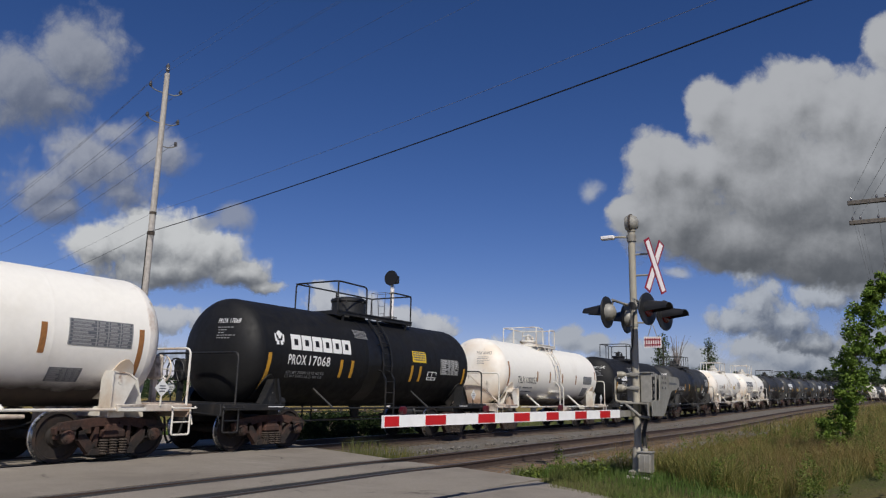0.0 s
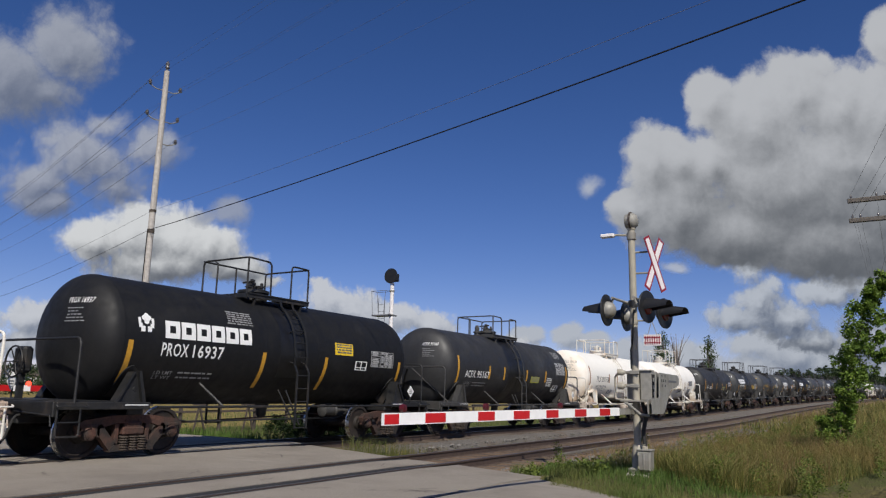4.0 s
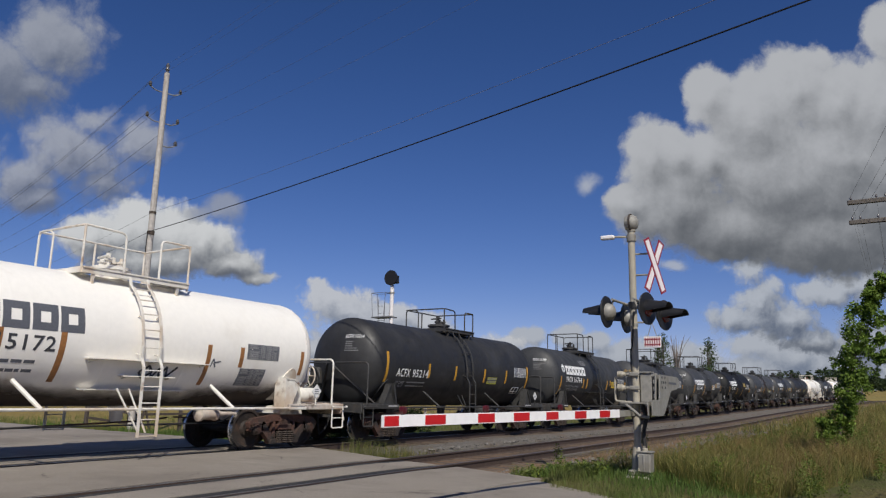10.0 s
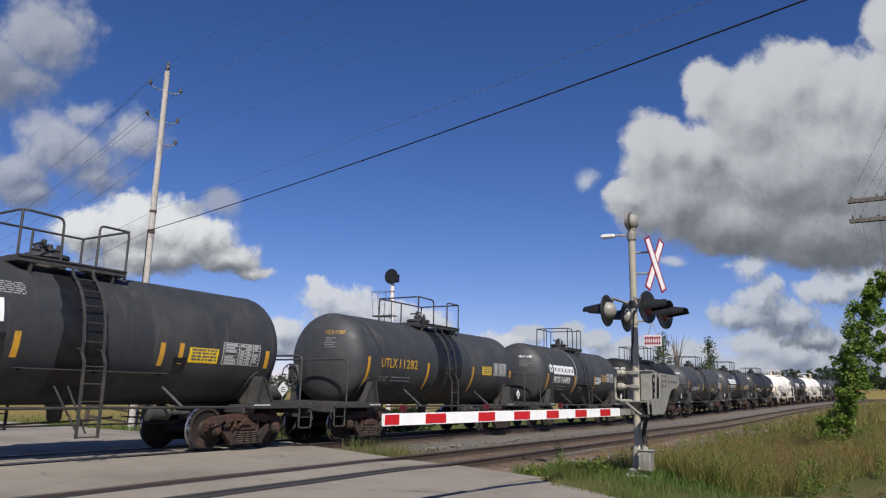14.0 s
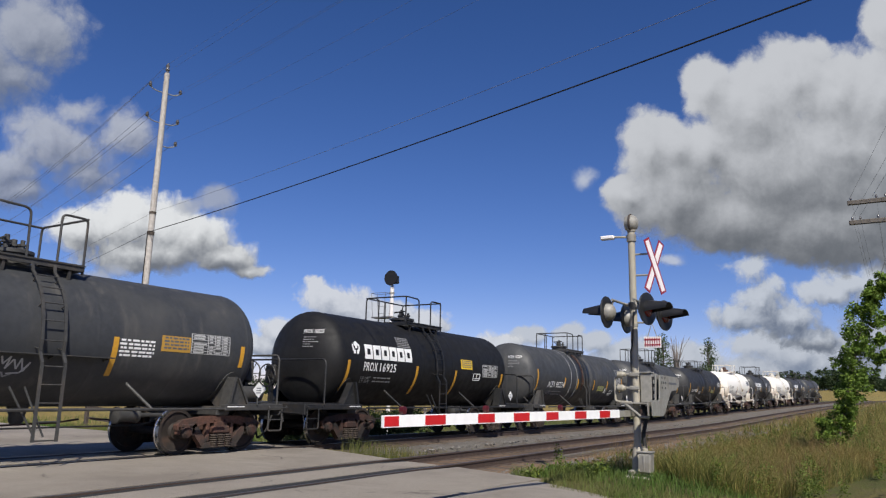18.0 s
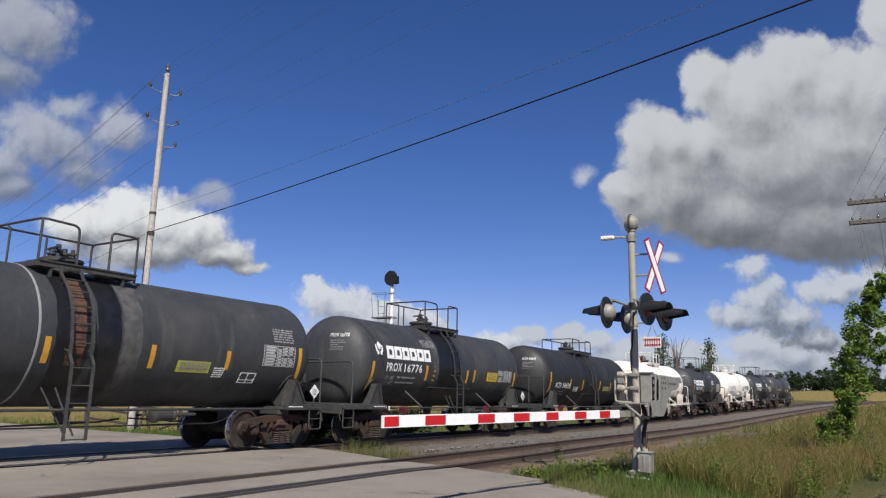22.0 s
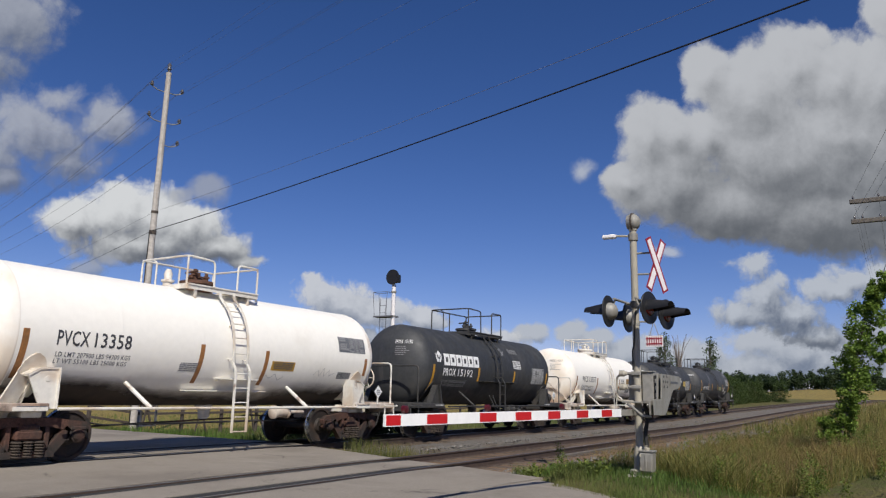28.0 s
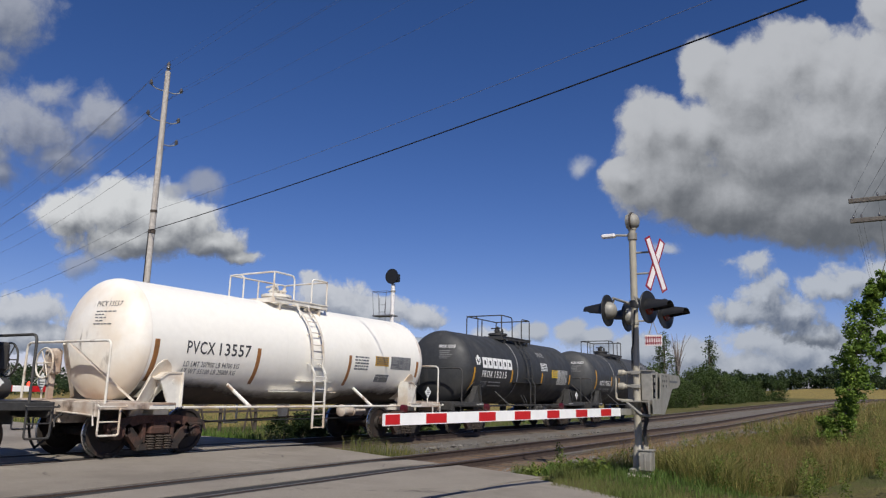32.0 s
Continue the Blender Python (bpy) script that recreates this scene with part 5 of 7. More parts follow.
add(58.13, half=4.56, half_length=6.26, paint="tank_grey", text="PROX 16776", platform=(-1.14, 0.91), rail_z=4.28, ladder=-0.06, struts=(-2.24, 2.11),
    label="faded charcoal tank car with weathered paint and white lettering",
    stripes=[(-4.44, -37, -1), (-1.69, -22, -1), (-1.26, -22, -1), (0.85, -23, -3), (1.34, -21, -2), (4.44, -25, -1)],
    marks=[("emblem", -4.33, -3.99, 8, 24), ("logo", -3.82, -1.47, 4, 21), ("mark", -3.82, -1.98, -12, -1), ("sub", -3.8, -2.28, -31, -18), ("wht", -1.88, -1.1, 24, 37), ("yel", 2.26, 3.02, -18, -4), ("tab", 3.09, 4.17, -18, 0), ("bar", -1.46, 0.97, -30, -28)],
    dome="valves", brake="f", stay=True, bands=((-1.0, 0.45, -70, 75, "spill"), (-1.35, -1.02, -20, 75, "brushed_pale"), (-1.55, -1.42, -60, -24, "spill"), (1.25, 1.36, -60, -24, "spill")))
add(71.05, half=5.07, half_length=6.66, paint="tank_soot", text="ACFX 94695", platform=(-1.23, 1.16), rail_z=4.04, ladder=-0.1, struts=(-2.45,),
    label="dull black tank car with yellow stripes and white lettering",
    stripes=[(-4.95, -34, 7), (-2.68, -24, -4), (-1.16, -26, -4), (1.14, -25, -4), (2.73, -26, -5), (4.95, -28, 5)],
    marks=[("mark", -4.4, -2.72, -23, -12), ("sub", -4.31, -3.16, -39, -30), ("bars", -2.24, -1.68, -30, -19), ("yel", 1.67, 2.52, -25, -15), ("tab", 3.81, 4.85, -4, 11), ("bar", -1.17, 1.16, -31, -29)],
    dome="valves", brake="f", plate="placard_lime", bands=((-1.0, -0.6, -60, 70, "spill"),))
add(83.93, half=4.71, half_length=6.22, paint="tank_white", text="PVCX 13358", scrawl=(([(2.6, -24), (2.75, -18), (2.82, -25), (2.95, -15), (3.0, -25), (3.15, -17), (3.2, -24), (3.38, -20)], "letter_thin"), ([(1.0, -26), (1.15, -30), (1.3, -25), (1.45, -32), (1.6, -27)], "letter_thin")), load=("LD LMT 207900 LBS 94300 KGS", "LT WT 55100 LBS 25000 KGS"), platform=(-1.1, 0.91), rail_z=4.11, ladder=-0.02, struts=(-2.2, 2.12),
    label="white tank car with a rusty manway and worn lettering",
    stripes=[(-4.59, -39, 1), (-0.93, -39, 0), (0.92, -39, -1), (4.59, -22, -1)],
    marks=[("mark", -4.05, -2.61, -10, 2), ("sub", -4.03, -2.58, -25, -15), ("bars", -1.43, -0.95, -27, -18), ("yel", 1.11, 1.87, -21, -11), ("tab", 3.46, 4.54, 5, 23), ("tab2", 3.51, 4.03, -27, -19)],
    dome="rusty", brake="r", brace=True, vent=-0.8, plate="placard_ochre")
add(96.34, half=4.45, half_length=6.20, paint="tank_grey", text="PROX 15192", scrawl=(([(0.42, 38), (0.62, 26), (0.55, 38), (0.48, 24), (0.75, 34)], "letter_grey"),), load=("LD LMT 204800LB 92850KG", "LT WT 58100LB 26350KG"), platform=(-1.35, 1.17), rail_z=4.31, ladder=-0.11, struts=(-2.07,),
    label="faded charcoal tank car with weathered paint and white lettering",
    stripes=[(-4.33, -40, 0), (-1.41, -21, 0), (1.36, -21, -1), (4.33, -19, 0)],
    marks=[("emblem", -4.22, -3.89, 4, 19), ("logo", -3.75, -1.41, 0, 17), ("mark", -3.77, -1.86, -15, -4), ("sub", -3.77, -2.2, -32, -21), ("wht", 1.17, 1.88, 29, 39), ("bars", 1.24, 1.91, 2, 17), ("tab", 2.92, 4.02, -20, 7), ("bar", -1.31, 1.29, -19, -16)],
    dome="low", brake="rt", stay=True)
add(108.72, half=4.71, half_length=6.18, paint="tank_white", text="PVCX 13557", load=("LD LMT 207900 LB 94300 KG", "LT WT 55100 LB 25000 KG"), platform=(-1.07, 0.89), rail_z=4.14, ladder=-0.05, struts=(-2.24, 2.14),
    label="white tank car with rusty stripes and grimy ends",
    stripes=[(-4.59, -39, 1), (-1.88, -39, 0), (1.4, -37, 1), (4.59, -21, 0)],
    marks=[("mark", -3.87, -2.13, -10, 2), ("sub", -3.87, -2.4, -30, -17), ("bars", 1.59, 2.2, -17, 1), ("yel", 2.5, 3.13, -9, 3), ("tab", 3.25, 4.22, -12, 4), ("tab2", 2.63, 3.24, -30, -20)],
    dome="valves", brake="f", brace=True, plate="placard_ochre")
add(121.22, half=4.45, half_length=6.32, paint="tank_grey", text="PROX 15215", platform=(-1.35, 1.17), rail_z=4.31, ladder=-0.11, struts=(-2.07,),
    label="faded charcoal tank car with weathered paint and white lettering",
    stripes=[(-4.33, -40, 0), (-1.41, -21, 0), (1.36, -21, -1), (4.33, -19, 0)],
    marks=[("emblem", -4.22, -3.89, 4, 19), ("logo", -3.75, -1.41, 0, 17), ("mark", -3.77, -1.86, -15, -4), ("sub", -3.77, -2.2, -32, -21), ("wht", 1.17, 1.88, 29, 39), ("bars", 1.24, 1.91, 2, 17), ("tab", 2.92, 4.02, -20, 7), ("bar", -1.31, 1.29, -19, -16), ("yel", 2.35, 3.0, -8, 6)],
    dome="low", brake="f", plate="placard_yellow", rings=((-0.95, "letter_grey"),), stay=True)
add(133.72, half=4.81, half_length=6.18, paint="tank_grey", text="ACFX 95531", platform=(-1.32, 0.65), rail_z=4.21, ladder=-0.15, struts=(-2.18, 1.85),
    label="faded charcoal tank car with weathered paint and white lettering",
    stripes=[(-4.69, -26, 15), (-2.47, -18, 3), (-1.3, -18, 3), (0.66, -18, 2), (2.49, -18, 2), (4.69, -32, 14)],
    marks=[("mark", -4.21, -2.5, -17, -6), ("sub", -4.16, -2.64, -33, -24), ("yel", 1.07, 1.86, -20, -9), ("wht", 3.72, 4.42, 29, 46), ("tab", 3.56, 4.5, -2, 20), ("box", 3.42, 3.95, -36, -24), ("bars", 2.62, 3.15, -27, -10)],
    dome="valves", brake="f", brace=True, rings=((-2.1, "letter_grey"),), plate="placard_lime")


# ---- the crossing signal ----
MAST = Vector((-3.77, 12.6, 0.07))


def lamp_unit(parent, at, facing):
    """One flasher: background disc, hood, lens and the lamp's housing behind. facing: +1 to +x."""
    m = Matrix.Translation(at) @ pose(0, 0, 0, 0, 0, -14 if facing > 0 else 176)
    disc = part("flasher", lambda: Geo().lathe([(-0.012, 0.02), (-0.012, 0.27), (0.006, 0.275), (0.012, 0.27), (0.012, 0.135)], "x", 32), "lamp_black", parent, "black round flasher background", at=m, key="flasher_disc")
    part("lens", lambda: Geo().lathe([(0.012, 0.138), (0.03, 0.125), (0.04, 0.08), (0.043, 0.01)], "x", 24), "lens_red", disc, "dark red lens", key="flasher_lens")

    def hood():
        g = Geo()
        n, vs = 20, []
        for r in (0.150, 0.144):
            for x, cut in ((0.012, 0.0), (0.40, 1.0)):
                for k in range(n + 1):
                    a = math.pi * (-0.12 + cut * 0.14) + math.pi * (1.24 - cut * 0.28) * k / n
                    vs.append((x, r * (1 - 0.15 * cut) * math.cos(a), r * (1 - 0.3 * cut) * math.sin(a) - 0.02 * cut))
        s = n + 1
        fs = []
        for k in range(n):
            fs += [(k, s + k, s + k + 1, k + 1), (2 * s + k, 2 * s + k + 1, 3 * s + k + 1, 3 * s + k), (s + k, 3 * s + k, 3 * s + k + 1, s + k + 1)]
        return g.add(vs, fs)

    part("hood", hood, "lamp_black", disc, key="flasher_hood")
    part("housing", lambda: Geo().lathe([(-0.012, 0.15), (-0.06, 0.145), (-0.12, 0.11), (-0.15, 0.055), (-0.155, 0.01)], "x", 24), "galvanised", disc, "pale domed lamp housing", key="flasher_back")


def crossing_signal():
    s = tagged(new("crossing_signal"), "railway crossing mast with bell, crossbuck, flashers and gate drive", "crossing signal")
    s.location = MAST
    part("mast", Geo().tube([(0, 0, 0.10), (0, 0, 4.25)], 0.062, 16), "alu_paint", s)
    part("mast_base", Geo().lathe([(0.0, 0.17), (0.05, 0.17), (0.08, 0.10), (0.42, 0.085), (0.45, 0.07)], "z", 16), "alu_paint", s)
    part("foundation", Geo().box((0, 0, -0.14), (0.42, 0.42, 0.24), bevel=0.03), "concrete", s)
    jb = part("junction_box", Geo().box((0.16, -0.10, 0.20), (0.22, 0.22, 0.33), bevel=0.02), "galvanised", s, "galvanised junction box")
    part("box_lid", Geo().box((0.16, -0.22, 0.20), (0.19, 0.02, 0.29), bevel=0.008), "galvanised", jb)
    part("lid_rib", Geo().box((0.16, -0.233, 0.20), (0.03, 0.012, 0.27), bevel=0.004), "galvanised", jb)
    for z in (0.09, 0.31):
        part("hinge", Geo().box((0.072, -0.226, z), (0.03, 0.03, 0.045), bevel=0.005), "alu_paint", jb)
    part("box_flange", Geo().box((0.16, -0.10, 0.378), (0.25, 0.25, 0.025), bevel=0.006), "galvanised", jb)
    part("conduit_hub", Geo().lathe([(0.38, 0.05), (0.43, 0.05), (0.44, 0.035), (0.47, 0.035)], "z", 12, (0.15, -0.10, 0)), "alu_paint", jb)
    bell = part("bell", Geo().lathe([(-0.10, 0.03), (-0.09, 0.13), (-0.02, 0.155), (0.02, 0.155)], "x", 24, (0, 0, 4.36)), "galvanised", s, "warning bell on top of the mast")
    part("gong", Geo().lathe([(0.02, 0.15), (0.05, 0.145), (0.10, 0.11), (0.13, 0.05), (0.135, 0.01)], "x", 24, (0, 0, 4.36)), "galvanised", bell)
    part("bell_rim", Geo().lathe([(-0.012, 0.150), (-0.012, 0.168), (0.02, 0.168), (0.02, 0.150)], "x", 24, (0, 0, 4.36)), "wood_dark", bell, "dark rim of the gong")
    part("striker", Geo().lathe([(-0.105, 0.02), (-0.10, 0.06), (-0.085, 0.075), (-0.08, 0.03)], "x", 14, (0, 0, 4.38)), "wood_dark", bell)
    part("cap", Geo().lathe([(4.20, 0.075), (4.26, 0.085), (4.28, 0.05)], "z", 12), "alu_paint", s)
    br = part("lamp_bracket", Geo().tube([(0, 0, 4.10), (-0.28, -0.05, 4.12), (-0.45, -0.06, 4.10)], 0.02, 8), "alu_paint", s)
    part("side_lamp", Geo().box((-0.42, -0.06, 4.115), (0.26, 0.10, 0.075), bevel=0.02), "sign_white", br, "small white side lamp")
    part("bracket_clamp", Geo().lathe([(4.02, 0.085), (4.14, 0.085)], "z", 12), "galvanised", s)
    # crossbuck, its face to the road's traffic
    cb = part("crossbuck", Geo().tube([(0, 0, 3.78), (0.36, 0.04, 3.78)], 0.018, 8), "galvanised", s, "white crossbuck with a red border on two brackets")
    part("bracket", Geo().tube([(0, 0, 3.40), (0.36, 0.04, 3.40)], 0.018, 8), "galvanised", cb)
    for k, a in enumerate((-27, 27)):
        m = Matrix.Translation((0.38 + 0.012 * k, 0.05, 3.555)) @ pose(0, 0, 0, 0, 0, -20) @ pose(0, 0, 0, a, 0, 0)
        bl = part("blade", lambda: Geo().box((0, 0, 0), (0.008, 0.17, 1.03)), "sign_red", cb, at=m, key="blade")
        part("blade_face", lambda: Geo().box((0, 0, 0), (0.014, 0.105, 0.955)), "sign_white", bl, key="blade_face")
    # flashers on both sides
    for side, dx in ((1, 0.40), (-1, -0.30)):
        arm = part("flasher_arm", Geo().tube(bend([(0, 0, 2.86), (side * 0.16, 0, 2.90), (side * 0.18, -0.62, 2.90)], 0.06), 0.022, 8).tube([(side * 0.18, 0, 2.90), (side * 0.18, 0.62, 2.90)], 0.022, 8), "galvanised", s)
        for dy in (-0.55, 0.55):
            part("hanger", Geo().tube([(side * 0.18, dy, 2.90), (side * 0.24, dy, 2.74)], 0.02, 8), "galvanised", arm)
            lamp_unit(s, Vector((dx, dy, 2.70 + (0.03 if side > 0 else 0.0))), side)
    part("mast_collar", Geo().lathe([(2.80, 0.085), (2.92, 0.085)], "z", 12), "lamp_black", s)
    part("sign_arm", Geo().tube([(0, 0, 2.56), (0.30, 0.05, 2.56)], 0.016, 6).tube([(0.30, 0.05, 2.56), (0.22, 0.05, 2.31)], 0.007, 6).tube([(0.30, 0.05, 2.56), (0.38, 0.05, 2.31)], 0.007, 6), "galvanised", s)
    pl = part("track_sign", Geo().box((0.30, 0.05, 2.22), (0.30, 0.010, 0.19)), "sign_white", s, "small white panel with a red lattice")
    g = Geo()
    for z in (-0.045, 0.045):
        g.box((0.30, 0.042, 2.22 + z), (0.28, 0.008, 0.018))
    for x in (-0.12, -0.08, -0.04, 0.0, 0.04, 0.08, 0.12):
        g.box((0.30 + x, 0.0415, 2.22), (0.013, 0.0085, 0.15))
    part("lattice", g, "sign_red", pl)
    part("pole_band", Geo().lathe([(2.50, 0.075), (2.54, 0.075)], "z", 12), "galvanised", s)
    # gate drive
    d = part("gate_drive", Geo().box((0.04, 0.26, 1.44), (0.46, 0.32, 0.50), bevel=0.012), "galvanised", s, "grey gate drive cabinet")
    part("drive_cover", Geo().box((0.17, 0.06, 1.44), (0.20, 0.10, 0.50), bevel=0.012).box((0.17, 0.06, 1.70), (0.23, 0.16, 0.02)), "galvanised", d)
    # A solid dark block stands for the shade inside the open side.
    part("drive_bay", Geo().box((0.295, 0.12, 1.42), (0.05, 0.20, 0.42)), "rubber", d, "dark block painted for the shaded open side with the motor")
    for z in (1.30, 1.42, 1.54):
        part("motor_part", Geo().box((0.31, 0.015, z), (0.035, 0.03, 0.07), bevel=0.008), "galvanised", d)
    part("drive_base", Geo().box((0.06, 0.06, 1.175), (0.56, 0.56, 0.03), bevel=0.006), "galvanised", d)
    for z, r in ((1.66, 0.055), (1.43, 0.06)):
        cl = part("drive_clamp", Geo().box((-0.10, -0.05, z), (0.34, 0.07, 0.05), bevel=0.015).box((0, -0.075, z), (0.17, 0.04, 0.07), bevel=0.012), "galvanised", d)
        part("drive_knob", Geo().lathe([(-0.09, 0.02), (-0.08, r), (0.0, r), (0.02, r * 0.7), (0.05, r * 0.6)], "x", 14, (-0.20, -0.10, z)), "alu_paint", cl)
    part("guard_rod", Geo().tube(bend([(-0.05, -0.10, 1.19), (-0.34, -0.08, 1.20), (-0.34, -0.08, 1.60), (-0.24, -0.08, 1.66)], 0.05), 0.018, 8), "alu_paint", d)
    part("brace", Geo().tube([(-0.12, -0.20, 1.15), (0.16, -0.30, 0.96), (0.30, -0.28, 0.94)], 0.024, 8), "galvanised", s)
    part("conduit", Geo().tube(bend([(0.12, -0.06, 1.16), (0.19, -0.08, 0.92), (0.13, -0.10, 0.68), (0.16, -0.10, 0.40)], 0.1), 0.035, 8), "rubber", s)
    part("cable_conduit", Geo().tube([(-0.05, -0.07, 1.72), (-0.05, -0.075, 2.05), (-0.02, -0.08, 2.15), (0.03, -0.075, 2.75)], 0.014, 6), "rubber", s)
    for sx in (0.33, 0.40):
        w = part("counterweight_arm", Geo().prism([(-0.50, 0.98), (-0.52, 1.20), (-0.06, 1.24), (0.0, 1.66), (1.18, 1.65), (1.28, 1.61), (1.31, 1.55), (1.28, 1.49), (1.10, 1.43), (0.74, 1.40), (0.66, 1.36), (0.24, 1.02), (0.14, 0.97)], sx, sx + 0.02), "galvanised", s)
        if sx > 0.35:
            for dy, dz in ((0, 0), (-0.12, 0), (0.12, 0), (-0.1, 0.085), (0.1, 0.085), (-0.1, -0.085), (0.1, -0.085)):
                part("bolt_hole", lambda: Geo().lathe([(0.0, 0.025), (0.004, 0.022), (0.005, 0.004)], "x", 10), "lamp_black", w, at=(0.421, 0.22 + dy, 1.53 + dz), key="bolt_hole")
            part("lettering", Geo().box((0.422, 0.82, 1.53), (0.004, 0.52, 0.035)), "letter_slate", w)
    part("counterweight", Geo().box((0.375, 0.95, 1.53), (0.05, 0.44, 0.16), bevel=0.015), "galvanised", s)
    return s


crossing_signal()

# The lowered gate arm: alternate red and white lengths, three lamps on its top.
gate = tagged(new("gate_arm"), "lowered red and white striped crossing gate arm", "gate arm")
START, REACH = Vector((-3.88, 12.0, 1.072)), Vector((-0.127, -0.992, -0.008))


def arm_box(a, b, h, w):
    g = Geo()
    g.beam(START + REACH * a, START + REACH * b, w, h)
    return g


cuts = [0.02, 0.37, 0.75, 1.18, 1.56, 2.03, 2.39, 2.81, 3.22, 3.64, 4.02, 4.64, 5.03, 5.45, 5.70]
AWAY = Vector((0, 0, 1)).cross(REACH).normalized()
for k, (a, b) in enumerate(zip(cuts, cuts[1:])):
    length = part("arm_length", arm_box(a + 0.003, b - 0.003, 0.128, 0.035), "arm_white", gate, "white length" if k % 2 == 0 else "white length with red panels")
    if k % 2:
        for sd in (-1, 1):
            g = Geo()
            g.beam(START + REACH * (a + 0.012) + AWAY * (sd * 0.019), START + REACH * (b - 0.012) + AWAY * (sd * 0.019), 0.004, 0.106)
            part("red_panel", g, "arm_red", length, "red reflective panel")
part("arm_bracket", arm_box(-0.75, 0.03, 0.10, 0.06), "galvanised", gate, "grey steel bracket")
for a in (1.95, 3.82, 5.38):
    p = START + REACH * a
    lamp = part("arm_lamp", Geo().lathe([(-0.03, 0.015), (-0.025, 0.043), (0.025, 0.043), (0.03, 0.015)], "x", 14, (p.x, p.y, p.z + 0.112)), "red_plastic", gate, "round red arm lamp")
    part("lamp_stem", Geo().box((p.x, p.y, p.z + 0.07), (0.02, 0.03, 0.03)), "rubber", lamp)

# The gate beyond the railway, whose mast stands out of view.
far_gate = tagged(new("gate_arm"), "distant red and white gate arm with a lit red lamp", "gate arm")
fx, fy, fz = -21.4, 12.6, 1.18
for k in range(9):
    part("arm_length", Geo().box((fx, fy - 0.28 - 0.55 * k, fz), (0.03, 0.55, 0.17), bevel=0.006), "arm_white" if k % 2 else "arm_red", far_gate)
part("arm_lamp", Geo().lathe([(-0.04, 0.02), (-0.03, 0.07), (0.03, 0.07), (0.04, 0.02)], "x", 14, (fx, fy - 0.62, fz + 0.14)), "lit_red", far_gate, "lit red lamp")
part("arm_lamp", Geo().lathe([(-0.04, 0.02), (-0.03, 0.07), (0.03, 0.07), (0.04, 0.02)], "x", 14, (fx, fy - 3.2, fz + 0.14)), "red_plastic", far_gate)
part("mast", Geo().tube([(fx - 0.2, fy - 5.2, -0.4), (fx - 0.2, fy - 5.2, 4.2)], 0.065, 12), "alu_paint", far_gate)
part("gate_drive", Geo().box((fx - 0.1, fy - 5.2, 1.2), (0.4, 0.45, 0.55), bevel=0.03), "galvanised", far_gate)

# ---- the railway's signal beyond the train ----
sg = tagged(new("railway_signal"), "black searchlight signal on a white mast with a ladder", "railway signal")
SX, SY = -17.45, 24.4
part("mast", Geo().tube([(SX, SY, lie(SX, SY)), (SX, SY, 5.75)], 0.085, 14), "sign_white", sg)
tg = part("target", Geo().lathe([(-0.02, 0.02), (-0.02, 0.32), (0.02, 0.32), (0.02, 0.10)], "y", 28, (SX, SY - 0.12, 6.05)), "lamp_black", sg, "black round signal target")
part("lamp_case", Geo().box((SX, SY + 0.12, 6.02), (0.26, 0.42, 0.34), bevel=0.03), "lamp_black", tg)
part("mast_clamp", Geo().lathe([(5.40, 0.11), (5.46, 0.11)], "z", 12, (SX, SY, 0)), "galvanised", sg)
part("mast_clamp", Geo().lathe([(4.40, 0.11), (4.46, 0.11)], "z", 12, (SX, SY, 0)), "galvanised", sg)
lx, ly = SX - 0.55, SY + 0.05
g = Geo()
for dx in (-0.16, 0.16):
    g.tube([(lx + dx, ly, lie(lx, ly)), (lx + dx, ly, 5.2)], 0.011, 6)
for k in range(17):
    g.tube([(lx - 0.16, ly, 0.1 + 0.3 * k), (lx + 0.16, ly, 0.1 + 0.3 * k)], 0.008, 5)
part("ladder", g, "wire", sg)
g = Geo()
g.box((lx + 0.15, ly, 4.42), (0.95, 0.5, 0.05))
for x, y in ((lx - 0.30, ly - 0.2), (lx + 0.25, ly - 0.2), (lx - 0.30, ly + 0.2), (lx + 0.25, ly + 0.2)):
    g.tube([(x, y, 4.42), (x + (0.08 if x > lx else -0.1), y, 5.45)], 0.010, 6)
g.tube([(lx - 0.40, ly - 0.2, 5.45), (lx + 0.33, ly - 0.2, 5.45), (lx + 0.33, ly + 0.2, 5.45), (lx - 0.40, ly + 0.2, 5.45), (lx - 0.40, ly - 0.2, 5.45)], 0.010, 6)
part("ladder_cage", g, "wire", sg)

# ---- poles and wires ----
POLE = Vector((-24.3, 17.6, 0))
SPAN = Vector((23.8, -6.76, 0))


def hang(a, b, sag, n=24):
    a, b = Vector(a), Vector(b)
    return [a.lerp(b, i / n) - Vector((0, 0, sag * 4 * (i / n) * (1 - i / n))) for i in range(n + 1)]


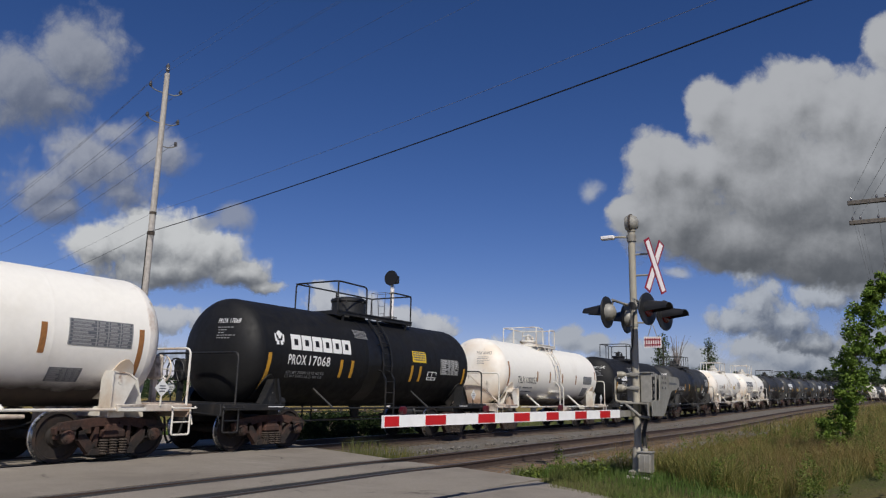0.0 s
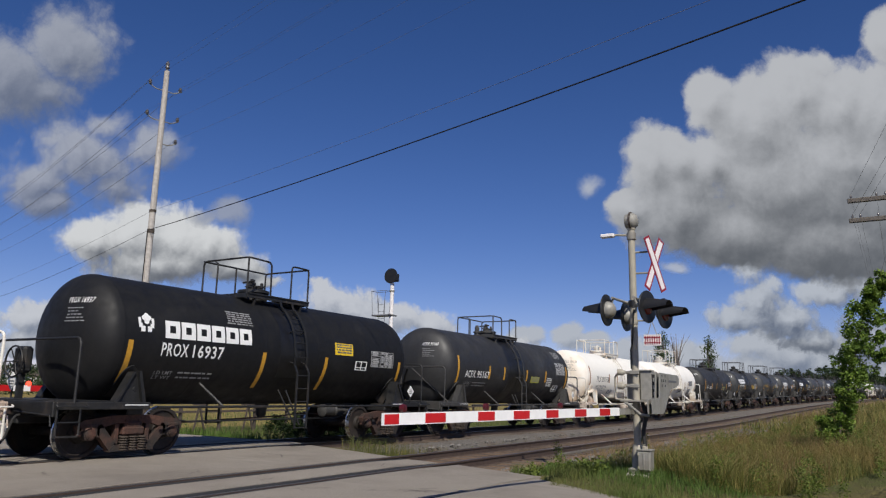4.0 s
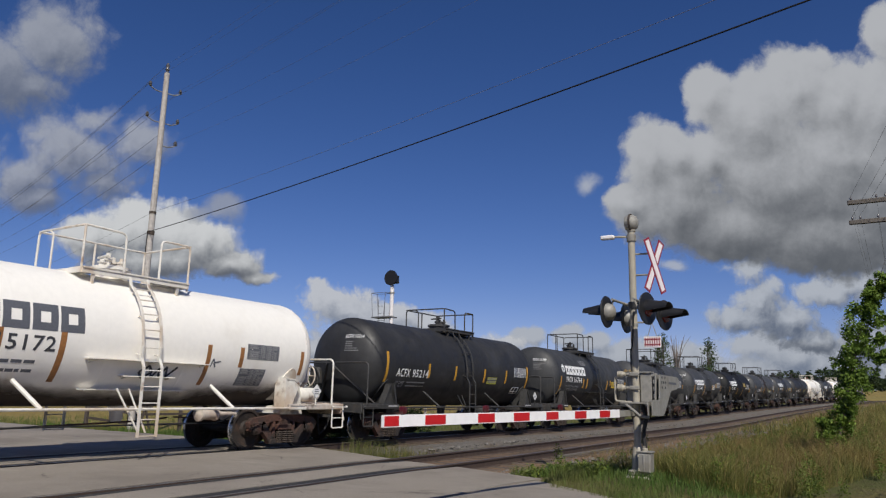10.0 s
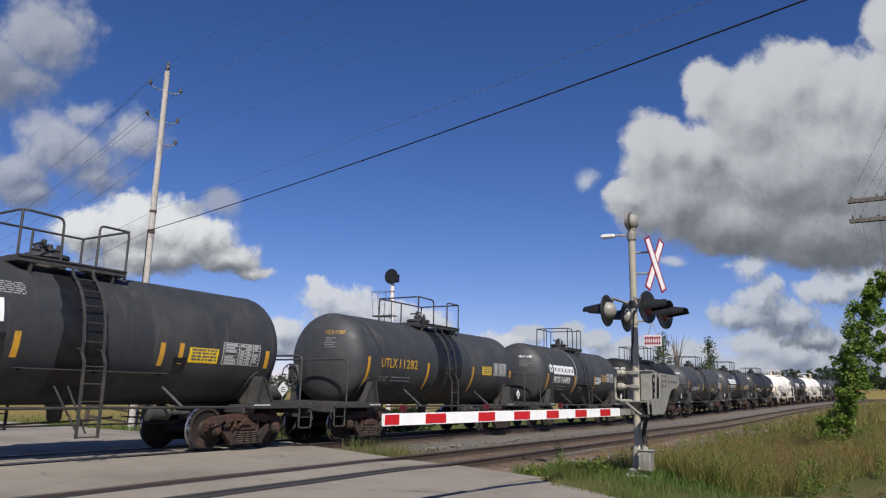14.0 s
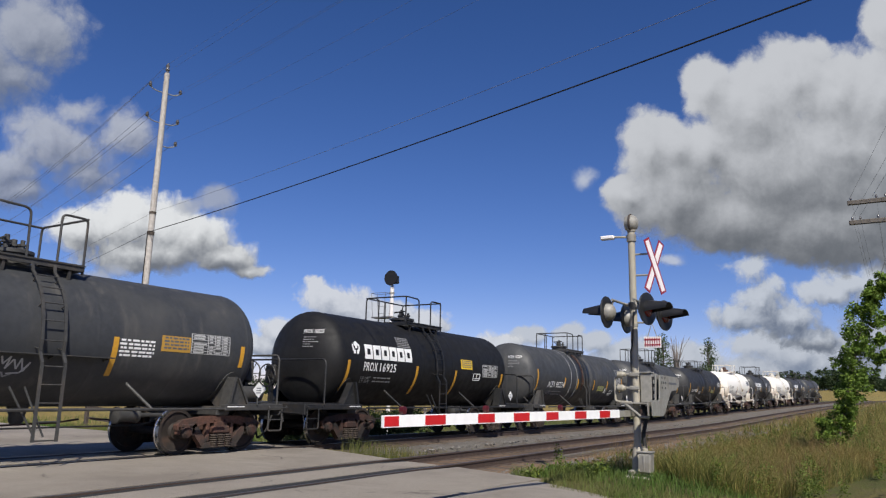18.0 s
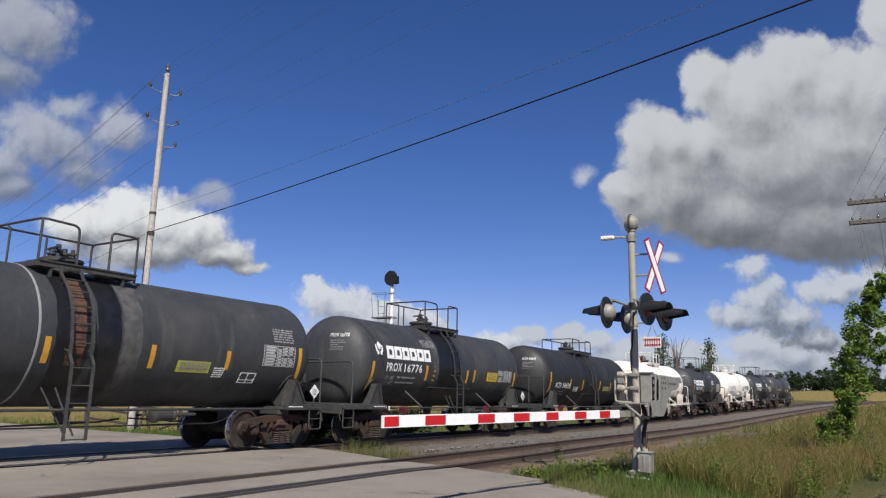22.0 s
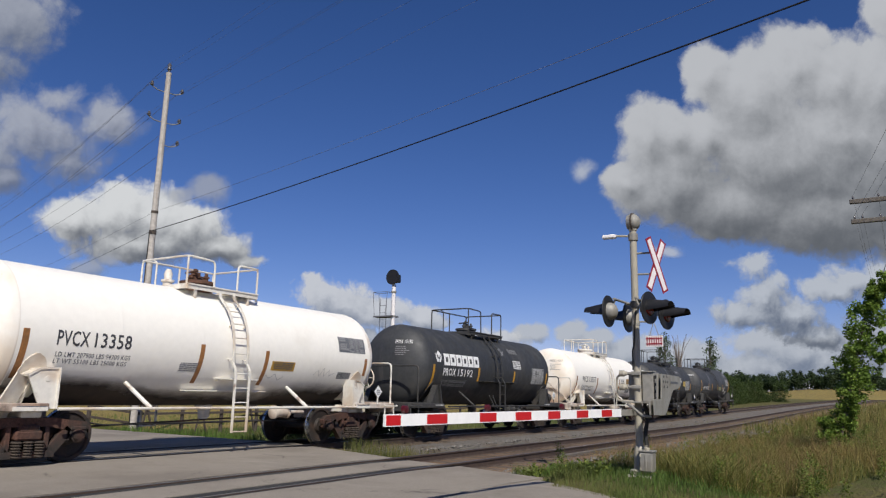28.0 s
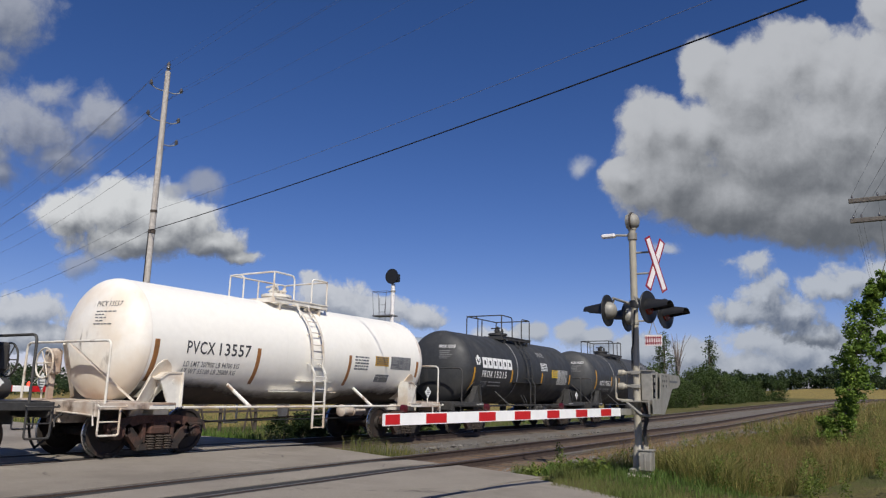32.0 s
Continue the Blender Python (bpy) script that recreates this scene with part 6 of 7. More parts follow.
up = tagged(new("utility_pole"), "weathered grey wooden utility pole with insulator arms", "utility pole")
part("pole", Geo().tube([(POLE.x, POLE.y, lie(POLE.x, POLE.y) - 0.3), (POLE.x, POLE.y, 7), (POLE.x, POLE.y, 14.0)], [0.135, 0.122, 0.105], 16), "wood_grey", up)
side = Vector((-SPAN.y, SPAN.x, 0)).normalized()
ends = []
for z, sides in ((13.15, (-1, 1)), (11.85, (-1, 1)), (10.9, (1,))):
    for sgn in sides:
        a = POLE + Vector((0, 0, z)) + side * (0.12 * sgn)
        b = POLE + Vector((0, 0, z + 0.12)) + side * (0.62 * sgn)
        br = part("insulator_bracket", Geo().tube(bend([a, a.lerp(b, 0.5) - Vector((0, 0, 0.07)), b], 0.15), 0.022, 8), "galvanised", up)
        part("insulator", Geo().lathe([(0, 0.03), (0.02, 0.07), (0.05, 0.05), (0.08, 0.075), (0.11, 0.05), (0.16, 0.06), (0.20, 0.02)], "z", 12, b), "ceramic", br)
        ends.append(b + Vector((0, 0, 0.18)))
part("top_insulator", Geo().lathe([(13.95, 0.05), (14.1, 0.05), (14.15, 0.09), (14.25, 0.06), (14.35, 0.08), (14.45, 0.02)], "z", 12, (POLE.x, POLE.y, 0)), "ceramic", up)
part("down_lead", Geo().tube([POLE + Vector((-0.02, -0.13, 7.3)), POLE + Vector((-0.02, -0.15, 0))], 0.02, 6), "cable", up)
part("cable_clamp", Geo().lathe([(7.2, 0.14), (7.36, 0.14)], "z", 12, (POLE.x, POLE.y, 0)), "wood_dark", up)
part("cable_clamp", Geo().lathe([(8.05, 0.135), (8.15, 0.135)], "z", 12, (POLE.x, POLE.y, 0)), "wood_dark", up)
ends.append(POLE + Vector((0, 0, 14.42)))
for k, (far, dist) in enumerate(((SPAN * 1.9, 1), (SPAN * -1.9, -1))):
    q = copy_thing(up, Matrix.Translation(far))
for e in ends:
    for m in (1.9, -1.9):
        tagged(part("power_line", Geo().tube(hang(e, e + SPAN * m, 0.9), 0.003 if m > 0 else 0.007, 5), "wire"), "thin overhead power line between poles", "wire", "overhead wires")
tagged(part("cable", Geo().tube(hang(POLE + Vector((0.1, -0.15, 7.3)), POLE + SPAN * 1.9 + Vector((0, 0, 7.68)), 0.5, 40), 0.0145, 6), "cable"), "heavy black overhead cable between poles", "cable", "overhead wires")
tagged(part("cable", Geo().tube(hang(POLE + Vector((0.1, -0.15, 7.3)), POLE - SPAN * 1.9 + Vector((0, 0, 7.3)), 0.6), 0.008, 6), "cable"), "heavy black overhead cable between poles", "cable", "overhead wires")
for m, sgn in ((1.9, 1), (-1.9, -1)):
    tagged(part("cable", Geo().tube(hang(POLE + Vector((0, 0, 8.13)), POLE + SPAN * m + Vector((0, 0, 8.1)), 0.5), 0.005, 5), "wire"), "thin overhead line between poles", "cable", "overhead wires")

# The line of poles along the railway.
lp = tagged(new("telegraph_pole"), "wooden pole with two crossarms and a vine on its guy", "telegraph pole")
LX, LY = 0.95, 24.0
part("pole", Geo().tube([(LX, LY, lie(LX, LY) - 0.3), (LX, LY, 7.9)], [0.15, 0.11], 14), "wood_grey", lp)
wires = []
for z in (7.13, 6.53):
    arm = part("crossarm", Geo().box((LX, LY - 0.14, z), (3.2, 0.11, 0.13), bevel=0.012), "wood_arm", lp)
    for x in (-1.5, -1.3, -0.85, -0.62, 0.6, 0.85, 1.25, 1.5):
        if z > 7 and x == -1.3:
            continue
        part("insulator", lambda: Geo().lathe([(0.05, 0.015), (0.09, 0.018), (0.10, 0.035), (0.15, 0.03), (0.18, 0.012)], "z", 10), "ceramic", arm, at=(LX + x, LY - 0.14, z), key="small_insulator")
        wires.append((LX + x, z + 0.19))
for x, z in wires:
    if x < LX - 1.2 or abs(x - LX) < 0.7:
        tagged(part("telegraph_wire", Geo().tube(hang((x, LY - 0.14, z), (x + 6.5, LY - 45, z + 0.2), 0.35), 0.0032, 4), "wire"), "thin telegraph wire along the railway", "wire", "telegraph wires")
    if x < LX + 0.9:
        tagged(part("telegraph_wire", Geo().tube(hang((x, LY - 0.14, z), (x + 0.6, LY + 45, z - 0.4), 0.45), 0.0032, 4), "wire"), "thin telegraph wire along the railway", "wire", "telegraph wires")
copy_thing(lp, Matrix.Translation((6.5, -45, 0)))
copy_thing(lp, Matrix.Translation((0.6, 45, 0)))


# ---- growth ----
def leaf_material(name, a, b, c, gold=0.0):
    m, t, bs = nodes_of(name)
    geo = t.nodes.new("ShaderNodeNewGeometry")
    co = t.nodes.new("ShaderNodeTexCoord").outputs["Object"]
    rnd = geo.outputs["Random Per Island"]
    col = blend(t, rnd, a, b)
    col = blend(t, ramp(t, noise_tex(t, co, 0.35, 4), 0.40 - gold, 0.62 - gold), col, c)
    col = blend(t, ramp(t, rnd, 0.9, 1.0), col, tuple(min(1, v * 1.5) for v in b))
    t.links.new(col, bs.inputs["Base Color"])
    bs.inputs["Roughness"].default_value = 0.6
    bs.inputs["Specular IOR Level"].default_value = 0.25
    tr = t.nodes.new("ShaderNodeBsdfTranslucent")
    t.links.new(col, tr.inputs["Color"])
    mx = t.nodes.new("ShaderNodeMixShader")
    mx.inputs[0].default_value = 0.3
    t.links.new(bs.outputs[0], mx.inputs[1])
    t.links.new(tr.outputs[0], mx.inputs[2])
    t.links.new(mx.outputs[0], t.nodes["Material Output"].inputs["Surface"])
    return m


M["grass_short"] = leaf_material("grass_short", (0.055, 0.105, 0.018), (0.11, 0.175, 0.038), (0.15, 0.155, 0.05))
M["grass_tall"] = leaf_material("grass_tall", (0.065, 0.10, 0.018), (0.27, 0.235, 0.075), (0.25, 0.165, 0.062), -0.07)
M["stem_brown"] = leaf_material("stem_brown", (0.15, 0.095, 0.045), (0.33, 0.235, 0.10), (0.20, 0.12, 0.06))
M["grass_dry"] = leaf_material("grass_dry", (0.10, 0.10, 0.03), (0.20, 0.175, 0.06), (0.075, 0.10, 0.022))
M["weed"] = leaf_material("weed", (0.075, 0.12, 0.02), (0.17, 0.21, 0.04), (0.12, 0.15, 0.03))
M["leaf_dark"] = leaf_material("leaf_dark", (0.014, 0.026, 0.008), (0.03, 0.048, 0.013), (0.02, 0.036, 0.01))
M["leaf_bush"] = leaf_material("leaf_bush", (0.03, 0.055, 0.014), (0.075, 0.11, 0.028), (0.055, 0.075, 0.022))
M["leaf_vine"] = leaf_material("leaf_vine", (0.085, 0.15, 0.022), (0.21, 0.29, 0.05), (0.12, 0.195, 0.03))
M["leaf_far"] = leaf_material("leaf_far", (0.022, 0.042, 0.016), (0.045, 0.07, 0.025), (0.035, 0.055, 0.02))
M["bark"] = surface("bark", (0.10, 0.08, 0.06), 0.9, fine=(14, 0.3), bump=(20, 0.6))
M["bark_dead"] = surface("bark_dead", (0.20, 0.17, 0.15), 0.9, fine=(14, 0.2), bump=(20, 0.6))
M["flower"] = surface("flower", (0.75, 0.72, 0.72), 0.6, bump=None)


def blades(g, rnd, count, spot, height, width, lean=0.35, segs=2):
    """Bent tapering blades; spot() gives a place, height() a length."""
    for _ in range(count):
        q = spot()
        if q is None:
            continue
        x, y = q
        z = lie(x, y) - 0.03
        h, a = height(x, y), rnd.uniform(0, 2 * math.pi)
        w = width * rnd.uniform(0.7, 1.3)
        dx, dy = math.cos(a), math.sin(a)
        b = rnd.uniform(0, lean) * h
        c = rnd.uniform(0, 2 * math.pi)
        bx, by = math.cos(c) * b, math.sin(c) * b
        vs = [(x - dx * w, y - dy * w, z), (x + dx * w, y + dy * w, z),
              (x - dx * w * 0.7 + bx * 0.35, y - dy * w * 0.7 + by * 0.35, z + h * 0.6), (x + dx * w * 0.7 + bx * 0.35, y + dy * w * 0.7 + by * 0.35, z + h * 0.6),
              (x + bx, y + by, z + h)]
        g.add(vs, [(0, 1, 3, 2), (2, 3, 4)])


def road_d(x, y):
    return 0.418 * x + 0.908 * y


rnd = random.Random(5)
g = Geo()


def verge():
    x = rnd.uniform(-6.4, 6.0)
    d = 7.75 + 3.4 * rnd.random() ** 1.3 + (0.9 if x < -5 else 0) + 0.25 * noise.noise((x * 1.3, 0, 0)) + (0.4 if x < -4.6 else 0)
    return x, (d - 0.418 * x) / 0.908


blades(g, rnd, 24000, verge, lambda x, y: rnd.uniform(0.07, 0.20) * (1 + 0.6 * noise.noise((x * 0.8, y * 0.8, 4))) + (0.12 if x < -4.4 and road_d(x, y) > 8.4 else 0), 0.005, 0.7)
tagged(part("verge_grass", g, "grass_short", smooth=0), "short bright green grass along the road edge", "grass", kind="stuff")
g = Geo()


def meadow():
    u = rnd.random()
    y = 11.5 + 62 * u ** 1.9
    x = rnd.uniform(-6.2 - 0.85 * min(1, max(0, (y - 15) / 5)) + curve(y), -4.5 + 13 * min(1, (y - 8) / 30))
    d = road_d(x, y)
    if d < 10.2 + 0.8 * noise.noise((x * 0.7, y * 0.7, 8)) or (x - MAST.x) ** 2 + (y - MAST.y) ** 2 < 0.35:
        return None
    return x, y


def tall(x, y):
    return rnd.uniform(0.18, 0.58) * (1 + 0.8 * noise.noise((x * 0.35, y * 0.35, 2))) * (0.75 if x < -5.3 else 1)


blades(g, rnd, 135000, meadow, tall, 0.0042, 1.3)
tagged(part("meadow_grass", g, "grass_tall", smooth=0), "tall golden brown grass and weeds beside the siding", "grass", kind="stuff")
g = Geo()


def seeding():
    """Stems stand in loose clumps."""
    q = meadow()
    return q if q is not None and noise.noise((q[0] * 0.45, q[1] * 0.45, 11)) + rnd.uniform(-0.25, 0.25) > 0.05 else None


blades(g, rnd, 27000, seeding, lambda x, y: rnd.uniform(0.45, 0.85), 0.0028, 0.55)
tagged(part("seeding_stems", g, "stem_brown", smooth=0), "thin brown seeding stems in loose clumps", "grass", kind="stuff")
g = Geo()


def far_meadow():
    u = rnd.random()
    y = 40 + 150 * u ** 1.5
    return rnd.uniform(-6.9 + curve(y), 10 + 0.25 * y), y


blades(g, rnd, 22000, far_meadow, lambda x, y: rnd.uniform(0.4, 0.9), 0.022, 0.7)
tagged(part("distant_grass", g, "grass_tall", smooth=0), "rough grassland beside the railway", "grass", kind="stuff")
g = Geo()


def strip():
    u = rnd.random()
    y = 12.9 + 50 * u ** 2.2
    x = rnd.uniform(-11.35, -10.0) if rnd.random() < 0.85 else rnd.uniform(-17.5, -15.2)
    if road_d(x, y) < 7.9:
        return None
    return x, y


def strip_lie(x, y):
    return rnd.uniform(0.15, 0.40) * (1.2 if y < 17 else 0.7)


blades(g, rnd, 4200, strip, strip_lie, 0.005, 0.6)
tagged(part("trackside_weeds", g, "grass_dry", smooth=0), "dry weeds along the main track", "grass", kind="stuff")
g = Geo()


def beyond():
    x = rnd.uniform(-27.5, -16.0) if rnd.random() < 0.7 else rnd.uniform(-44.0, -27.5)
    y = 15.7 + 44 * rnd.random() ** 1.6
    return (x, y)


blades(g, rnd, 22000, beyond, lambda x, y: rnd.uniform(0.10, 0.30), 0.012, 0.7)
tagged(part("far_verge_grass", g, "grass_short", smooth=0), "green grass beyond the main track", "grass", kind="stuff")


def leaves(g, rnd, centres, size):
    """Small folded leaves scattered round the centres (x, y, z, radius, count)."""
    for cx, cy, cz, r, n in centres:
        for _ in range(n):
            v = Vector((rnd.gauss(0, 1), rnd.gauss(0, 1), rnd.gauss(0, 1)))
            v = v.normalized() * r * rnd.random() ** 0.45
            p = Vector((cx, cy, cz)) + v
            a = Vector((rnd.gauss(0, 1), rnd.gauss(0, 1), rnd.gauss(0, 0.6))).normalized()
            b = a.cross(Vector((rnd.gauss(0, 1), rnd.gauss(0, 1), rnd.gauss(0, 1)))).normalized()
            s = size * rnd.uniform(0.6, 1.3)
            g.add([p - a * s, p - b * s * 0.55, p + a * s, p + b * s * 0.55], [(0, 1, 2, 3)])


def broad_weeds():
    g, q = Geo(), random.Random(8)
    for _ in range(170):
        y = 12.0 + 26 * q.random() ** 1.6
        x = q.uniform(-5.9, 4.5)
        if road_d(x, y) < 9.6 or (x - MAST.x) ** 2 + (y - MAST.y) ** 2 < 0.2:
            continue
        h = q.uniform(0.3, 0.7)
        leaves(g, q, [(x + q.gauss(0, 0.06), y + q.gauss(0, 0.06), lie(x, y) + h * k / 5, 0.11, 40) for k in range(1, 6)], 0.021)
    for k in range(14):
        x, y = -5.6 + 0.09 * k + q.gauss(0, 0.1), 12.6 + q.gauss(0, 0.25)
        leaves(g, q, [(x, y, lie(x, y) + 0.12, 0.16, 60)], 0.035)
    return g


tagged(part("broadleaf_weeds", broad_weeds, "weed", smooth=0), "leafy green weeds among the tall grass", "weeds", kind="stuff")
for k, (x, y) in enumerate(((-0.02, 14.6), (0.06, 14.9), (-0.1, 15.0), (0.0, 15.3), (-0.15, 14.75))):
    fl = tagged(new("wild_flower"), "white wild flower on a thin green stem", "flower", "white flowers in the grass")
    fl.location = (x, y, lie(x, y))
    part("stem", lambda: Geo().tube([(0, 0, 0), (0.01, 0, 0.28)], 0.004, 5), "weed", fl, key="stem")
    part("bloom", lambda: Geo().lathe([(0.27, 0.005), (0.285, 0.045), (0.30, 0.05), (0.315, 0.02)], "z", 10), "flower", fl, key="bloom")


def woody(name, label, category, height, spread, clumps, leaf, size, mat, seed, trunk=0.08, bare=0.0, cone=False):
    """A tree or bush: trunk, limbs and a crown of many leaves."""
    q = random.Random(seed)
    tree = tagged(new(name), label, category)
    g = Geo()
    top = Vector((q.gauss(0, 0.1), q.gauss(0, 0.1), height * 0.85))
    g.tube([(0, 0, -0.3), top * 0.35 + Vector((q.gauss(0, 0.08), 0, 0)), top * 0.7, top], [trunk, trunk * 0.75, trunk * 0.45, trunk * 0.12], 8)
    centres = []
    for k in range(clumps):
        f = q.uniform(bare, 1.0)
        z = height * f
        wide = spread * ((1.05 - f) if cone else math.sqrt(max(0.05, 1 - ((f - 0.45) / 0.62) ** 2)))
        a = q.uniform(0, 2 * math.pi)
        r = wide * math.sqrt(q.random())
        e = Vector((math.cos(a) * r, math.sin(a) * r, z))
        s = top * max(0.05, f - 0.18)
        if k % 2 == 0:
            g.tube([s, s.lerp(e, 0.5) + Vector((0, 0, 0.05 * height)), e], [trunk * 0.35, trunk * 0.22, trunk * 0.06], 5)
        centres.append((e.x, e.y, e.z, spread * q.uniform(0.22, 0.42), leaf))
    part("trunk", g, "bark", tree)
    g = Geo()
    leaves(g, q, centres, size)
    part("crown", g, mat, tree, smooth=0)
    return tree


# scrub along the far side of the main line
kinds = [woody("bush", "dense dark green roadside bush", "bush", 3.6, 2.3, 44, 110, 0.10, "leaf_bush", 11),
         woody("bush", "dense dark green roadside bush", "bush", 4.3, 2.1, 46, 110, 0.10, "leaf_bush", 12),
         woody("bush", "low spreading green bush", "bush", 2.6, 2.4, 40, 110, 0.095, "leaf_bush", 13)]
q = random.Random(3)
spots = []
for y in range(86, 160, 3):
    spots.append((-24.2 + curve(y) * 0.9 + q.gauss(0, 1.0), y + q.uniform(-1.5, 1.5), q.uniform(0.6, 1.3) * (0.95 if y < 130 else 0.75)))
for y in range(88, 150, 6):
    spots.append((-28 + curve(y) * 0.9 + q.gauss(0, 1.5), y + q.uniform(-2, 2), q.uniform(0.9, 1.3)))
for k, (x, y, s) in enumerate(spots):
    ob = kinds[k % 3] if k < 3 else copy_thing(kinds[k % 3], Matrix())
    ob.matrix_basis = pose(x, y, lie(x, y), 0, 0, q.uniform(0, 360)) @ Matrix.Scale(s, 4)
spire = woody("tree", "slim dark conifer rising over the scrub", "tree", 6.5, 1.5, 60, 34, 0.085, "leaf_bush", 21, cone=True)
spire.matrix_basis = pose(-27.4, 105, lie(-27.4, 105)) @ Matrix.Scale(1.6, 4)
for x, y, s in ((-28.6, 107, 1.3), (-25.8, 128, 1.75), (-26.2, 131, 1.3)):
    copy_thing(spire, pose(x, y, lie(x, y), 0, 0, 50 * s) @ Matrix.Scale(s, 4)).matrix_basis = pose(x, y, lie(x, y), 0, 0, 50 * s) @ Matrix.Scale(s, 4)
dead = tagged(new("dead_tree"), "bare dead tree with thin pale branches", "tree")
g = Geo()
for k in range(22):
    a = q.uniform(0, 2 * math.pi)
    h0, h1 = q.uniform(1.5, 5.0), q.uniform(5.2, 7.6)
    r = q.uniform(0.4, 1.6)
    g.tube([(0, 0, h0 * 0.8), (r * 0.5 * math.cos(a), r * 0.5 * math.sin(a), (h0 + h1) / 2), (r * math.cos(a), r * math.sin(a), h1)], [0.05, 0.03, 0.01], 5)
g.tube([(0, 0, -0.3), (0.1, 0, 4), (0.05, 0.1, 7.4)], [0.12, 0.08, 0.02], 7)
part("trunk", g, "bark_dead", dead)
dead.matrix_basis = pose(-26.3, 108, lie(-26.3, 108)) @ Matrix.Scale(1.35, 4)

# shrubs and a rail fence beyond the main track
for x, y, s in ((-20.0, 23.0, 0.22), (-19.6, 24.3, 0.26), (-20.4, 25.6, 0.24), (-19.8, 21.8, 0.18), (-20.5, 27.5, 0.28), (-20.0, 29.5, 0.27)):
    ob = copy_thing(kinds[2], Matrix())
    ob.matrix_basis = pose(x, y, lie(x, y), 0, 0, 90 * s) @ Matrix.Scale(s * 1.3, 4)
# Added dark shrubs; leaf_dark paints the shadow that lies on the grass here.
low = [woody("shrub", "low dark green shrub added for the shadowed grass behind the track", "shrub", 0.85, 0.7, 26, 70, 0.045, "leaf_dark", 51, trunk=0.02)]
for k, (x, y, s) in enumerate(((-16.9, 17.8, 0.8), (-16.8, 18.6, 0.95), (-17.0, 19.3, 1.05), (-16.8, 20.1, 1.1), (-17.1, 20.9, 1.15), (-16.9, 21.7, 1.1), (-17.1, 22.6, 1.15), (-16.9, 23.5, 1.1), (-17.2, 24.5, 1.2), (-17.0, 25.6, 1.2), (-17.6, 19.9, 1.1), (-17.7, 21.5, 1.2), (-17.7, 23.2, 1.2))):
    ob = low[0] if k == 0 else copy_thing(low[0], Matrix())
    ob.matrix_basis = pose(x, y, lie(x, y), 0, 0, 67 * k) @ Matrix.Scale(s, 4)
# wood_dark puts the shade on the fence's near side into its colour.
fence = tagged(new("rail_fence"), "weathered wooden post and rail fence beyond the track", "fence")
for k in range(16):
    y = 16.5 + 2.1 * k
    part("post", lambda: Geo().box((0, 0, 0.25), (0.13, 0.13, 1.5), bevel=0.02), "wood_grey" if k % 5 == 1 else "wood_dark", fence, at=(-25.4, y, lie(-25.4, y)), key="fence_post")
    for z in (0.45, 0.85):
        y2 = y + 2.1
        g = Geo().beam((-25.32, y, lie(-25.4, y) + z), (-25.32, y2, lie(-25.4, y2) + z), 0.05, 0.09)
        part("fence_rail", g, "wood_dark", fence)
for y in (18.3, 20.9, 23.6):
    st = tagged(part("trestle", Geo().beam((-24.5, y - 0.25, lie(-24.5, y)), (-24.5, y, 0.62), 0.06, 0.06, (1, 0, 0)).beam((-24.5, y + 0.35, lie(-24.5, y)), (-24.5, y, 0.62), 0.06, 0.06, (1, 0, 0)).beam((-24.9, y, 0.62), (-24.1, y, 0.62), 0.08, 0.08), "wood_dark"), "dark wooden brace standing by the fence", "fence brace")

# the vine on the pole's guy
vine = tagged(new("vine"), "leafy green vine climbing a leaning guy wire", "vine")
part("guy_wire", Geo().tube([(-1.5, 23.8, lie(-1.5, 23.8)), (0.0, 23.9, 4.9), (0.93, 24.0, 7.5)], 0.012, 6), "wire", vine)
part("stem", Geo().tube([(-1.5, 23.75, lie(-1.5, 23.8)), (-1.2, 23.8, 1.1), (-0.9, 23.8, 2.3), (-0.5, 23.85, 3.8), (0.05, 23.9, 5.0)], [0.05, 0.04, 0.035, 0.03, 0.01], 7), "bark", vine)
g, q = Geo(), random.Random(17)
line = [(-1.55, 0.25, 0.40), (-1.45, 0.55, 0.45), (-1.25, 0.95, 0.38), (-1.10, 1.35, 0.36), (-1.05, 1.75, 0.42), (-0.95, 2.1, 0.48), (-0.82, 2.5, 0.52), (-0.70, 2.9, 0.50), (-0.58, 3.3, 0.48), (-0.45, 3.7, 0.46), (-0.35, 4.05, 0.42), (-0.2, 4.4, 0.36), (0.0, 4.7, 0.30), (0.25, 4.75, 0.22), (-0.15, 2.6, 0.25), (-0.1, 3.1, 0.22), (0.15, 3.6, 0.2), (-1.70, 0.7, 0.24)]
for x, z, r in line:
    for _ in range(15):
        leaves(g, q, [(x + q.gauss(0, r * 0.44), 23.85 + q.gauss(0, r * 0.44), z + q.gauss(0, r * 0.42), r * 0.36, 78)], 0.046)
part("foliage", g, "leaf_vine", vine, smooth=0)

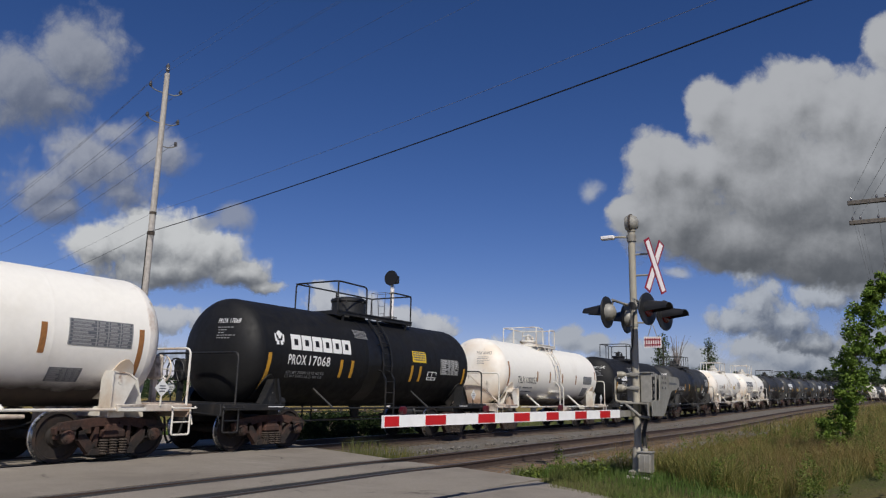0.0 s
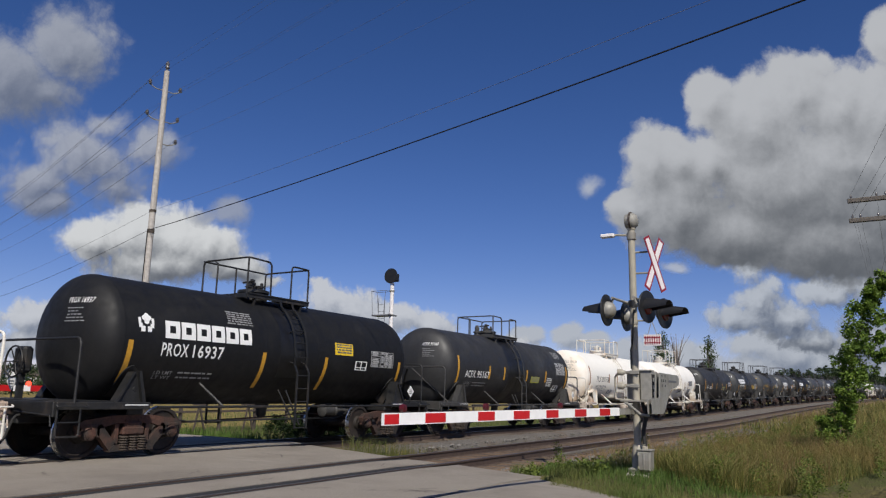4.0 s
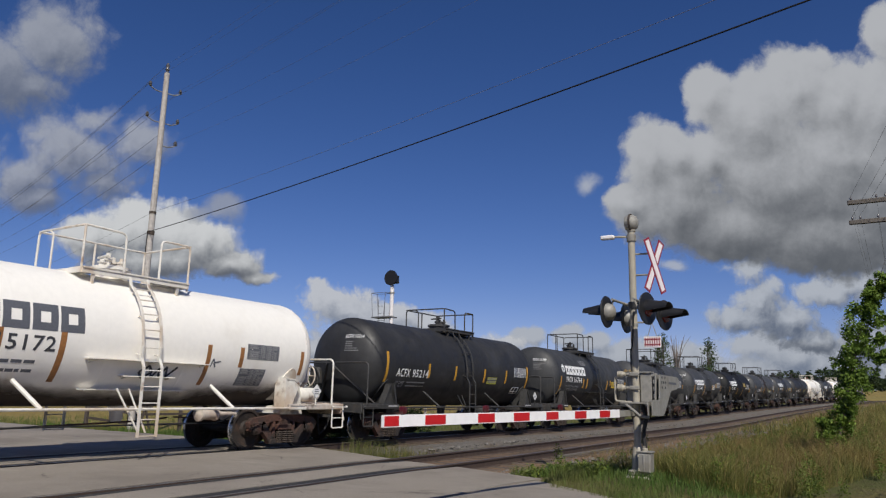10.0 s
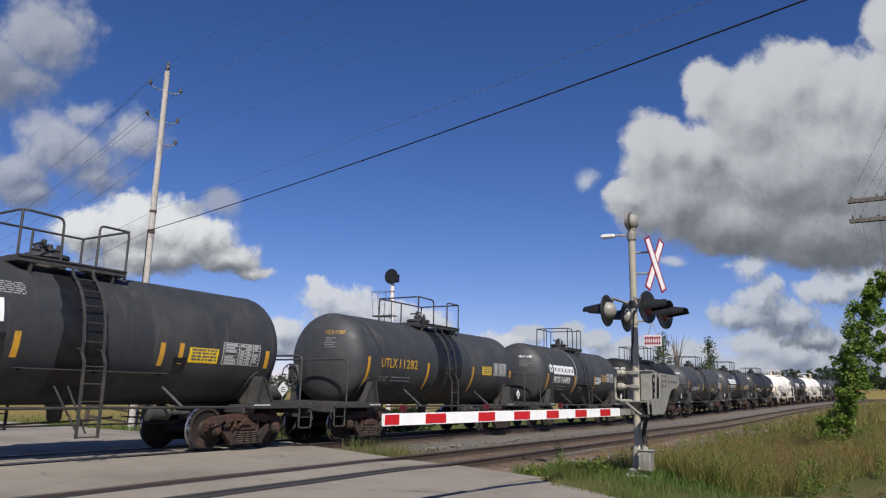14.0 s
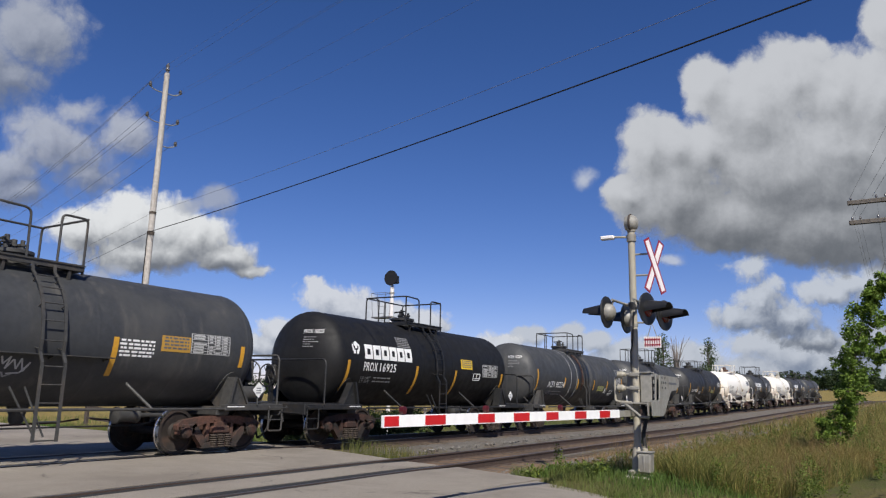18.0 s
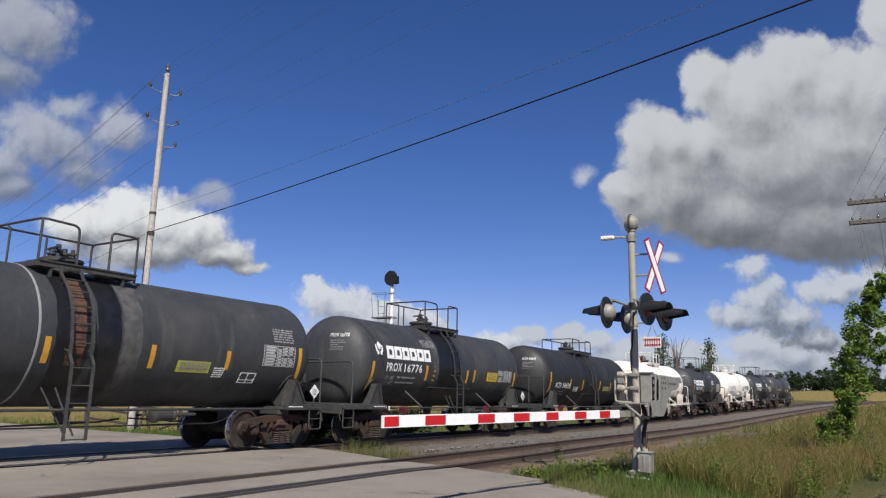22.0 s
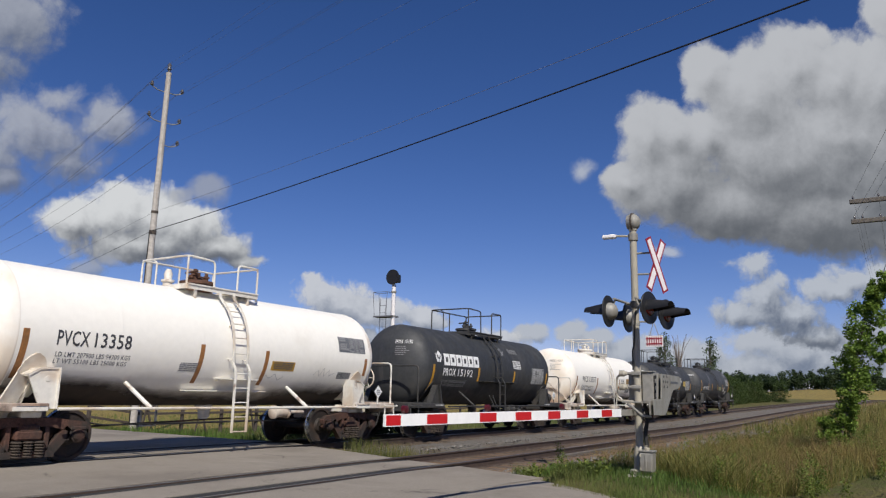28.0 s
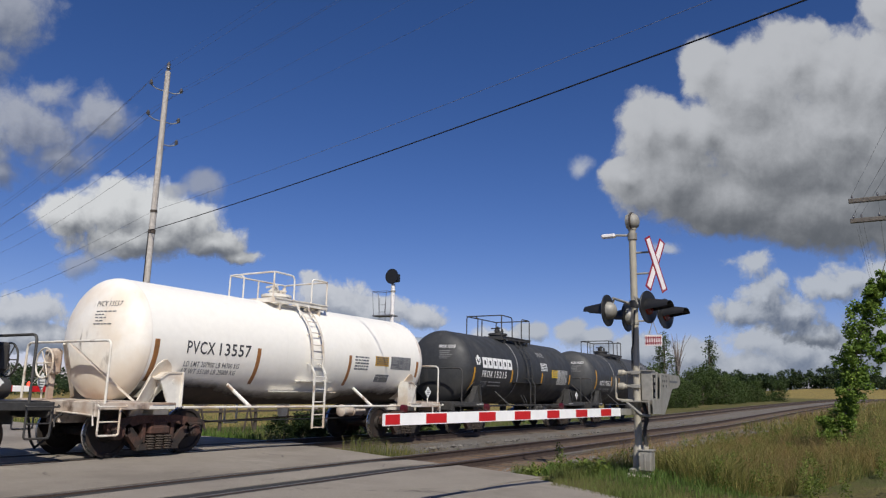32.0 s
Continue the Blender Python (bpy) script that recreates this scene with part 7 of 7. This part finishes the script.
# two farmhouses far off beyond the crossing
for az, dist, turn in ((-62.6, 330, 18), (-60.9, 345, 60)):
    hx, hy = math.sin(radians(az)) * dist, math.cos(radians(az)) * dist
    hz = lie(hx, hy)
    home = tagged(new("farmhouse"), "white farmhouse with a dark gable roof", "house")
    home.matrix_basis = pose(hx, hy, hz, 0, 0, turn)
    part("wall", Geo().prism([(-2.6, -0.5), (2.6, -0.5), (2.6, 4.4), (0, 7.4), (-2.6, 4.4)], -4.0, 4.0), "sign_white", home)
    for sg_ in (-1, 1):
        part("roof_slope", Geo().beam((0, 0, 7.6), (0, sg_ * 3.0, 4.1), 0.2, 8.8, (1, 0, 0)), "wood_dark", home)
    part("chimney", Geo().box((1.5, 0.6, 7.4), (0.6, 0.6, 1.6)), "rust_plate", home)
    for wx in (-1.2, 1.2):
        for wz in (1.6, 3.6):
            part("window", Geo().box((4.02, wx, wz), (0.08, 0.9, 1.2)), "lamp_black", home)
red_car = tagged(new("car"), "small red car parked by the far houses", "car")
cx, cy = math.sin(radians(-62.0)) * 250, math.cos(radians(-62.0)) * 250
red_car.matrix_basis = pose(cx, cy, lie(cx, cy) + 0.02, 0, 0, 28)
part("body", Geo().prism([(-2.1, 0.3), (2.1, 0.3), (2.15, 0.85), (1.1, 0.95), (0.5, 1.4), (-1.2, 1.42), (-2.0, 0.95)], -0.85, 0.85), "arm_red", red_car)
for wy in (-1.3, 1.3):
    for wx in (-0.8, 0.8):
        part("wheel", Geo().lathe([(-0.1, 0.05), (-0.1, 0.32), (0.1, 0.32), (0.1, 0.05)], "x", 12, (wx, wy, 0.32)), "rubber", red_car)

# distant woods
g, q = Geo(), random.Random(29)


def wood_at(px_az, dist, h, n, wide):
    a = radians(px_az)
    cx, cy = math.sin(a) * dist, math.cos(a) * dist
    z0 = lie(cx, cy)
    cl = []
    for _ in range(n):
        f = q.random()
        cl.append((cx + q.gauss(0, wide), cy + q.gauss(0, wide), z0 + h * (0.08 + 0.9 * f), wide * 0.8 * (1.1 - 0.55 * f), 60))
    leaves(g, q, cl, dist * 0.0014)


for k in range(46):
    wood_at(-68 + k * 1.05 + q.uniform(-0.4, 0.4), 320 + q.uniform(-25, 40), q.uniform(6.0, 9.5), 16, 4.0)
for k in range(30):
    wood_at(-11.5 + k * 0.62 + q.uniform(-0.3, 0.3), 430 + q.uniform(-25, 60), q.choice((5.0, 6.5, 8.5, 10.0, 11.0)), 22, 3.8)
for k in range(26):
    wood_at(6 + k * 1.6, 430, q.uniform(6.0, 9.0), 14, 5.0)
for k in range(22):
    wood_at(-66 + k * 0.85 + q.uniform(-0.3, 0.3), 150 + q.uniform(-8, 14), q.uniform(2.4, 3.8), 12, 2.0)
tagged(part("distant_woods", g, "leaf_far", smooth=0), "dark line of distant woods on the horizon", "woods", kind="stuff")

# a loose timber by the siding
tagged(part("timber", Geo().box((-7.20, 19.5, -0.15), (0.12, 4.3, 0.08), bevel=0.015), "wood_arm"), "weathered timber lying beside the siding rail", "timber")

# loose stones by the track
g, q = Geo(), random.Random(41)
for _ in range(2600):
    u = q.random()
    y = 13.2 + 40 * u ** 1.6
    x = q.choice((q.uniform(-11.9, -10.0), q.uniform(-11.4, -9.6), q.uniform(-6.9, -5.4)))
    if road_d(x, y) < 8.1:
        continue
    s = q.uniform(0.02, 0.055) * (1.3 if x > -7.5 else 1)
    z = grade(y) + (-0.22 if -11.1 > x else (-0.34 if x < -9 else -0.20))
    a = q.uniform(0, 6.28)
    ca, sa = math.cos(a) * s, math.sin(a) * s
    g.add([(x + ca, y + sa, z), (x - sa, y + ca, z - 0.01), (x - ca, y - sa, z), (x + sa, y - ca, z), (x, y, z + s * q.uniform(0.7, 1.2)), (x, y, z - 0.03)], [(0, 1, 4), (1, 2, 4), (2, 3, 4), (3, 0, 4), (0, 5, 1), (1, 5, 2), (2, 5, 3), (3, 5, 0)])
tagged(part("loose_stones", g, "stone", smooth=0), "pale loose ballast stones by the track", "stones", kind="stuff")

# ---- clouds ----
DRIFT = []
FAR = 2400.0
AXES = view().to_3x3().to_4x4()
CLOUD_GLOW = 0.79
# Light direction painted into the cloud colours; it is not the sun's.
TO_LIGHT = (-0.10, 0.17)


def cloud_density(name, puffs, seed, rough, knobs):
    """A node group: how thick the cloud is at a point, from its billows, broken by round lobes and fine shreds."""
    t = bpy.data.node_groups.new(name + "_density", "ShaderNodeTree")
    t.interface.new_socket("Point", in_out="INPUT", socket_type="NodeSocketVector")
    t.interface.new_socket("Density", in_out="OUTPUT", socket_type="NodeSocketFloat")
    t.interface.new_socket("Body", in_out="OUTPUT", socket_type="NodeSocketFloat")
    gi, go = t.nodes.new("NodeGroupInput"), t.nodes.new("NodeGroupOutput")
    p = gi.outputs[0]

    def vec(op, a, b=None, scale=None):
        n = t.nodes.new("ShaderNodeVectorMath")
        n.operation = op
        for i, v in ((0, a), (1, b)):
            if isinstance(v, tuple):
                n.inputs[i].default_value = v
            elif v is not None:
                t.links.new(v, n.inputs[i])
        if scale is not None:
            n.inputs["Scale"].default_value = scale
        return n.outputs["Value"] if op == "LENGTH" else n.outputs[0]

    def fbm(v, s, det, z, ro, out):
        n = t.nodes.new("ShaderNodeTexNoise")
        n.inputs["Scale"].default_value, n.inputs["Detail"].default_value, n.inputs["Roughness"].default_value = s, det, ro
        t.links.new(vec("ADD", v, (seed * 3.7, seed * 1.9, z)), n.inputs["Vector"])
        return n.outputs[out]

    wp = vec("ADD", p, vec("SCALE", vec("SUBTRACT", fbm(p, 1.3, 5, 7.0, 0.55, "Color"), (0.5, 0.5, 0.5)), None, knobs[0]))
    d = None
    for cx, cy, rx, ry in puffs:
        e = math_node(t, "SUBTRACT", 1.0, vec("LENGTH", vec("MULTIPLY", vec("ADD", wp, (-cx, -cy, 0)), (1 / rx, 1 / ry, 0))))
        if d is None:
            d = e
        else:
            sm = t.nodes.new("ShaderNodeMath")
            sm.operation = "SMOOTH_MAX"
            sm.inputs[2].default_value = 0.2
            t.links.new(d, sm.inputs[0])
            t.links.new(e, sm.inputs[1])
            d = sm.outputs[0]
    vo = t.nodes.new("ShaderNodeTexVoronoi")
    vo.voronoi_dimensions, vo.feature, vo.normalize = "2D", "SMOOTH_F1", True
    for key, v in (("Scale", knobs[1]), ("Detail", 4.0), ("Roughness", 0.55), ("Lacunarity", 2.3), ("Smoothness", 0.35)):
        vo.inputs[key].default_value = v
    t.links.new(vec("ADD", wp, (seed, seed * 2.3, 0)), vo.inputs["Vector"])
    lobes = math_node(t, "MULTIPLY", math_node(t, "SUBTRACT", 0.33, vo.outputs["Distance"]), 1.5 * rough)
    shreds = math_node(t, "MULTIPLY", math_node(t, "SUBTRACT", fbm(wp, 1.1, 11, 0.0, 0.6, "Fac"), 0.5), knobs[2] * rough)
    body = math_node(t, "ADD", d, lobes)
    t.links.new(math_node(t, "ADD", body, shreds), go.inputs[0])
    t.links.new(math_node(t, "ADD", body, math_node(t, "MULTIPLY", shreds, 0.12)), go.inputs[1])
    return t


def cloud(name, puffs, box, rows, lit=(1.0, 1.0, 1.0), base=(0.30, 0.33, 0.40), soft=0.35, rough=0.9, top=None, low=None, label="", thick=1.0, seed=0.0, dist=0.0, knobs=(0.55, 1.5, 1.0), relief=1.0, fill=0.0, lean=(0.0, 0.0)):
    """A far cloud bank on a glowing card with painted light and shade. puffs: middle and half sizes of its billows, in
    hundredths of the view's focal length; box: its extent.
    """
    k = (FAR + dist) / (FOCAL / 100)
    m = bpy.data.materials.new(name)
    m.use_nodes = True
    t = m.node_tree
    t.nodes.clear()
    out = t.nodes.new("ShaderNodeOutputMaterial")
    tc = t.nodes.new("ShaderNodeTexCoord").outputs["Object"]
    mp = t.nodes.new("ShaderNodeMapping")
    mp.inputs["Scale"].default_value = (1 / k, 1 / k, 0)
    t.links.new(tc, mp.inputs["Vector"])
    p = mp.outputs[0]
    group = cloud_density(name, puffs, seed, rough, knobs)

    def dens(f):
        n = t.nodes.new("ShaderNodeGroup")
        n.node_tree = group
        sh = t.nodes.new("ShaderNodeVectorMath")
        sh.operation = "ADD"
        t.links.new(p, sh.inputs[0])
        sh.inputs[1].default_value = (TO_LIGHT[0] * f, TO_LIGHT[1] * f, 0)
        t.links.new(sh.outputs[0], n.inputs[0])
        return n.outputs

    here, near, high = dens(0.0), dens(1.1)[1], dens(3.4)[1]
    alpha = math_node(t, "MULTIPLY", ramp(t, here[0], 0.0, soft), thick)
    # Lit faces, shaded undersides and brighter tops are painted into the glowing colour.
    facing = math_node(t, "MULTIPLY", math_node(t, "SUBTRACT", here[1], near), 0.8 * relief)
    under = ramp(t, high, -0.2, 1.1, 0.16, -0.16)
    sep = t.nodes.new("ShaderNodeSeparateXYZ")
    t.links.new(p, sep.inputs[0])
    big = noise_tex(t, p, 0.5, 3)
    side = math_node(t, "MULTIPLY", math_node(t, "SUBTRACT", sep.outputs["X"], lean[1]), lean[0])
    rise = math_node(t, "ADD", sep.outputs["Y"], math_node(t, "ADD", side, math_node(t, "MULTIPLY", math_node(t, "SUBTRACT", big, 0.5), 1.4)))
    level = ramp(t, rise, low, top, 0.0, 0.62)
    tone = math_node(t, "ADD", math_node(t, "ADD", level, facing), math_node(t, "ADD", under, 0.12 + fill))
    em = t.nodes.new("ShaderNodeEmission")
    t.links.new(blend(t, ramp(t, tone, -0.35, 1.12), base, lit), em.inputs["Color"])
    em.inputs["Strength"].default_value = CLOUD_GLOW
    tr = t.nodes.new("ShaderNodeBsdfTransparent")
    mx = t.nodes.new("ShaderNodeMixShader")
    t.links.new(alpha, mx.inputs[0])
    t.links.new(tr.outputs[0], mx.inputs[1])
    t.links.new(em.outputs[0], mx.inputs[2])
    t.links.new(mx.outputs[0], out.inputs["Surface"])
    g = Geo()
    x0, x1, y0, y1 = box
    nx, ny = 8, 6
    vs = [((x0 + (x1 - x0) * i / nx) * k, (y0 + (y1 - y0) * j / ny) * k, -(FAR + dist)) for j in range(ny + 1) for i in range(nx + 1)]
    g.add(vs, [(j * (nx + 1) + i, j * (nx + 1) + i + 1, (j + 1) * (nx + 1) + i + 1, (j + 1) * (nx + 1) + i) for j in range(ny) for i in range(nx)])
    M[name] = m
    ob = part("cloud", g, name, smooth=0)
    tagged(ob, label, "cloud", "clouds in the sky")
    DRIFT.append((ob, [(tt, Matrix.Translation(EYE) @ AXES @ pose(0, 0, 0, math.degrees(dy / 12.785), math.degrees(-dx / 12.785), 0)) for tt, dx, dy in rows]))
    return ob


def drift(dx, dy):
    return [(0, -dx / 2, -dy / 2), (16, 0, 0), (32, dx / 2, dy / 2)]


def P(x, y, rx, ry):
    return ((x - 784) / 100, -(y - 441) / 100, rx / 100, ry / 100)


# the great cumulus to the north
cloud("cumulus_bank", [P(1145, 275, 62, 80), P(1110, 345, 40, 38), P(1190, 350, 110, 90), P(1190, 262, 62, 62), P(1250, 262, 66, 66), P(1255, 150, 56, 66), P(1330, 200, 110, 110), P(1410, 145, 90, 90), P(1480, 160, 80, 80), P(1560, 190, 120, 130), P(1400, 310, 220, 120), P(1300, 390, 170, 68), P(1470, 410, 220, 78), P(1580, 330, 160, 170), P(1585, 50, 70, 62), P(1500, 270, 150, 110)],
      (2.0, 10.5, -1.2, 6.0), drift(-0.15, 0.64), lit=(0.64, 0.66, 0.70), base=(0.150, 0.165, 0.190), soft=0.34, rough=0.55, top=2.6, low=-0.7, lean=(-0.16, 4.0), label="great white cumulus with a flat grey base", seed=1.3, knobs=(0.42, 1.25, 1.1), relief=0.95)
cloud("low_bank_north", [P(1325, 478, 46, 32), P(1310, 560, 60, 36), P(1345, 530, 58, 50), P(1400, 560, 70, 40), P(1460, 520, 60, 34), P(1500, 500, 50, 34), P(1440, 600, 60, 30), P(1545, 500, 60, 44), P(1550, 600, 90, 60)],
      (3.2, 10.0, -3.0, 0.6), drift(0.08, 0.12), lit=(0.64, 0.68, 0.74), base=(0.15, 0.18, 0.24), soft=0.55, rough=0.95, top=0.2, low=-1.9, label="broken grey clouds under the cumulus", thick=0.92, seed=2.0, dist=60, knobs=(0.6, 2.2, 1.3), relief=1.15)
cloud("horizon_bank_north", [P(1040, 600, 60, 26), P(935, 590, 36, 24), P(1010, 590, 36, 24), P(1120, 625, 90, 34), P(1220, 640, 110, 40), P(1345, 610, 70, 34), P(1400, 630, 100, 44), P(1480, 645, 130, 42), P(1330, 665, 200, 40), P(1150, 670, 200, 36), P(1520, 610, 50, 40), P(1560, 680, 160, 60)],
      (0.6, 10.0, -3.6, -0.6), drift(0.05, 0.08), lit=(0.60, 0.64, 0.71), base=(0.20, 0.25, 0.35), soft=0.45, rough=0.8, top=-1.2, low=-2.6, label="hazy bank of low clouds on the horizon", thick=0.95, seed=9.0, dist=100, knobs=(0.4, 2.6, 1.0))
cloud("small_puff", [P(1036, 318, 26, 24), P(1190, 462, 36, 16)], (1.8, 4.6, -0.9, 2.0), drift(-0.2, 0.4), lit=(0.62, 0.66, 0.74), base=(0.28, 0.34, 0.46), soft=0.9, rough=0.5, top=1.6, low=0.4, label="small faint puff of cloud", thick=0.8, seed=3.0, dist=30)
cloud("west_upper_haze", [P(70, 60, 110, 95), P(-30, 120, 130, 110), P(30, 140, 90, 50)], (-9.6, -4.6, 1.4, 6.0), drift(-1.0, 0.55), lit=(0.50, 0.53, 0.60), base=(0.20, 0.23, 0.30), soft=0.7, rough=0.7, top=4.6, low=2.2, label="soft grey cloud drifting overhead", thick=0.85, seed=4.0)
cloud("west_mid_cloud", [P(100, 250, 125, 80), P(20, 300, 100, 65), P(160, 310, 90, 55), P(235, 235, 66, 56), P(150, 200, 60, 36), P(40, 345, 80, 40)], (-9.8, -3.4, 0.2, 3.8), drift(-0.9, 0.55), lit=(0.52, 0.55, 0.63), base=(0.19, 0.22, 0.30), soft=0.8, rough=0.85, top=2.8, low=0.5, label="ragged translucent cloud in the blue sky", thick=0.88, seed=5.0, dist=30)
cloud("west_cumulus", [P(150, 405, 75, 46), P(235, 395, 75, 60), P(300, 405, 75, 60), P(350, 425, 70, 52), P(270, 450, 150, 40), P(400, 460, 62, 36), P(445, 480, 40, 18)], (-8.4, -2.4, -1.0, 2.2), drift(-0.42, 0.50), lit=(0.86, 0.88, 0.90), base=(0.18, 0.20, 0.24), soft=0.42, rough=0.66, top=1.0, low=-0.75, label="bright cumulus with a grey underside", seed=6.0, dist=60, knobs=(0.45, 1.9, 1.0), relief=1.1)
cloud("west_wisp", [P(385, 360, 50, 28), P(340, 365, 40, 20), P(170, 500, 50, 22), P(215, 480, 30, 18)], (-8.0, -2.6, -1.2, 2.0), drift(-0.5, 0.55), lit=(0.46, 0.49, 0.56), base=(0.22, 0.26, 0.35), soft=0.8, rough=0.8, top=0.9, low=-0.6, label="thin grey wisp of cloud", thick=0.75, seed=8.0, dist=40)
cloud("horizon_puffs", [P(575, 525, 50, 36), P(615, 545, 70, 40), P(680, 560, 80, 32), P(760, 565, 45, 28), P(880, 610, 60, 25), P(500, 590, 50, 26), P(60, 560, 110, 36), P(250, 560, 120, 28), P(450, 610, 120, 25), P(580, 610, 160, 30), P(100, 610, 200, 30), P(800, 630, 200, 30)],
      (-9.6, 4.2, -2.8, 0.4), drift(-0.22, 0.15), lit=(0.76, 0.78, 0.82), base=(0.22, 0.26, 0.34), soft=0.4, rough=0.8, top=-0.3, low=-2.1, label="small bright puffs over the horizon", thick=0.92, seed=7.0, dist=90, knobs=(0.4, 2.6, 1.0))


# ---- what moves ----
SPEED = (6.39793, -0.81956, 0.08475, -0.2717, -0.58666, 0.16749, 0.53027)


def travelled(t):
    """How far the train has come at t seconds, from where it is at 16 s."""
    u = (t - 16) / 16
    return 16 * sum(c * u ** (k + 1) / (k + 1) for k, c in enumerate(SPEED))


def motions():
    for middle, car in TRAIN:
        rows = []
        for t in range(33):
            y = middle - travelled(t)
            swing = curve(y + 4) - curve(y - 4)
            rows.append((t, pose(TRAIN_X + (curve(y + 4) + curve(y - 4)) / 2, y, (grade(y + 4) + grade(y - 4)) / 2, math.degrees(math.atan((grade(y + 4) - grade(y - 4)) / 8)), 0, -math.degrees(math.atan(swing / 8)))))
        walk(car, rows)
    times = [k / 15 for k in range(481)]
    rolls = [math.degrees(travelled(t) / 0.457) for t in times]
    for w, a in SPIN:
        walk(w, [(t, Matrix.Translation((0, a, 0.457)) @ pose(0, 0, 0, r % 360, 0, 0)) for t, r in zip(times, rolls)])
    for cloud, rows in DRIFT:
        walk(cloud, rows)


motions()
